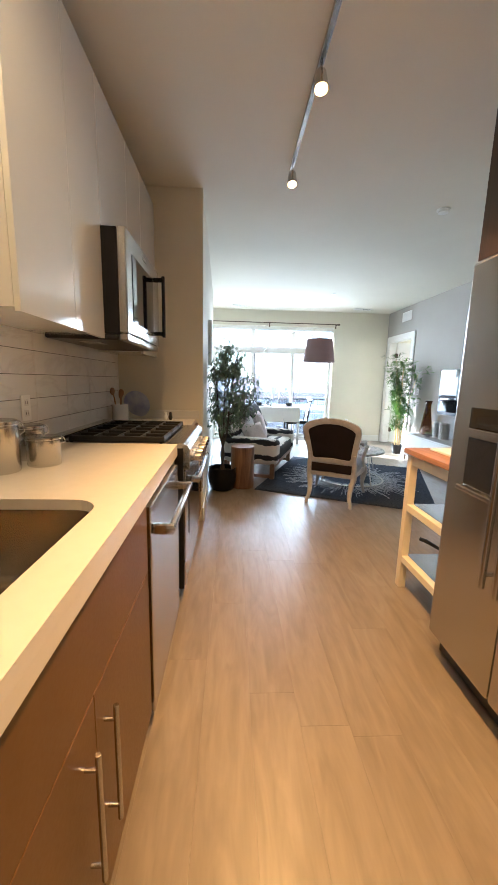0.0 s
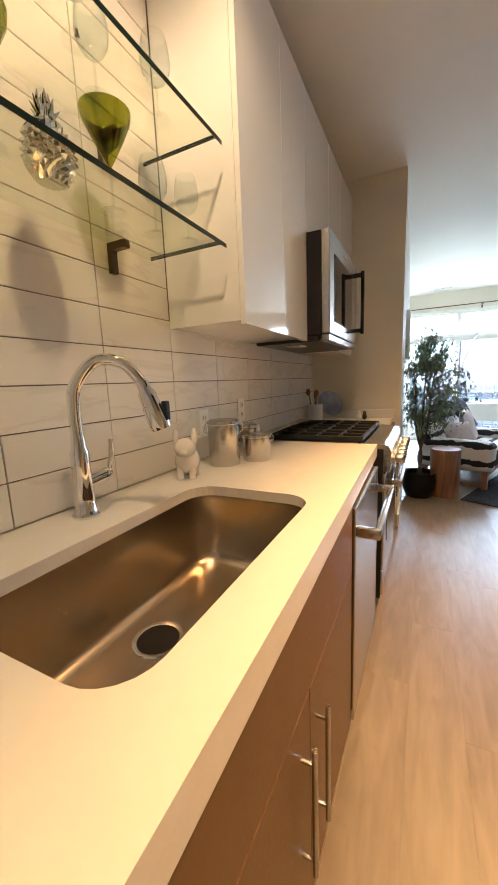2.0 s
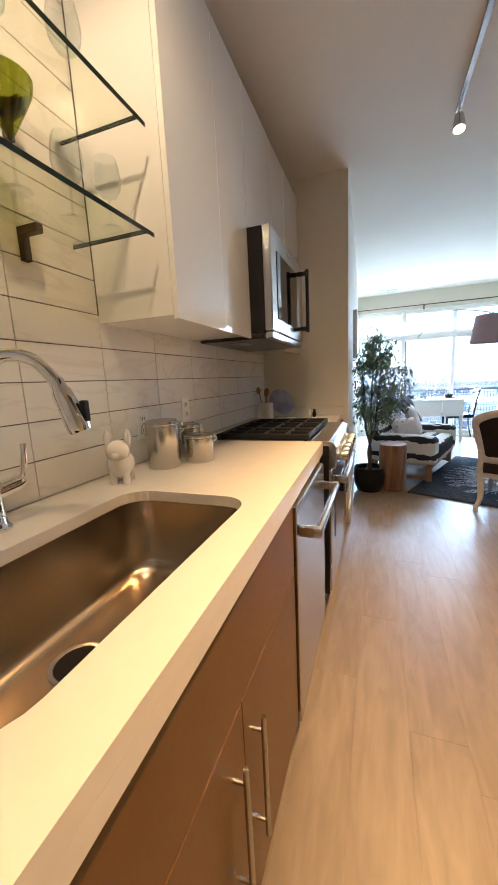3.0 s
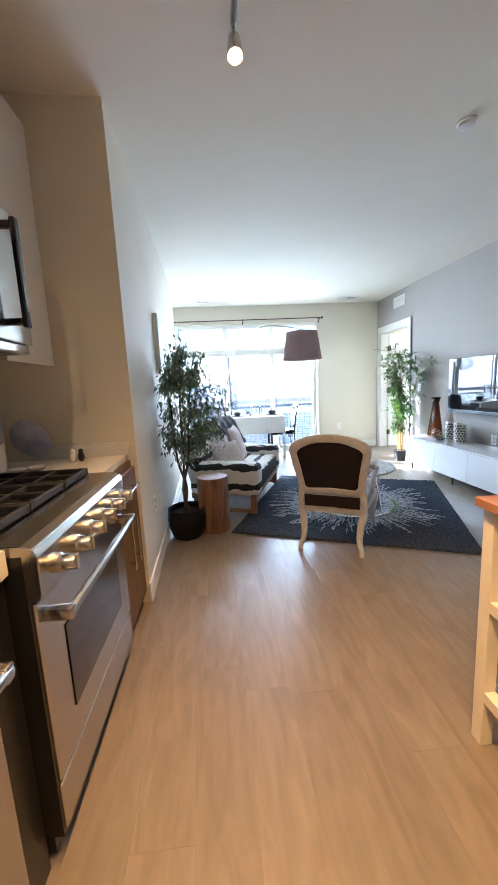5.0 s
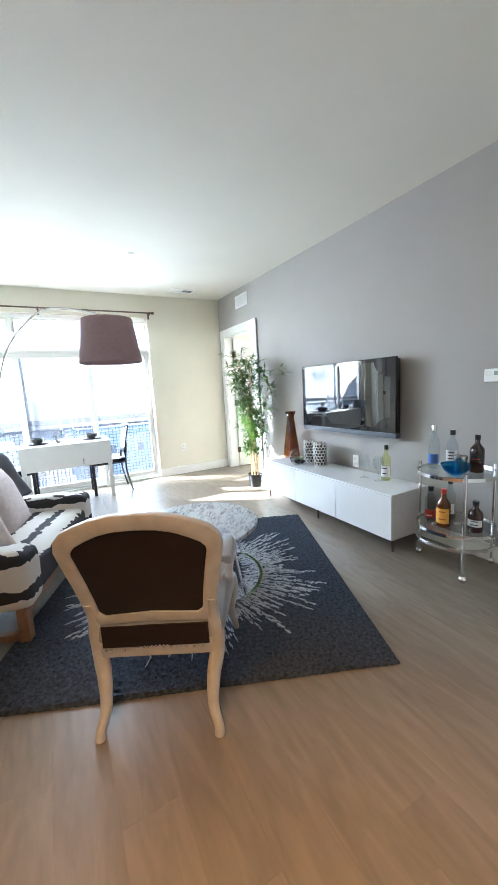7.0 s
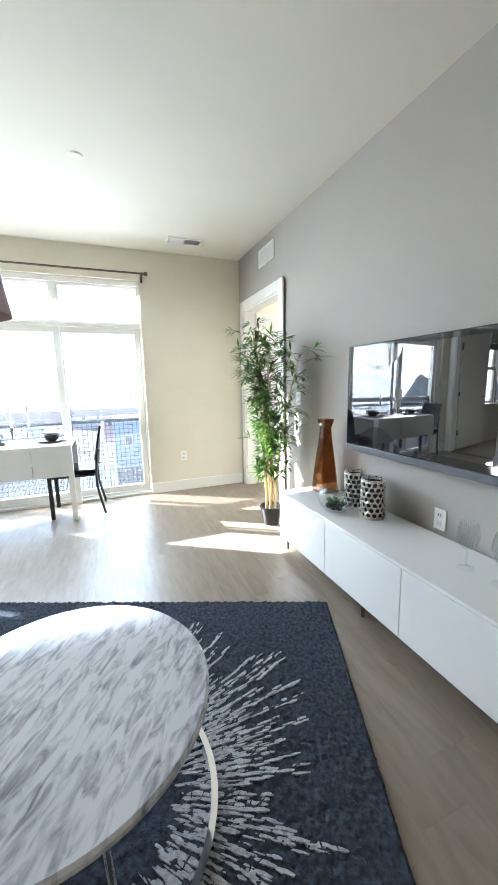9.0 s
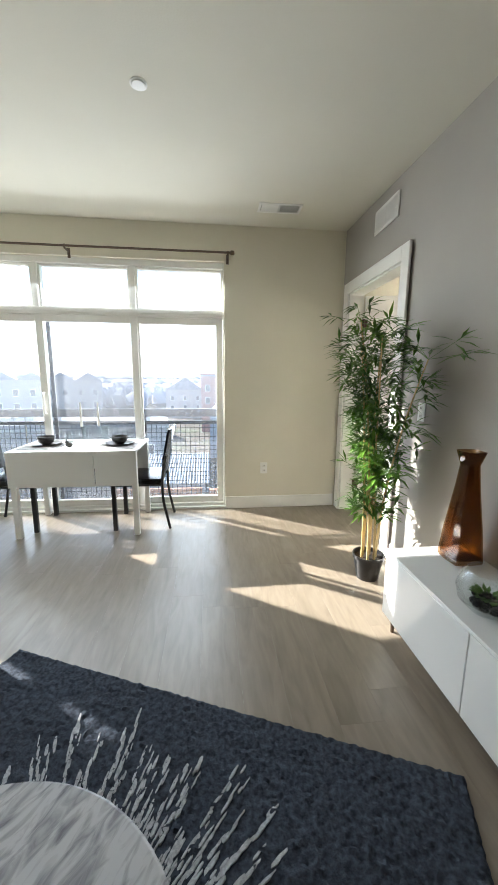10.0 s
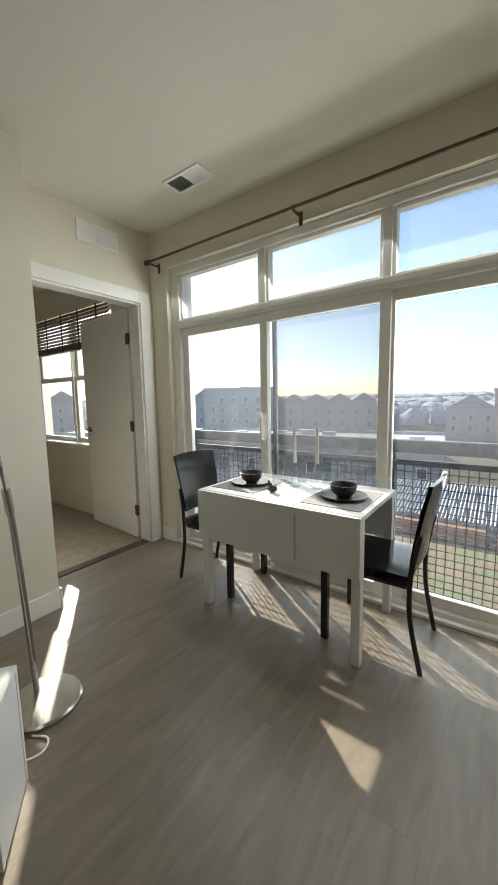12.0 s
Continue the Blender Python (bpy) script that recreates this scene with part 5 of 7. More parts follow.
# ---- coffee table ----
ct = thing("coffee_table", pose(1.785, 4.525, 0.02), "round marble coffee table on a chrome ring base", "coffee table")
part("top", turned([(0, 0.378), (0.402, 0.378), (0.412, 0.385), (0.412, 0.396), (0.405, 0.403), (0, 0.403)], 72, close=False), M["marble"], ct, "grey-veined white marble top", smooth=True)
for z in (0.01, 0.365):
    part("ring", turned([(0.425 if z < 0.1 else 0.33, z - 0.008), (0.425 if z < 0.1 else 0.33, z + 0.008), (0.405 if z < 0.1 else 0.31, z + 0.008), (0.405 if z < 0.1 else 0.31, z - 0.008), (0.425 if z < 0.1 else 0.33, z - 0.008)], 64, close=False), M["chrome"], ct)
for k in range(4):
    a = math.radians(20 + 90 * k)
    part("leg", rod([(0.415 * math.cos(a), 0.415 * math.sin(a), 0.01), (0.32 * math.cos(a), 0.32 * math.sin(a), 0.37)], 0.009, 10), M["chrome"], ct, smooth=True)

# ---- sofa ----
sofa_m = pose(0.80, 4.40, 0, 0, 0, 70.7)
sofa = thing("sofa", sofa_m, "small sofa with a striped woven cover on an oak frame", "sofa")
for x in (0.02, 1.14):
    for y in (0.02, 0.62):
        part("leg", BM((x, x + 0.055, y, y + 0.055, 0.022 if y < 0.3 else 0.0, 0.215)), M["oak"], sofa, bevel=0.004)
    part("foot_rail", BM((x + 0.005, x + 0.05, 0.075, 0.62, 0.03, 0.07)), M["oak"], sofa, bevel=0.004)
part("frame_rail", BM((0.0, 1.22, 0.015, 0.06, 0.17, 0.225), (0.0, 1.22, 0.64, 0.685, 0.17, 0.225)), M["oak"], sofa, bevel=0.004)
bm = bmesh.new()
rounded_box(bm, 0.10, 1.12, -0.01, 0.64, 0.215, 0.42, 0.02, 11)
part("seat", bm, M["cover"], sofa, smooth=True)
for x0, x1 in ((-0.01, 0.19), (1.03, 1.23)):
    bm = bmesh.new()
    rounded_box(bm, x0, x1, -0.02, 0.70, 0.205, 0.52, 0.012, 11)
    part("armrest", bm, M["cover_up"], sofa, smooth=True)
bm = bmesh.new()
rounded_box(bm, 0.02, 1.20, -0.09, 0.09, 0.0, 0.60, 0.015, 11)
part("backrest", bm, M["cover_up"], sofa, smooth=True, m=pose(0, 0.60, 0.24, -14))


def pillow(w, h, t, n=14):
    bm = bmesh.new()
    for s in (1, -1):
        g = []
        for i in range(n + 1):
            row = []
            for j in range(n + 1):
                u, v = i / n * 2 - 1, j / n * 2 - 1
                pin = 1 - 0.07 * (u * u * (1 - v * v) * 0 + (1 - u * u) * v * v + (1 - v * v) * u * u)
                th = t / 2 * ((1 - u ** 4) * (1 - v ** 4)) ** 0.6
                p = Vector((u * w / 2 * pin, v * h / 2 * pin, s * th))
                p.z += s * 0.004 * noise.noise(Vector((u * 3, v * 3, s)))
                row.append(bm.verts.new(p))
            g.append(row)
        for i in range(n):
            for j in range(n):
                bm.faces.new((g[i][j], g[i + 1][j], g[i + 1][j + 1], g[i][j + 1]))
    bmesh.ops.remove_doubles(bm, verts=bm.verts, dist=0.0005)
    return bm


solid("throw_pillow", pillow(0.44, 0.44, 0.13), M["cushion"], "dusty beige knitted cushion leaning on the sofa back", "cushion", sofa_m @ pose(0.74, 0.40, 0.60, 72, 0, 8), smooth=True, group="sofa cushions")
solid("throw_pillow", pillow(0.36, 0.36, 0.13), M["cushion"], "dusty beige knitted cushion tucked beside the armrest", "cushion", sofa_m @ pose(0.29, 0.36, 0.54, 55, 0, -35), smooth=True, group="sofa cushions")
bm = bmesh.new()
prof = smooth_path([(0, 0.40, 0.55), (0, 0.49, 0.68), (0, 0.575, 0.84), (0, 0.66, 0.885), (0, 0.76, 0.84), (0, 0.80, 0.70), (0, 0.80, 0.56)], 5)
cols = []
for i in range(29):
    u = i / 28
    col = []
    for k, p in enumerate(prof):
        w = k / (len(prof) - 1)
        fold = 0.014 * math.sin(u * 21 + w * 2) * (0.3 + abs(w - 0.5))
        x = 0.46 + u * 0.70 + 0.04 * math.sin(w * 5) + (0.5 - u) * 0.22 * max(0, 0.5 - w)
        start = max(0.0, 0.30 - 0.55 * u)
        z = p.z if w > start else p.z + (start - w) * 0.75
        y = p.y if w > start else p.y + (start - w) * 0.42
        col.append(bm.verts.new((x, y - fold - 0.014, z + 0.018 + abs(fold) * 0.6)))
    cols.append(col)
for a, b in zip(cols, cols[1:]):
    for k in range(len(prof) - 1):
        bm.faces.new((a[k], b[k], b[k + 1], a[k + 1]))
thick = solid("throw_blanket", bm, M["throw"], "dark grey wool throw draped over the sofa back", "blanket", sofa_m, smooth=True)
sm = thick.modifiers.new("thickness", "SOLIDIFY")
sm.thickness = 0.008

# ---- armchair ----
chair = thing("armchair", pose(1.253, 3.568, 0, 0, 0, -28.4), "cream carved-wood armchair with leather upholstery", "armchair")


OUTER = [(0.0, 0.905), (0.08, 0.902), (0.15, 0.888), (0.205, 0.868), (0.252, 0.846), (0.282, 0.812), (0.291, 0.772), (0.281, 0.71), (0.263, 0.62), (0.251, 0.54), (0.245, 0.46), (0.20, 0.432), (0.10, 0.436), (0.0, 0.44)]
INNER = [(0.0, 0.846), (0.075, 0.842), (0.13, 0.829), (0.178, 0.808), (0.215, 0.788), (0.232, 0.768), (0.233, 0.75), (0.223, 0.70), (0.209, 0.62), (0.199, 0.55), (0.193, 0.495), (0.172, 0.478), (0.09, 0.484), (0.0, 0.49)]


def mirrored(half):
    """A half outline in x and z, closed by its mirror image."""
    return half + [(-x, z) for x, z in half[-2:0:-1]]


def lean(z):
    return 0.075 - 0.27 * (z - 0.40)


out, inn = mirrored(OUTER), mirrored(INNER)
bm = bmesh.new()
cnt = len(out)
rings = []
for pts, dy in ((out, -0.018), (out, 0.022), (inn, 0.026), (inn, -0.022)):
    rings.append([bm.verts.new((x, lean(z) + dy, z)) for x, z in pts])
for a, b in zip(rings, rings[1:] + rings[:1]):
    for i in range(cnt):
        bm.faces.new((a[i], a[(i + 1) % cnt], b[(i + 1) % cnt], b[i]))
o = part("back_frame", bm, M["cream_wood"], chair, bevel=0.007, segs=2, smooth=True)
for nm, dy, mname, lab in (("back_panel", -0.012, "leather_brown", "dark brown leather outer back"), ("backrest", 0.02, "leather_grey", "silver-grey leather inner back")):
    bm = bmesh.new()
    pts = [(x * 1.012, z) for x, z in mirrored(INNER)]
    cz = sum(z for x, z in pts) / cnt
    prev = None
    sign = -1 if dy < 0 else 1
    for s, puff in ((1.0, 0.0), (0.85, 0.008), (0.5, 0.014 if dy < 0 else 0.03), (0.0, 0.016 if dy < 0 else 0.036)):
        r = [bm.verts.new((x * s, lean(cz + (z - cz) * s) + dy + sign * puff, cz + (z - cz) * s)) for x, z in pts]
        if prev:
            for i in range(cnt):
                bm.faces.new((prev[i], prev[(i + 1) % cnt], r[(i + 1) % cnt], r[i]))
        prev = r
    bmesh.ops.remove_doubles(bm, verts=bm.verts, dist=0.0005)
    part(nm, bm, M[mname], chair, lab, smooth=True)
for s in (-1, 1):
    pts = smooth_path([(s * 0.226, -0.015, 0.0), (s * 0.226, -0.008, 0.03), (s * 0.207, 0.02, 0.10), (s * 0.212, 0.05, 0.20), (s * 0.230, 0.078, 0.29), (s * 0.232, 0.075, 0.37), (s * 0.226, 0.058, 0.46), (s * 0.228, 0.035, 0.54)], 5)
    part("leg", rod(pts, [0.019 + 0.010 * min(1, max(0, p.z - 0.05) / 0.2) - 0.006 * min(1, max(0, p.z - 0.36) / 0.12) for p in pts], 12), M["cream_wood"], chair, smooth=True)
    pts = smooth_path([(s * 0.275, 0.56, 0.022), (s * 0.268, 0.555, 0.06), (s * 0.252, 0.53, 0.16), (s * 0.268, 0.545, 0.27), (s * 0.262, 0.53, 0.34)], 5)
    part("leg", rod(pts, [0.014 + 0.016 * min(1, max(0, p.z - 0.03) / 0.2) for p in pts], 10), M["cream_wood"], chair, smooth=True)
    pts = smooth_path([(s * 0.255, 0.02, 0.62), (s * 0.275, 0.14, 0.625), (s * 0.295, 0.29, 0.61), (s * 0.298, 0.35, 0.59), (s * 0.292, 0.37, 0.56), (s * 0.276, 0.34, 0.50), (s * 0.268, 0.36, 0.42), (s * 0.262, 0.41, 0.37)], 5)
    part("arm", rod(pts, 0.019, 10), M["cream_wood"], chair, smooth=True)
    bm = bmesh.new()
    rounded_box(bm, s * 0.28 - 0.028, s * 0.28 + 0.028, 0.09, 0.29, 0.625, 0.668, 0.006, 5)
    part("arm_pad", bm, M["leather_grey"], chair, "silver-grey leather arm pad", smooth=True)
bm = bmesh.new()
prism(bm, [(-0.235, 0.055), (0.235, 0.055), (0.285, 0.545), (0.12, 0.585), (-0.12, 0.585), (-0.285, 0.545)], 0.285, 0.355)
part("seat_rail", bm, M["cream_wood"], chair, bevel=0.01, smooth=True)
bm = bmesh.new()
rounded_box(bm, -0.265, 0.265, 0.05, 0.565, 0.345, 0.45, 0.025, 9)
part("seat", bm, M["leather_grey"], chair, "silver-grey leather seat", smooth=True)
part("seat_back_strip", BM((-0.205, 0.205, 0.046, 0.056, 0.335, 0.425)), M["leather_brown"], chair, "dark brown leather strip", bevel=0.004)
bm = bmesh.new()
for i in range(27):
    x = -0.19 + i * 0.38 / 26
    bmesh.ops.create_icosphere(bm, subdivisions=1, radius=0.0055, matrix=Matrix.Translation((x, 0.045, 0.332 + 0.006 * math.cos(x * 20))))
tagged(part("nailheads", bm, M["silver_metal"], chair, "row of metal nailheads", smooth=True), kind="stuff")

# ---- log side table, potted ficus ----
stump = thing("log_side_table", pose(0.385, 4.215, 0), "round stripped-log side table with a polished top", "side table")
bm = bmesh.new()
seg = 40
rings = []
for z in (0, 0.02, 0.15, 0.3, 0.43, 0.475, 0.485):
    rings.append([bm.verts.new(((0.138 + 0.006 * noise.noise(Vector((math.cos(6.283 * k / seg) * 3, math.sin(6.283 * k / seg) * 3, z * 2)))) * (0.98 if z in (0, 0.485) else 1) * math.cos(6.283 * k / seg),
                                (0.138 + 0.006 * noise.noise(Vector((math.cos(6.283 * k / seg) * 3, math.sin(6.283 * k / seg) * 3, z * 2)))) * (0.98 if z in (0, 0.485) else 1) * math.sin(6.283 * k / seg), z)) for k in range(seg)])
for a, b in zip(rings, rings[1:]):
    for k in range(seg):
        bm.faces.new((a[k], a[(k + 1) % seg], b[(k + 1) % seg], b[k]))
part("trunk", bm, M["stump"], stump, smooth=True)
part("top", turned([(0, 0.484), (0.132, 0.484), (0.133, 0.488), (0, 0.4885)], 40, close=False), M["stump_top"], stump, "polished log end grain")


def leaf(bm, p, d, l, w, droop):
    """A folded pointed blade from p along d."""
    d = d.normalized()
    side = d.cross(Vector((0, 0, 1)))
    side = side.normalized() if side.length > 0.05 else Vector((1, 0, 0))
    up = side.cross(d)
    mid = p + d * l * 0.5 + Vector((0, 0, -droop * l * 0.25))
    tip = p + d * l + Vector((0, 0, -droop * l))
    v = [bm.verts.new(q) for q in (p, mid + side * w / 2 + up * w * 0.15, mid, mid - side * w / 2 + up * w * 0.15, tip)]
    bm.faces.new((v[0], v[1], v[2])), bm.faces.new((v[0], v[2], v[3])), bm.faces.new((v[1], v[4], v[2])), bm.faces.new((v[2], v[4], v[3]))


ficus = thing("potted_ficus", pose(0.15, 4.10, 0), "leafy ficus tree in a glossy black pot", "potted plant")
part("pot", turned([(0, 0), (0.11, 0.0), (0.125, 0.01), (0.158, 0.10), (0.165, 0.18), (0.155, 0.245), (0.158, 0.255), (0.152, 0.26), (0.142, 0.25), (0.142, 0.21), (0, 0.21)], 40, close=False), M["black_pot"], ficus, "black glazed pot", smooth=True)
part("soil", turned([(0, 0.215), (0.144, 0.212)], 24, close=False), M["soil"], ficus)
rng = random.Random(5)
tips = []
for k, (dx, dy) in enumerate(((0.05, 0.02), (-0.04, 0.03), (0.01, -0.05))):
    pts = smooth_path([(dx * 0.5, dy * 0.5, 0.21), (-dx * 0.3, dy, 0.42), (dx, -dy * 0.4, 0.68), (dx * 1.4, dy * 0.6, 0.98), (dx * 2, dy, 1.25)], 5)
    part("trunk", rod(pts, [0.014 - 0.008 * i / len(pts) for i in range(len(pts))], 8), M["bark"], ficus, smooth=True)
    tips += [p for p in pts if p.z > 0.62]
bm, lb = bmesh.new(), bmesh.new()
for k in range(88):
    t = rng.random()
    z = 0.66 + 0.98 * t
    rad = (0.28 * math.sin(math.pi * min(1, 0.22 + 0.72 * t))) * rng.uniform(0.6, 1.15)
    a = rng.random() * 6.283
    end = Vector((0.09 + rad * math.cos(a) * 1.05, 0.03 + rad * math.sin(a), z + rng.uniform(-0.02, 0.06)))
    if end.x < -0.13:
        end.x = -0.13 + rng.uniform(0, 0.05)
    base = min(tips, key=lambda q: (q - end).length + max(0, q.z - end.z) * 2)
    midp = base.lerp(end, 0.55) + Vector((0, 0, 0.05))
    tube(bm, [base, midp, end], [0.005, 0.0035, 0.0015], 5)
    for q in range(34):
        u = rng.uniform(0.25, 1.05)
        p = (base.lerp(midp, u / 0.55) if u < 0.55 else midp.lerp(end, (u - 0.55) / 0.45))
        p = p + Vector([rng.gauss(0, 0.036) for _ in range(3)])
        d = Vector((rng.gauss(0, 1), rng.gauss(0, 1), rng.gauss(-0.35, 0.4)))
        leaf(lb, p, d, rng.uniform(0.036, 0.066), rng.uniform(0.016, 0.026), rng.uniform(0.2, 0.7))
part("branching", bm, M["bark"], ficus)
part("crown", lb, M["ficus_leaf"], ficus, "dense small dark green leaves")

bamboo = thing("potted_bamboo", pose(3.265, 6.35, 0), "artificial bamboo plant with yellow canes in a black pot", "potted plant")
part("pot", turned([(0, 0), (0.072, 0), (0.098, 0.15), (0.104, 0.15), (0.104, 0.168), (0.096, 0.168), (0.092, 0.14), (0, 0.14)], 32, close=False), M["black"], bamboo, "black plastic nursery pot", smooth=True)
part("soil", turned([(0, 0.146), (0.09, 0.143)], 20, close=False), M["soil"], bamboo)
lb = bmesh.new()
rng = random.Random(8)
for k in range(6):
    a = k * 1.047
    bx, by = 0.045 * math.cos(a), 0.045 * math.sin(a)
    top = rng.uniform(1.35, 1.68)
    lx, ly = rng.uniform(-0.10, 0.07), (-0.30, -0.18, -0.05, 0.08, 0.16, 0.22)[k]
    pts = [Vector((bx + lx * (z / top) ** 2, by + ly * (z / top) ** 2, z)) for z in [0.14 + (top - 0.14) * i / 14 for i in range(15)]]
    part("cane", rod(pts, [0.0095 - 0.006 * i / 15 for i in range(15)], 8), M["cane"], bamboo, smooth=True)
    for i, p in enumerate(pts):
        if p.z < 0.36:
            continue
        for q in range(3 if p.z < 0.65 else 6):
            aa = rng.random() * 6.283
            reach = rng.uniform(0.03, 0.18) * (0.6 if p.z < 0.7 else 1.0 + 0.9 * max(0, p.z - 1.0))
            tip = p + Vector((math.cos(aa) * reach * 0.75, math.sin(aa) * reach, rng.uniform(0.0, 0.10)))
            if tip.x > 0.2:
                tip.x = 0.2
            tube(lb, [p, tip], 0.0012, 4)
            for w in range(7):
                d = Vector((math.cos(aa + rng.gauss(0, 1.0)), math.sin(aa + rng.gauss(0, 1.0)), rng.uniform(-0.35, 0.7)))
                leaf(lb, p.lerp(tip, rng.uniform(0.7, 1.0)), d, rng.uniform(0.07, 0.135), rng.uniform(0.016, 0.025), rng.uniform(0.0, 0.3))
part("leaves", lb, M["bamboo_leaf"], bamboo, "long narrow green leaves")

# ---- arc lamp ----
al = thing("arc_floor_lamp", pose(0.51, 6.20, 0), "brushed steel arc floor lamp with a mauve drum shade", "floor lamp")
ux, uy = 0.66, -0.751
SS = 1.42
part("base", turned([(0, 0), (0.145, 0), (0.148, 0.004), (0.148, 0.018), (0.14, 0.026), (0.02, 0.028), (0, 0.028)], 48, pose(0.07, 0, 0), close=False), M["steel"], al, "round brushed steel base", smooth=True)
arc = smooth_path([(ux * s, uy * s, z) for s, z in ((0.0, 0.025), (0.03, 0.5), (0.07, 0.9), (0.16, 1.30), (0.37, 1.71), (0.70, 1.93), (0.96, 1.965), (1.30, 1.89), (SS, 1.845))], 8)
part("lower_pole", rod(arc[:17], 0.0125, 12), M["steel"], al, smooth=True)
part("arc_arm", rod(arc[16:], 0.0075, 10), M["steel"], al, smooth=True)
part("collar", rod([arc[15], arc[17]], 0.016, 12), M["steel"], al, smooth=True)
bm = turned([(0.218, 1.525), (0.172, 1.83), (0.169, 1.83), (0.215, 1.525), (0.218, 1.525)], 48, pose(ux * SS, uy * SS, 0), close=False)
sh = part("shade", bm, M["shade"], al, "mauve linen drum shade", smooth=True)
bm = rod([(ux * SS, uy * SS, 1.87), (ux * SS, uy * SS, 1.72)], 0.012)
ellipsoid(bm, (ux * SS, uy * SS, 1.68), (0.03, 0.03, 0.045))
part("bulb", bm, M["ceramic"], sh, "unlit white bulb")
for k in range(3):
    a = 2.094 * k
    part("spider", rod([(ux * SS, uy * SS, 1.80), (ux * SS + 0.172 * math.cos(a), uy * SS + 0.172 * math.sin(a), 1.815)], 0.002, 5), M["steel"], sh)
solid("lamp_cord", rod(smooth_path([(0.70, 6.10, 0.006), (0.76, 6.13, 0.006), (0.80, 6.09, 0.006), (0.77, 6.02, 0.006), (0.72, 5.98, 0.006)], 5), 0.004, 6), M["white_plastic"], "thin white lamp cord on the floor", "cord", smooth=True)

# white cube stool
cube = thing("cube_side_table", pose(1.065, 5.875, 0, 0, 0, 145), "white laminate cube side table beside the sofa", "side table")
part("top", BM((0, 0.26, 0.0, 0.19, 0.405, 0.425)), M["white_lam"], cube, bevel=0.002)
part("side_panel", BM((0, 0.018, 0.0, 0.19, 0.0, 0.404)), M["white_lam"], cube, bevel=0.001, segs=1)
part("side_panel", BM((0.242, 0.26, 0.0, 0.19, 0.0, 0.404)), M["white_lam"], cube, bevel=0.001, segs=1)
part("back_panel", BM((0.019, 0.241, 0.002, 0.018, 0.0, 0.404)), M["white_lam"], cube)
part("back_panel", BM((0.019, 0.241, 0.172, 0.188, 0.0, 0.404)), M["white_lam"], cube)

# ---- media console and television ----
con = thing("media_console", pose(3.115, 4.05, 0), "long white gloss media console on slim legs", "media console")
CH = 0.46
part("carcass", BM((0.018, 0.41, 0.0, 1.80, 0.105, CH - 0.016)), M["console_side"], con, bevel=0.001, segs=1)
part("top", BM((0.0, 0.412, -0.002, 1.802, CH - 0.0155, CH)), M["gloss_white"], con, bevel=0.0015, segs=1)
for i in range(3):
    part("door", BM((0.0, 0.0175, i * 0.6 + 0.002, i * 0.6 + 0.598, 0.107, CH - 0.018)), M["gloss_white"], con, bevel=0.0015, segs=1)
for y in (0.03, 0.90, 1.77):
    for x in (0.05, 0.36):
        part("leg", turned([(0.009, 0), (0.013, 0.105)], 12, pose(x, y, 0)), M["bronze"], con, smooth=True)
tv = thing("television", pose(east(4.9) - 0.001, 4.90, 1.14, 0, 0, 1.2), "black wall-mounted flat television reflecting the windows", "television")
part("wall_mount", BM((-0.045, -0.004, -0.2, 0.2, -0.15, 0.15)), M["black"], tv)
part("case", BM((-0.10, -0.045, -0.585, 0.585, -0.315, 0.325)), M["black"], tv, bevel=0.012)
part("bezel", BM((-0.122, -0.098, -0.598, 0.598, -0.287, 0.338)), M["black_gloss"], tv, "glossy black bezel", bevel=0.005)
bm = bmesh.new()
cols = []
for i in range(25):
    y = (i / 24 * 2 - 1) * 0.545
    cols.append([bm.verts.new((-0.1235 + 0.0011 * math.cos(k * 0.42 + 0.4) + 0.0013 * math.cos(i * 0.33), y, -0.245 + k / 14 * 0.55)) for k in range(15)])
for a, b in zip(cols, cols[1:]):
    for k in range(14):
        bm.faces.new((a[k], b[k], b[k + 1], a[k + 1]))
part("screen", bm, M["tv_screen"], tv, "dark glossy screen", smooth=True)
part("speaker_bar", BM((-0.118, -0.06, -0.598, 0.598, -0.33, -0.29)), mat("graphite_plastic", (0.10, 0.11, 0.13), 0.35), tv, "grey lower bar", bevel=0.004)

vase = thing("tall_vase", pose(3.42, 5.72, CH), "tall four-sided smoked amber glass vase", "vase")
bm = bmesh.new()
rings = []
for r, z in ((0.078, 0), (0.081, 0.008), (0.070, 0.14), (0.044, 0.36), (0.034, 0.47), (0.052, 0.535), (0.048, 0.535), (0.030, 0.47), (0.040, 0.36), (0.064, 0.14), (0.073, 0.02), (0.0, 0.018)):
    rings.append([bm.verts.new((max(r, 1e-4) * c * 0.85, max(r, 1e-4) * s * 0.85, z)) for c, s in ((1, 1), (0, 1.12), (-1, 1), (-1.12, 0), (-1, -1), (0, -1.12), (1, -1), (1.12, 0))])
for a, b in zip(rings, rings[1:]):
    for k in range(8):
        bm.faces.new((a[k], a[(k + 1) % 8], b[(k + 1) % 8], b[k]))
bm.faces.new(rings[0][::-1])
part("body", bm, M["amber"], vase)
part("sticker", turned([(0, 0), (0.014, 0), (0.014, 0.001), (0, 0.001)], 16, pose(-0.042, -0.0, 0.50, 0, -70, 0), close=False), M["white_plastic"], vase, "small round white sticker")


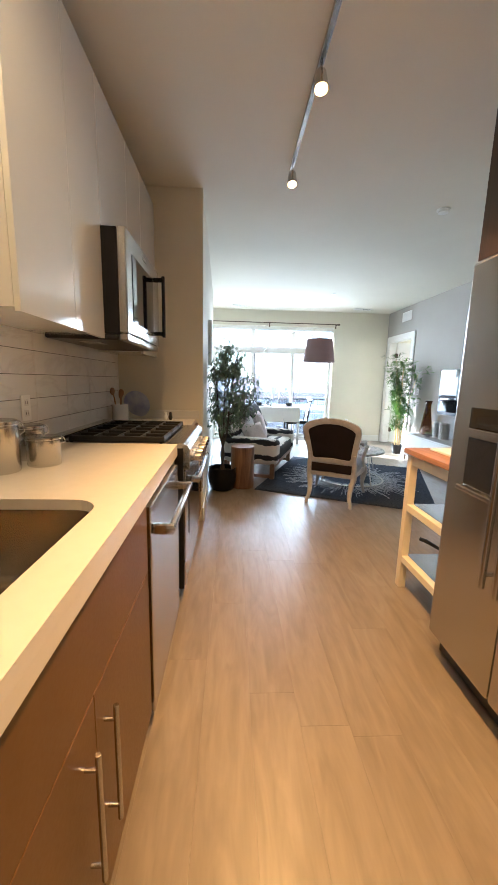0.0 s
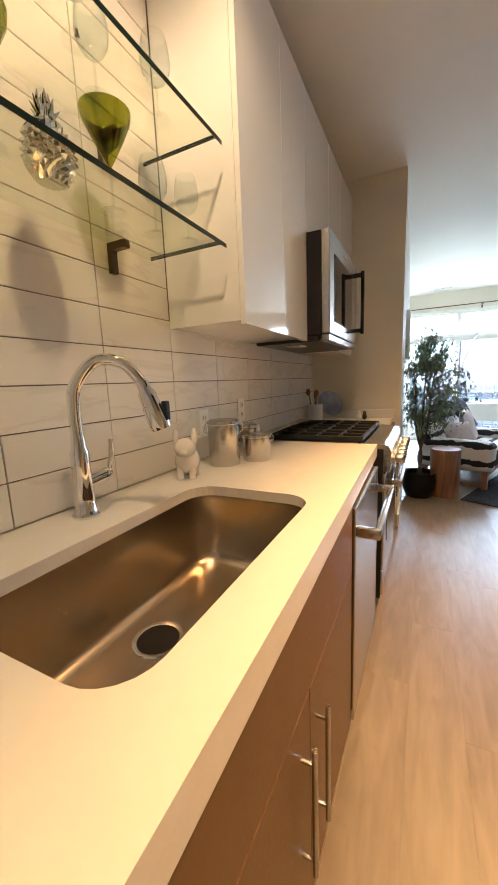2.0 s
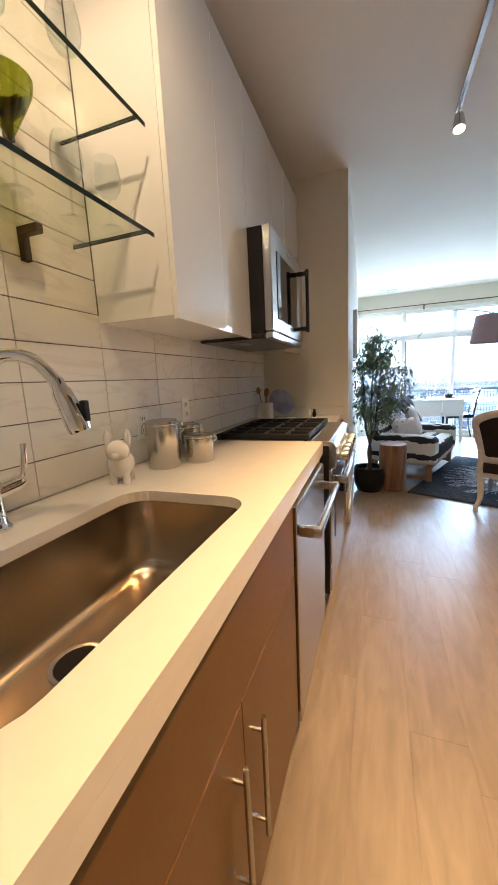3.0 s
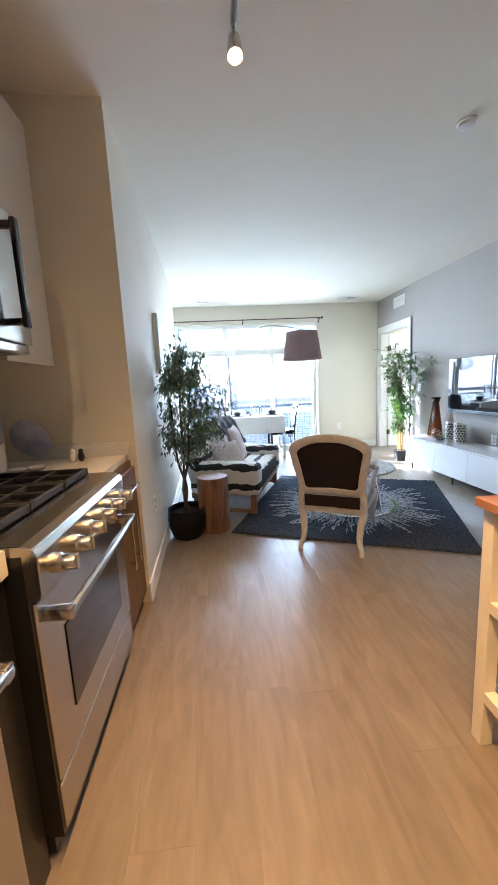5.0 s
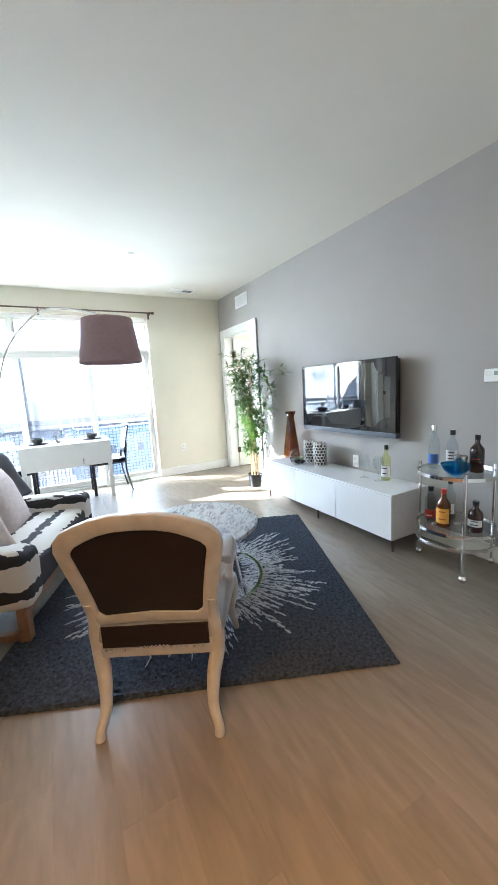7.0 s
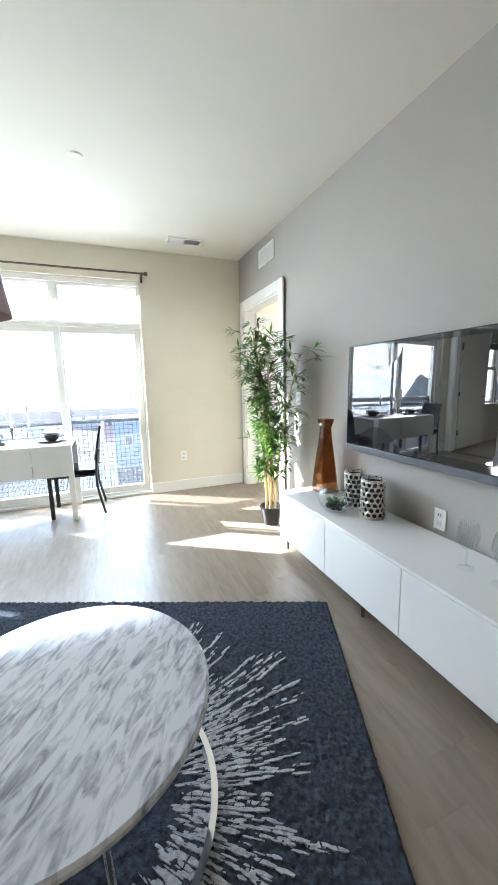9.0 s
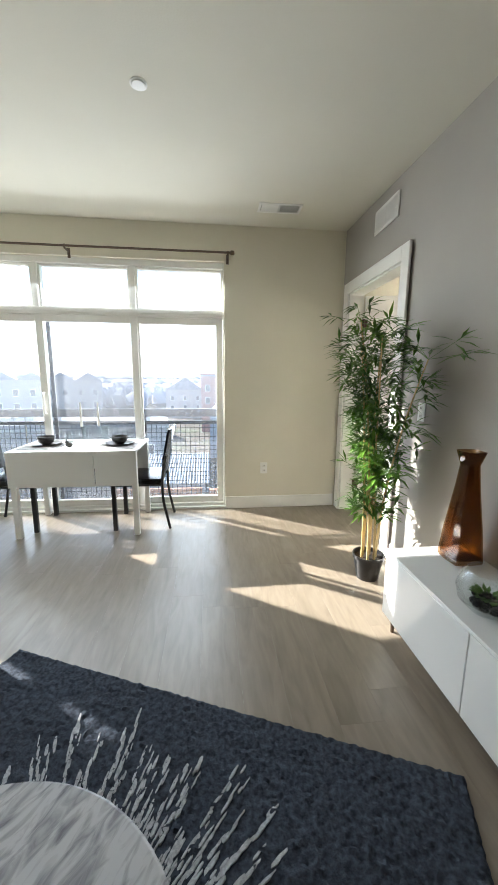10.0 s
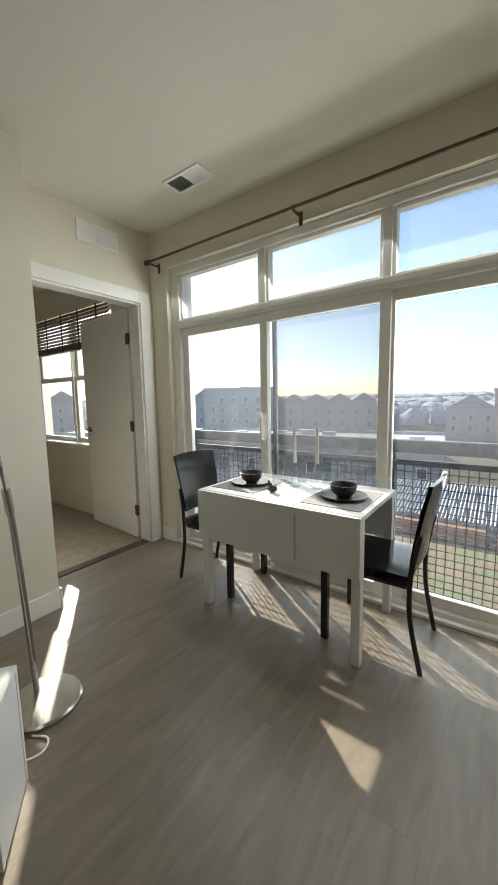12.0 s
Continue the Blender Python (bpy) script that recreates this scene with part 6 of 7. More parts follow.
def lantern(x, y, h, r):
    ob = thing("pierced_candle_holder", pose(x, y, CH), "silver metal cylinder candle holder with pierced scrollwork", "candle holder", "pierced candle holders")
    bm = bmesh.new()
    seg, rows = 12, 7
    for i in range(rows):
        for k in range(seg):
            a0 = 6.283 * (k + 0.5 * (i % 2)) / seg
            z0 = 0.012 + (h - 0.024) * (i + 0.5) / rows
            rr = min(r * 6.283 / seg, (h - 0.024) / rows) * 0.56
            pts = []
            for q in range(11):
                t = q / 10 * 6.283
                a = a0 + math.cos(t) * rr * 1.05 / r
                pts.append(Vector((r * math.cos(a), r * math.sin(a), z0 + math.sin(t) * rr)))
            tube(bm, pts, 0.0054, 5, cap=False)
    part("scrollwork", bm, M["silver_metal"], ob, smooth=True)
    for z in (0.0, h - 0.012):
        part("rim", turned([(r + 0.003, z), (r + 0.003, z + 0.012), (r - 0.003, z + 0.012), (r - 0.003, z), (r + 0.003, z)], 36, close=False), M["silver_metal"], ob)
    part("liner", turned([(0, 0.004), (r - 0.006, 0.004), (r - 0.006, h - 0.02)], 30, close=False), mat("dark_glass_liner", (0.05, 0.05, 0.05), 0.15, bump=0), ob)


lantern(3.40, 5.35, 0.235, 0.062)
lantern(3.385, 5.16, 0.235, 0.066)
terr = thing("glass_terrarium", pose(3.25, 5.34, CH), "small glass bowl terrarium with green moss and stones", "terrarium")
terr.scale = (1.38, 1.38, 1.3)
part("bowl", turned([(0.0, 0.002), (0.045, 0.002), (0.072, 0.03), (0.08, 0.065), (0.07, 0.105), (0.055, 0.122), (0.054, 0.121), (0.068, 0.104), (0.078, 0.065), (0.07, 0.032), (0.0, 0.006)], 32, close=False), M["thin_glass"], terr, smooth=True)
bm = bmesh.new()
rng = random.Random(3)
for k in range(14):
    a = rng.random() * 6.28
    r = rng.uniform(0, 0.045)
    ellipsoid(bm, (r * math.cos(a), r * math.sin(a), 0.02 + rng.uniform(0, 0.012)), (0.016, 0.014, 0.012), seg=8)
part("stones", bm, M["black"], terr, "dark pebbles")
bm = bmesh.new()
for k in range(60):
    a = rng.random() * 6.28
    leaf(bm, Vector((0.02 * math.cos(a), 0.02 * math.sin(a), 0.04)), Vector((math.cos(a), math.sin(a), rng.uniform(0.2, 1.5))), rng.uniform(0.02, 0.04), 0.01, 0.2)
part("plant", bm, M["bamboo_leaf"], terr, "small bright green plant")

# ---- bottles ----
M["glass_clear_bottle"] = pane_mat("clear_bottle_glass", (0.86, 0.90, 0.92))
M["label_white"] = mat("white_paper_label", (0.78, 0.77, 0.74), 0.6, bump=0.02)
M["label_blue"] = mat("blue_label", (0.10, 0.22, 0.60), 0.5, bump=0.02)
M["label_orange"] = mat("orange_label", (0.85, 0.42, 0.06), 0.5, bump=0.02)
M["label_red"] = mat("red_label", (0.55, 0.05, 0.03), 0.5, bump=0.02)
M["label_black"] = mat("black_label", (0.02, 0.02, 0.02), 0.5, bump=0.02)
M["wine"] = pane_mat("pale_wine_glass", (0.90, 0.90, 0.66))
M["whiskey"] = mat("amber_spirit", (0.16, 0.045, 0.012), 0.08, bump=0, coat=0.6)
M["dark_spirit"] = mat("dark_brown_spirit", (0.035, 0.010, 0.006), 0.08, bump=0, coat=0.6)
M["foil"] = mat("dark_foil", (0.05, 0.05, 0.03), 0.35, 0.5)
M["ink_red"] = mat("dark_red_print", (0.45, 0.07, 0.03), 0.5, bump=0)


def bottle(m, r, h, neck, glass, cap, label_mat, label, lz=(0.2, 0.5), bars=0, face=200, ink="label_black"):
    """A bottle with shoulder, neck, cap and a wrapped label; bars stand for print."""
    ob = thing("bottle", m, label, "bottle")
    part("glass", turned([(0, 0.004), (r * 0.9, 0.0), (r, 0.006), (r, h * 0.58), (r * 0.93, h * 0.64), (neck * 1.4, h * 0.74), (neck, h * 0.79), (neck, h * 0.93), (neck * 1.2, h * 0.935), (neck * 1.2, h * 0.955), (0, h * 0.955)], 28, close=False), M[glass], ob, smooth=True)
    part("cap", turned([(neck * 1.22, h * 0.87), (neck * 1.25, h * 0.99), (neck * 1.1, h), (0, h)], 20, close=False), M[cap], ob, smooth=True)
    bm = bmesh.new()
    n, span = 16, 130
    lo, hi = [], []
    for i in range(n + 1):
        a = radians(face - span / 2 + span * i / n)
        lo.append(bm.verts.new(((r + 0.0008) * math.cos(a), (r + 0.0008) * math.sin(a), h * lz[0])))
        hi.append(bm.verts.new(((r + 0.0008) * math.cos(a), (r + 0.0008) * math.sin(a), h * lz[1])))
    for i in range(n):
        bm.faces.new((lo[i], lo[i + 1], hi[i + 1], hi[i]))
    lab = part("label", bm, M[label_mat], ob, smooth=True)
    for b in range(bars):
        z0 = h * (lz[0] + (lz[1] - lz[0]) * (0.25 + 0.5 * b / max(1, bars - 1)))
        bm = bmesh.new()
        lo, hi = [], []
        for i in range(9):
            a = radians(face - 28 + 56 * i / 8)
            lo.append(bm.verts.new(((r + 0.0014) * math.cos(a), (r + 0.0014) * math.sin(a), z0)))
            hi.append(bm.verts.new(((r + 0.0014) * math.cos(a), (r + 0.0014) * math.sin(a), z0 + h * 0.03)))
        for i in range(8):
            bm.faces.new((lo[i], lo[i + 1], hi[i + 1], hi[i]))
        part("print", bm, M[ink], lab)
    return ob


bottle(pose(3.42, 4.36, CH), 0.038, 0.30, 0.0135, "wine", "foil", "label_white", "pale green white-wine bottle on the console", (0.12, 0.42), 2)
wine_glass(3.345, 4.375, CH, 1.05, "clear stemmed wine glass on the console", "console wine glasses")
wine_glass(3.34, 4.52, CH, 1.05, "clear stemmed wine glass on the console", "console wine glasses")

# ---- round bar cart ----
BX, BY = 3.345, 3.715
bar = thing("bar_cart", pose(BX, BY, 0), "round chrome bar cart with two glass tiers on castors", "bar cart")
for a in (222, 100, 328):
    c, s = 0.245 * math.cos(radians(a)), 0.245 * math.sin(radians(a))
    part("post", rod([(c, s, 0.045), (c, s, 0.705)], 0.0095, 12), M["chrome"], bar, smooth=True)
    bm = bmesh.new()
    ellipsoid(bm, (c, s, 0.024), (0.024, 0.024, 0.024))
    part("castor", bm, M["chrome"], bar, smooth=True)
for z in (0.665, 0.295, 0.21):
    part("hoop", turned([(0.245, z - 0.011), (0.245, z + 0.011), (0.238, z + 0.011), (0.238, z - 0.011), (0.245, z - 0.011)], 56, close=False), M["chrome"], bar)
    if z > 0.25:
        part("tier", turned([(0, z - 0.003), (0.237, z - 0.003), (0.237, z + 0.003), (0, z + 0.003)], 48, close=False), M["thin_glass"], bar, "clear glass tier")
T1, T2 = 0.6685, 0.2985
bottle(pose(BX - 0.03, BY + 0.15, T1), 0.036, 0.30, 0.014, "glass_clear_bottle", "chrome", "label_blue", "clear vodka bottle with a blue label", (0.12, 0.34), 0)
bottle(pose(BX + 0.02, BY + 0.05, T1), 0.036, 0.27, 0.014, "glass_clear_bottle", "black", "label_white", "clear spirit bottle with a white label and black cap", (0.2, 0.5), 3)
bottle(pose(BX + 0.06, BY - 0.09, T1), 0.042, 0.245, 0.014, "dark_spirit", "black", "label_black", "dark rum bottle with a black diagonal label", (0.3, 0.52), 1, ink="label_red")
ob = thing("glass_bowl", pose(BX - 0.10, BY - 0.05, T1), "turquoise blue glass bowl on the bar cart", "bowl")
part("body", turned([(0, 0.002), (0.035, 0.002), (0.07, 0.03), (0.09, 0.07), (0.088, 0.07), (0.067, 0.032), (0, 0.006)], 36, close=False), M["blue_glass"], ob, smooth=True)
ob = thing("cocktail_shaker", pose(BX - 0.02, BY - 0.03, T1), "short brushed steel cocktail cup", "shaker")
part("cup", turned([(0, 0.0), (0.035, 0), (0.042, 0.11), (0.04, 0.11), (0.033, 0.004), (0, 0.004)], 28, close=False), M["steel"], ob, smooth=True)
bottle(pose(BX - 0.05, BY + 0.15, T2), 0.038, 0.24, 0.014, "glass_clear_bottle", "black", "label_red", "clear bottle with a red lower label", (0.08, 0.32), 1, ink="label_white")
bottle(pose(BX - 0.09, BY + 0.03, T2), 0.042, 0.255, 0.015, "whiskey", "label_red", "label_orange", "cinnamon whisky bottle with a bright orange label and red cap", (0.1, 0.5), 2, ink="ink_red")
bottle(pose(BX + 0.06, BY + 0.08, T2), 0.034, 0.29, 0.013, "glass_clear_bottle", "black", "label_white", "tall clear bottle at the back of the lower tier", (0.15, 0.4), 1)
bottle(pose(BX - 0.02, BY - 0.14, T2), 0.043, 0.20, 0.016, "dark_spirit", "label_black", "label_white", "squat dark tequila bottle with a cream label", (0.2, 0.42), 2)
ob = thing("shot_glass", pose(BX - 0.10, BY - 0.13, T2), "small clear tumbler on the lower tier", "glass")
part("cup", turned([(0, 0.001), (0.026, 0.001), (0.032, 0.07), (0.03, 0.07), (0.024, 0.008), (0, 0.008)], 24, close=False), M["thin_glass"], ob, smooth=True)

# ---- picture on the west wall ----
pic = thing("framed_picture", pose(west(4.65), 4.65, 1.67, 0, 0, 1.8), "blue and white abstract canvas on the wall", "picture")
part("canvas", BM((0.001, 0.04, -0.36, 0.36, -0.26, 0.24)), M["trim"], pic, bevel=0.002)
part("painting", BM((0.0402, 0.0415, -0.355, 0.355, -0.255, 0.235)), mat("blue_abstract_paint", (0.55, 0.65, 0.72), 0.6, vary=0.3, scale=(4, 4, 9), bump=0.2, second=(0.16, 0.34, 0.48)), pic, "pale blue brushed paint")

# ---- dining table and chairs ----
tab = thing("drop_leaf_table", pose(0.61, 7.14, 0), "white drop-leaf dining table with both leaves down", "dining table")
part("top", BM((0, 1.0, 0.016, 0.595, 0.716, 0.74)), M["white_lam"], tab, bevel=0.002)
part("leaf", BM((0.0, 0.662, -0.006, 0.0145, 0.445, 0.737), (0.672, 1.0, -0.006, 0.0145, 0.445, 0.737), (0.662, 0.672, -0.006, 0.0145, 0.445, 0.46), (0.662, 0.672, -0.006, 0.0145, 0.70, 0.737)), M["white_lam"], tab, "hanging front leaf with a slot")
part("leaf", BM((0.0, 1.0, 0.597, 0.615, 0.445, 0.737)), M["white_lam"], tab, "hanging rear leaf", bevel=0.002)
for x in (0.002, 0.953):
    for y in (0.018, 0.545):
        part("leg", BM((x, x + 0.045, y, y + 0.045, 0, 0.7155)), M["white_lam"], tab, bevel=0.002)
for y in (0.03, 0.56):
    part("apron", BM((0.05, 0.95, y, y + 0.018, 0.63, 0.715)), M["white_lam"], tab)


def dining_chair(m, label):
    """Faces +x; back at x = 0."""
    ob = thing("dining_chair", m, label, "chair", "chairs at the dining table")
    bm = bmesh.new()
    rounded_box(bm, 0.01, 0.44, -0.205, 0.205, 0.41, 0.465, 0.006, 7)
    part("seat", bm, M["black_seat"], ob, "black padded vinyl seat", smooth=True)
    bm = bmesh.new()
    rows = []
    for i in range(11):
        z = 0.50 + 0.39 * i / 10
        rows.append([(z, -0.2 + 0.4 * k / 10) for k in range(11)])
    for sgn in (0, 1):
        g = [[bm.verts.new((0.0 - 0.075 * ((z - 0.44) / 0.45) ** 1.5 - 0.022 * (1 - (y / 0.2) ** 2) + (0.018 if sgn else 0), y * (0.88 + 0.12 * (z - 0.5) / 0.39), z + (0.012 * (1 - (y / 0.2) ** 2) if z > 0.88 else 0))) for z, y in r] for r in rows]
        for a, b in zip(g, g[1:]):
            for k in range(10):
                bm.faces.new((a[k], a[k + 1], b[k + 1], b[k]))
        if sgn == 0:
            g0 = g
    rim0 = g0[0] + [r[-1] for r in g0[1:]] + g0[-1][-2::-1] + [r[0] for r in g0[-2:0:-1]]
    rim1 = g[0] + [r[-1] for r in g[1:]] + g[-1][-2::-1] + [r[0] for r in g[-2:0:-1]]
    for i in range(len(rim0)):
        bm.faces.new((rim0[i], rim0[(i + 1) % len(rim0)], rim1[(i + 1) % len(rim0)], rim1[i]))
    part("backrest", bm, M["black_seat"], ob, "curved black vinyl backrest", smooth=True)
    for y in (-0.195, 0.195):
        part("leg", BM((0.40, 0.436, y - 0.018, y + 0.018, 0, 0.415)), M["black"], ob, bevel=0.003)
        bm = rod(smooth_path([(-0.05, y, 0), (0.0, y, 0.25), (0.005, y, 0.44), (-0.012, y * 0.96, 0.56), (-0.03, y * 0.95, 0.66)], 4), 0.012, 8)
        part("leg", bm, M["black"], ob, smooth=True)
    part("seat_frame", BM((0.02, 0.42, -0.185, 0.185, 0.39, 0.412)), M["black"], ob)
    return ob


dining_chair(pose(0.30, 7.49, 0), "black vinyl dining chair with curved back by the window")
dining_chair(pose(1.80, 7.47, 0, 0, 0, 180), "black vinyl dining chair with its back to the wall")

# ---- table setting ----
M["slate_plate"] = mat("dark_stoneware", (0.06, 0.055, 0.055), 0.3, vary=0.2, bump=0.05)
M["bowl_out"] = mat("dark_glazed_bowl", (0.05, 0.05, 0.048), 0.28, vary=0.3, scale=(20, 20, 60), bump=0.08)
M["mat_grey"] = mat("grey_woven_placemat", (0.30, 0.29, 0.28), 0.9, vary=0.15, scale=(150, 150, 10), bump=0.5)
for x, y in ((0.80, 7.43), (1.42, 7.42)):
    solid("placemat", BM((x - 0.16, x + 0.16, y - 0.2, y + 0.2, 0.7402, 0.743)), M["mat_grey"], "grey woven placemat on the dining table", "placemat", group="placemats")
    ob = thing("dinner_plate", pose(x, y, 0.743), "dark stoneware dinner plate on a placemat", "plate", "plates on the table")
    part("dish", turned([(0, 0.001), (0.075, 0.001), (0.125, 0.014), (0.125, 0.017), (0.075, 0.005), (0, 0.005)], 40, close=False), M["slate_plate"], ob, smooth=True)
    ob = thing("cereal_bowl", pose(x, y, 0.7485), "dark glazed stoneware bowl on a plate", "bowl", "bowls on the table")
    part("dish", turned([(0, 0.0), (0.035, 0.0), (0.062, 0.025), (0.074, 0.066), (0.071, 0.067), (0.058, 0.028), (0, 0.006)], 36, close=False), M["bowl_out"], ob, smooth=True)
for x, y, h in ((1.00, 7.56, 0.10), (1.06, 7.63, 0.14), (1.24, 7.62, 0.15), (0.98, 7.46, 0.09)):
    ob = thing("tumbler", pose(x, y, 0.7405), "clear glass tumbler on the dining table", "glass", "tumblers on the table")
    part("cup", turned([(0, 0.001), (0.029, 0.001), (0.034, h), (0.0325, h), (0.027, 0.008), (0, 0.008)], 24, close=False), M["thin_glass"], ob, smooth=True)
for x, y in ((1.08, 7.50), (1.22, 7.52)):
    ob = thing("taper_candlestick", pose(x, y, 0.7405), "white taper candle in a clear glass holder", "candle", "candles on the table")
    part("holder", turned([(0, 0), (0.035, 0), (0.036, 0.004), (0.008, 0.012), (0.006, 0.10), (0.014, 0.12), (0.012, 0.15), (0, 0.15)], 24, close=False), M["thin_glass"], ob, smooth=True)
    part("candle", turned([(0.010, 0.15), (0.011, 0.16), (0.007, 0.36), (0.001, 0.366)], 14), M["ceramic"], ob, "white taper candle", smooth=True)
bm = bmesh.new()
ellipsoid(bm, (0, 0, 0.02), (0.03, 0.022, 0.02))
ellipsoid(bm, (0.015, 0, 0.042), (0.016, 0.014, 0.014))
ellipsoid(bm, (0.02, 0, 0.06), (0.006, 0.006, 0.01))
solid("small_ornament", bm, M["bowl_out"], "small dark glazed table ornament", "ornament", pose(1.03, 7.32, 0.7405, 0, 0, 200), smooth=True)
# ---- outside: ground, roofs, houses, trees ----
GZ = -11.0
M["earth"] = mat("winter_ground", (0.062, 0.042, 0.03), 0.95, vary=0.25, scale=(0.15, 0.15, 0.15), bump=0.3, fine=3, second=(0.04, 0.055, 0.022))
M["bank"] = mat("soil_and_grass", (0.22, 0.13, 0.085), 0.95, vary=0.25, scale=(0.55, 0.9, 0.5), detail=6, bump=0.5, fine=8, second=(0.12, 0.17, 0.06))
M["brick_orange"] = mat("orange_brick", (0.42, 0.19, 0.11), 0.85, vary=0.2, scale=(2, 2, 8), bump=0.3, fine=10)
M["asphalt"] = mat("asphalt", (0.06, 0.06, 0.062), 0.9, vary=0.2, scale=(0.5, 0.5, 0.5), bump=0.3, fine=20)
M["roof_white"] = mat("pale_membrane_roof", (0.5, 0.5, 0.5), 0.6, vary=0.12, scale=(0.3, 0.3, 0.3), bump=0.1, fine=4)
M["roof_dark"] = mat("grey_shingle_roof", (0.28, 0.29, 0.32), 0.85, vary=0.2, scale=(1, 1, 1), bump=0.3, fine=8)
M["siding_tan"] = mat("tan_siding", (0.34, 0.33, 0.33), 0.8, vary=0.1, scale=(0.4, 0.4, 3), bump=0.2, fine=6)
M["siding_grey"] = mat("blue_grey_siding", (0.28, 0.31, 0.36), 0.8, vary=0.1, scale=(0.4, 0.4, 3), bump=0.2, fine=6)
M["brick_far"] = mat("red_brick", (0.36, 0.19, 0.17), 0.85, vary=0.15, scale=(1, 1, 4), bump=0.3, fine=10)
M["metal_roof"] = mat("galvanised_corrugated", (0.32, 0.34, 0.37), 0.4, 0.7, vary=0.15, scale=(0.6, 0.6, 0.6), bump=0.1, fine=6)
M["win_dark"] = mat("dark_window_glass", (0.06, 0.07, 0.09), 0.2, vary=0.1, bump=0)
M["bare_wood"] = mat("bare_branches", (0.11, 0.09, 0.08), 0.9, vary=0.2, scale=(4, 4, 4), bump=0.3)
# distance haze is painted into this pale blue-grey woods colour
M["far_trees"] = mat("haze_tinted_woods", (0.25, 0.265, 0.31), 0.95, vary=0.08, scale=(0.05, 0.05, 0.1), bump=0)
solid("ground", BM((-2500, 2500, -600, 4000, GZ - 1, GZ)), M["earth"], "brown and green winter ground far below the balcony", "ground", kind="structure")
solid("road", BM((-200, 200, 41.8, 43.5, GZ, GZ + 0.05)), M["asphalt"], "narrow grey asphalt street between the low roofs", "road", kind="structure")


def building(name, x, y, w, d, top, turn, wall_m, roof_m, rows, cols, label, gables=0, units=0):
    """A block with windows on its near face; flat roof with parapet, or a row of gables."""
    ob = thing(name, pose(x, y, GZ, 0, 0, turn), label, "building")
    h = top - GZ
    part("wall", BM((-w / 2, w / 2, 0, d, 0, h)), M[wall_m], ob)
    if gables:
        g = w / gables
        for i in range(gables):
            bm = bmesh.new()
            x0 = -w / 2 + i * g
            v = [bm.verts.new(p) for p in ((x0, -0.3, h), (x0 + g, -0.3, h), (x0 + g / 2, -0.3, h + g * 0.32), (x0, d, h), (x0 + g, d, h), (x0 + g / 2, d, h + g * 0.32))]
            for f in ((0, 1, 2), (3, 5, 4), (0, 2, 5, 3), (1, 4, 5, 2), (0, 3, 4, 1)):
                bm.faces.new([v[k] for k in f])
            part("roof", bm, M[roof_m], ob)
    else:
        part("roof", BM((-w / 2 - 0.2, w / 2 + 0.2, -0.2, d + 0.2, h, h + 0.25)), M[roof_m], ob)
        part("parapet", BM((-w / 2 - 0.2, w / 2 + 0.2, -0.2, 0.1, h + 0.25, h + 0.7), (-w / 2 - 0.2, w / 2 + 0.2, d - 0.1, d + 0.2, h + 0.25, h + 0.7)), M[wall_m], ob)
    rr = random.Random(int(abs(x) * 7 + y))
    for i in range(units):
        ux, uy, s = rr.uniform(-w / 2 + 2, w / 2 - 2), rr.uniform(2, d - 2), rr.uniform(0.6, 1.3)
        part("roof_unit", BM((ux - s, ux + s, uy - s * 0.7, uy + s * 0.7, h + 0.25, h + 0.25 + s)), M["roof_white"], ob, bevel=0.05, segs=1)
    for r in range(rows):
        for c in range(cols):
            wx, wz = -w / 2 + w * (c + 0.5) / cols, h - 1.0 - 2.9 * (r + 0.6)
            wi = part("window", BM((wx - 0.55, wx + 0.55, -0.08, 0.05, wz - 0.75, wz + 0.75)), M["trim"], ob)
            part("pane", BM((wx - 0.47, wx + 0.47, -0.1, -0.075, wz - 0.67, wz + 0.67)), M["win_dark"], wi)
    return ob


building("apartment_building", -74, 68, 34, 14, 1.8, 44, "siding_grey", "roof_dark", 3, 10, "pale grey apartment block with gabled roofs", gables=4)
building("apartment_building", -36, 86, 28, 14, 0.9, 24, "siding_tan", "roof_dark", 3, 9, "tan apartment block with a row of gabled roofs", gables=5)
building("apartment_building", -110, 50, 30, 14, 2.0, 58, "siding_tan", "roof_dark", 3, 8, "tan apartment block with gabled roofs", gables=3)
building("apartment_building", -58, 84, 20, 14, 4.2, 34, "siding_grey", "roof_dark", 3, 6, "tall grey apartment block with a flat roof", units=2)
building("warehouse", -20, 46, 34, 16, -4.6, 8, "siding_tan", "roof_white", 1, 8, "low warehouse with a pale flat roof", units=6)
building("warehouse", 22, 58, 40, 22, -4.0, -4, "siding_grey", "roof_white", 1, 10, "low commercial building with a white flat roof", units=7)
building("warehouse", -56, 44, 26, 14, -4.8, 30, "siding_grey", "roof_white", 1, 6, "low commercial building with pale roof units", units=5)
building("brick_building", 9, 88, 18, 12, 2.0, -2, "brick_far", "roof_dark", 3, 6, "red brick commercial building")
building("brick_building", 60, 96, 26, 12, 1.5, -22, "brick_far", "roof_white", 2, 8, "long red brick building with pale parapet", units=2)
building("house", -6, 120, 12, 9, -2.0, 4, "siding_tan", "roof_dark", 2, 3, "tan house with a gabled roof", gables=1)

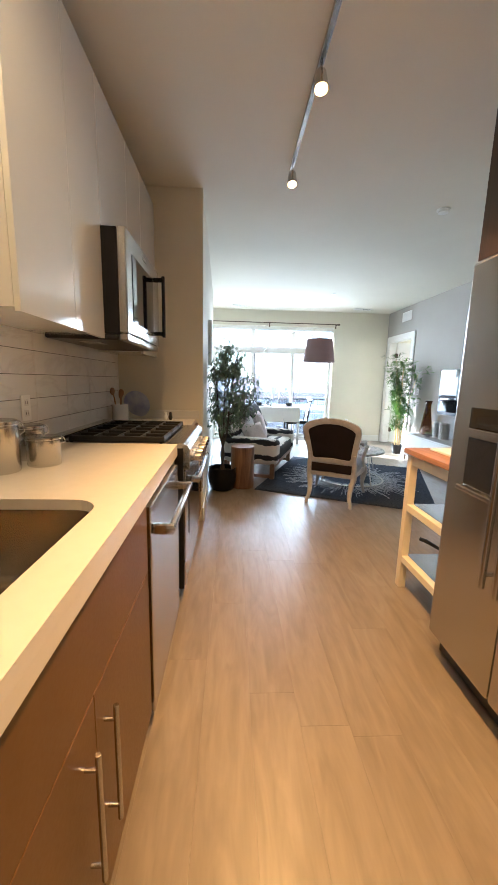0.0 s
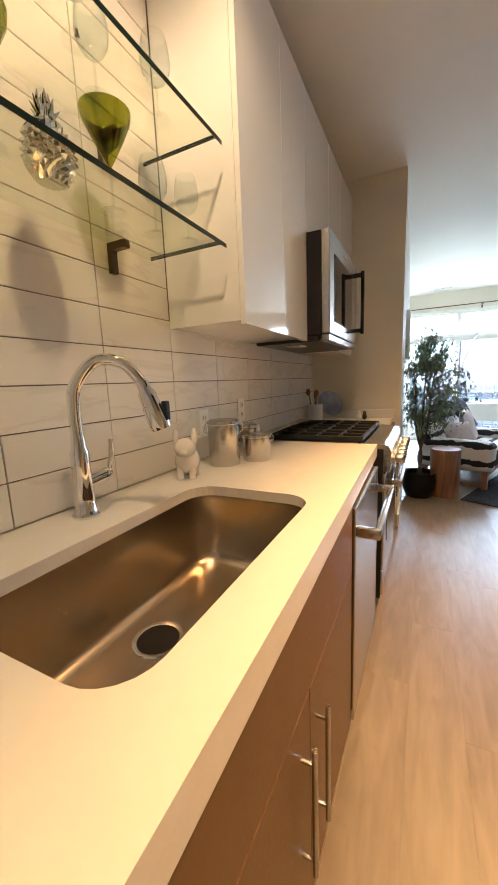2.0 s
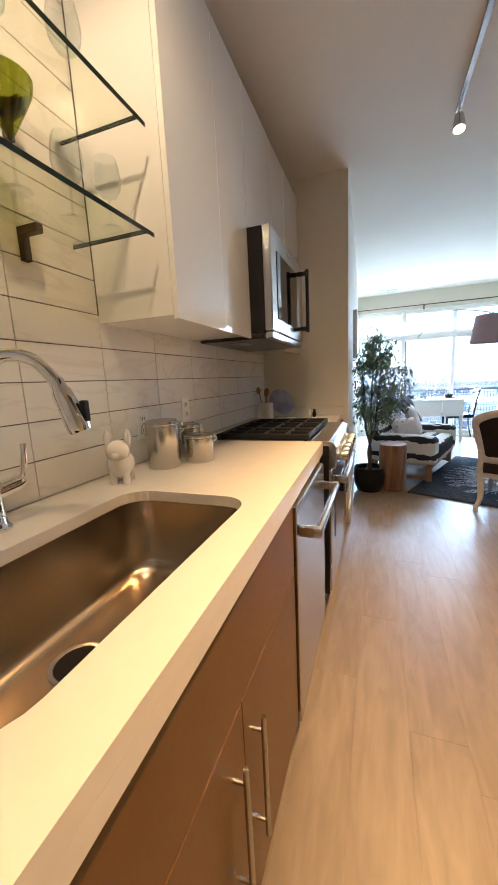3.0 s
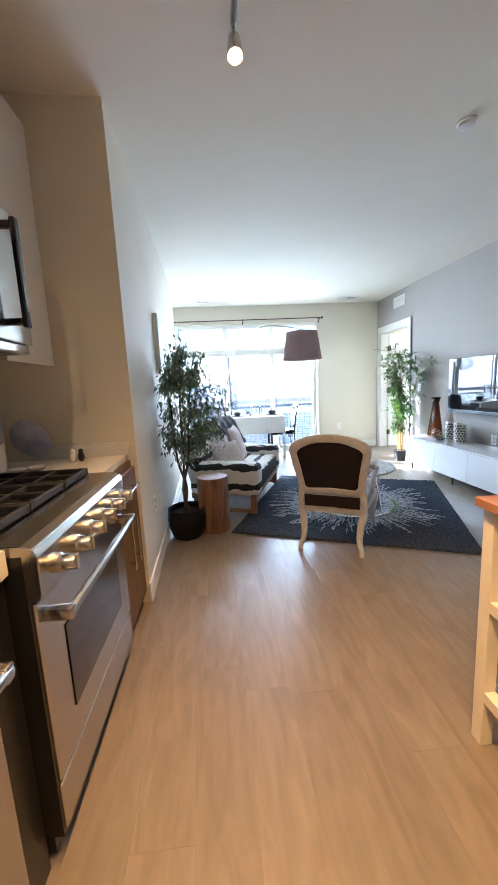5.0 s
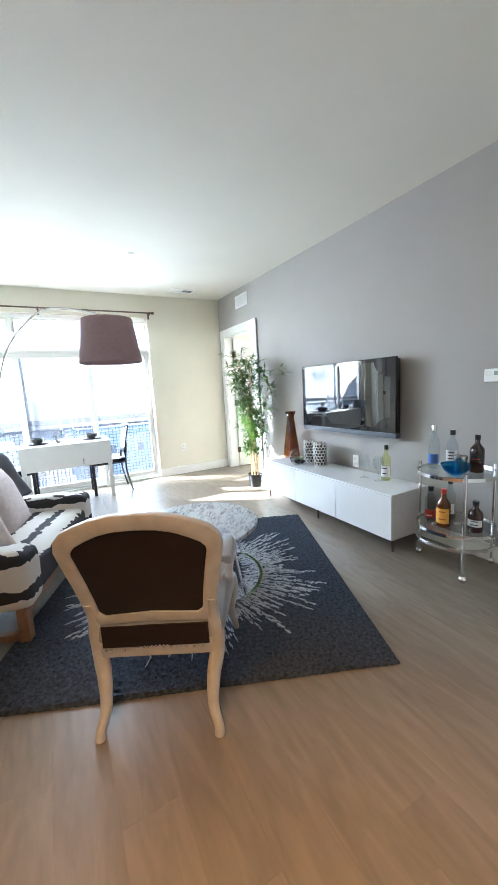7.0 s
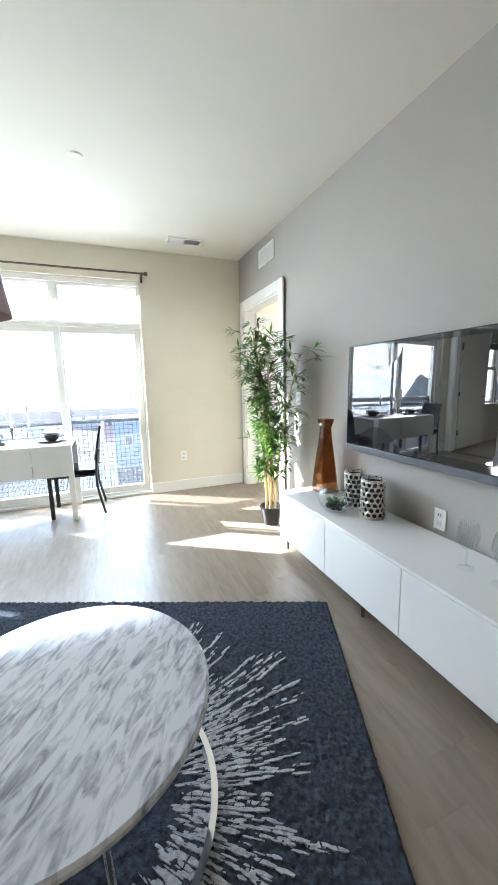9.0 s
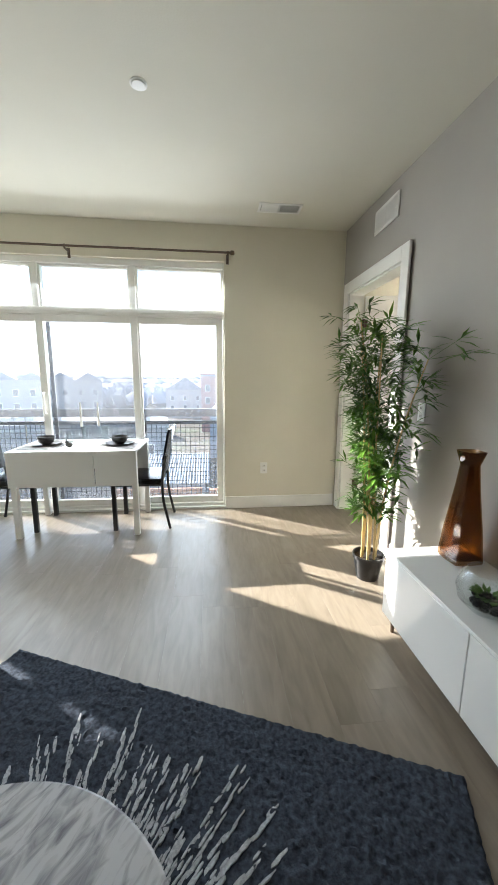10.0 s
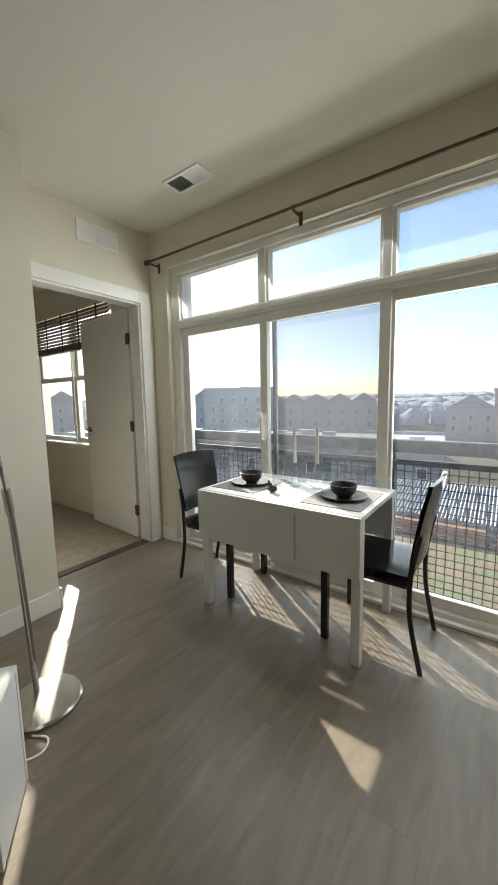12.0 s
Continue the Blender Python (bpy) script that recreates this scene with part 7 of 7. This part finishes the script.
shed = thing("metal_roof_shed", pose(-3.0, 34.0, GZ), "low shed with a corrugated metal roof", "shed")
part("wall", BM((-9.5, 4.6, 0.3, 5.8, 0, 3.4)), M["siding_tan"], shed)
bm = bmesh.new()
n = 120
lo, hi = [], []
for i in range(n + 1):
    x = -10.0 + 15.0 * i / n
    z = 0.07 if i % 2 else -0.07
    lo.append(bm.verts.new((x, 0.0, 3.5 + z)))
    hi.append(bm.verts.new((x, 6.0, 4.9 + z)))
for i in range(n):
    bm.faces.new((lo[i], lo[i + 1], hi[i + 1], hi[i]))
part("roof", bm, M["metal_roof"], shed, "grey corrugated metal roof")
bm = bmesh.new()
rows = []
for j in range(25):
    row = []
    for i in range(61):
        x, y = -16 + 0.5 * i, 14.5 + 0.80 * j
        rise = min(1, i / 6, (60 - i) / 6, j / 4, (24 - j) / 1)
        row.append(bm.verts.new((x, y, GZ - 0.05 + 2.35 * rise + 0.12 * rise * noise.noise(Vector((x, y, 0)) * 0.9))))
    rows.append(row)
for j in range(24):
    for i in range(60):
        bm.faces.new((rows[j][i], rows[j][i + 1], rows[j + 1][i + 1], rows[j + 1][i]))
solid("garden_bank", bm, M["bank"], "raised bank of brown soil and patchy winter grass", "garden bank", smooth=True, kind="structure")
for x, y, w in ((-2.2, 33.1, 3.6), (4.6, 32.7, 2.6)):
    solid("brick_planter", BM((x - w, x + w, y, y + 0.5, GZ + 1.6, GZ + 3.25)), M["brick_orange"], "low red brick garden wall", "garden wall", bevel=0.03)


def bare_tree(x, y, h, seed, label="leafless grey-brown winter tree by the roofs"):
    r = random.Random(seed)
    ob = thing("bare_tree", pose(x, y, GZ), label, "tree")
    part("trunk", rod([(0, 0, -0.2), (0.1, 0, h * 0.25), (0.05, 0.1, h * 0.45)], [0.24, 0.17, 0.12], 8), M["bare_wood"], ob, smooth=True)
    bm = bmesh.new()

    def grow(p, d, l, rad, depth):
        q = p + d * l
        tube(bm, [p, p.lerp(q, 0.5) + Vector([r.gauss(0, l * 0.05) for _ in range(3)]), q], [rad, rad * 0.8, rad * 0.55], 5)
        if depth:
            for _ in range(3 if depth > 1 else 4):
                nd = (d + Vector((r.gauss(0, 0.5), r.gauss(0, 0.5), r.gauss(0.1, 0.3)))).normalized()
                grow(p.lerp(q, r.uniform(0.6, 1.0)), nd, l * r.uniform(0.6, 0.8), rad * 0.5, depth - 1)
    for k in range(5):
        a = k * 1.26
        grow(Vector((0.06, 0.05, h * (0.28 + 0.035 * k))), Vector((math.cos(a) * 0.7, math.sin(a) * 0.7, 0.8)).normalized(), h * 0.2, 0.085, 4)
    part("crown", bm, M["bare_wood"], ob, "fine bare branches")


bare_tree(-9.5, 17.5, 15.5, 1, "tall leafless tree outside the bedroom window")
bare_tree(5.5, 15.5, 7.5, 2, "small leafless tree below the balcony")
bare_tree(-30, 39, 8.5, 3)
bare_tree(14, 46, 8, 4)
bare_tree(-12, 66, 9, 5)
bm = bmesh.new()
rng = random.Random(17)
for ring_d, base_h in ((170, 9.0), (260, 10.5), (420, 13.5), (800, 22)):
    for i in range(520):
        a = radians(-75 + 150 * i / 519 + rng.uniform(-0.3, 0.3))
        d = ring_d * rng.uniform(0.9, 1.12)
        hgt = base_h * rng.uniform(0.88, 0.98)
        w = ring_d * 0.02 * rng.uniform(0.8, 1.6)
        bmesh.ops.create_icosphere(bm, subdivisions=1, radius=1, matrix=Matrix.Translation((d * math.sin(a), d * math.cos(a), GZ + hgt * 0.45)) @ Matrix.Diagonal((w, w, hgt * 0.55, 1)))
for v in bm.verts:
    v.co += noise.noise_vector(v.co * 0.2) * 0.7
solid("far_woods", bm, M["far_trees"], "band of distant winter woods and hills with haze painted into the colour", "woods", kind="stuff", smooth=True)
for x, y in ((-16, 41.2), (-40, 41.2)):
    ob = thing("street_lamp", pose(x, y, GZ), "tall grey street lamp beside the road", "street lamp")
    part("pole", rod([(0, 0, 0), (0, 0, 8.5)], [0.1, 0.06], 8), M["steel"], ob)
    part("arm", rod([(0, 0, 8.4), (0, -1.8, 8.7)], 0.045, 6), M["steel"], ob)
    part("head", BM((-0.15, 0.15, -2.3, -1.6, 8.6, 8.75)), M["steel"], ob, bevel=0.03)
# ---- floor planks ----
PW, PL = 0.182, 1.22
pm = bmesh.new()
box(pm, -PW / 2 + 0.00018, PW / 2 - 0.00018, -PL / 2 + 0.00018, PL / 2 - 0.00018, -0.006, 0.0)
plank_mesh = mesh_of("plank", pm, M["plank"], bevel=0.0002, segs=1)
rng = random.Random(4)
for i in range(25):
    x = -0.66 + i * PW
    off = rng.random() * PL
    for j in range(-1, 9):
        y = -1.6 + off + j * PL
        if y - PL / 2 > 7.85 or y + PL / 2 < -1.6 or (x > 2.2 and y < 1.6):
            continue
        lo, hi = max(y - PL / 2, -1.62), min(y + PL / 2, 7.77)
        if hi - lo < 0.02:
            continue
        data = plank_mesh
        if hi - lo < PL - 0.001:
            cut = BM((-PW / 2 + 0.00018, PW / 2 - 0.00018, -(hi - lo) / 2 + 0.0003, (hi - lo) / 2 - 0.0003, -0.006, 0.0))
            data = mesh_of("plank", cut, M["plank"], bevel=0.0002, segs=1)
        o = new("plank", data)
        o.parent = slab
        o.location = (x, (lo + hi) / 2, 0.0)

# ---- wall tiles behind the counter ----
backsplash = solid("wall_tiling", BM((KW - 0.011, KW - 0.006, -0.7, 1.249, CT, CEIL), (KW - 0.011, KW - 0.006, 1.249, 3.139, CT, CB + 0.02)), M["grout"], "white marble-look wall tiles in straight stacked rows", "wall tiles", kind="structure")
TW, TH = 0.321, 0.1115
tm = bmesh.new()
box(tm, -0.006, 0.0, -TW / 2 + 0.0015, TW / 2 - 0.0015, -TH / 2 + 0.0015, TH / 2 - 0.0015)
tile_mesh = mesh_of("tile", tm, M["tile"], bevel=0.0008, segs=1)
for r in range(16):
    z = 0.9165 + TH * (r + 0.5)
    for c in range(-5, 8):
        y = 0.917 + TW * (c + 0.5)
        if y > 1.3 and r > 4 or y + TW / 2 > 3.2:
            continue
        if z + TH / 2 > CEIL:
            continue
        o = new("tile", tile_mesh)
        o.parent = backsplash
        o.location = (KW, y, z)
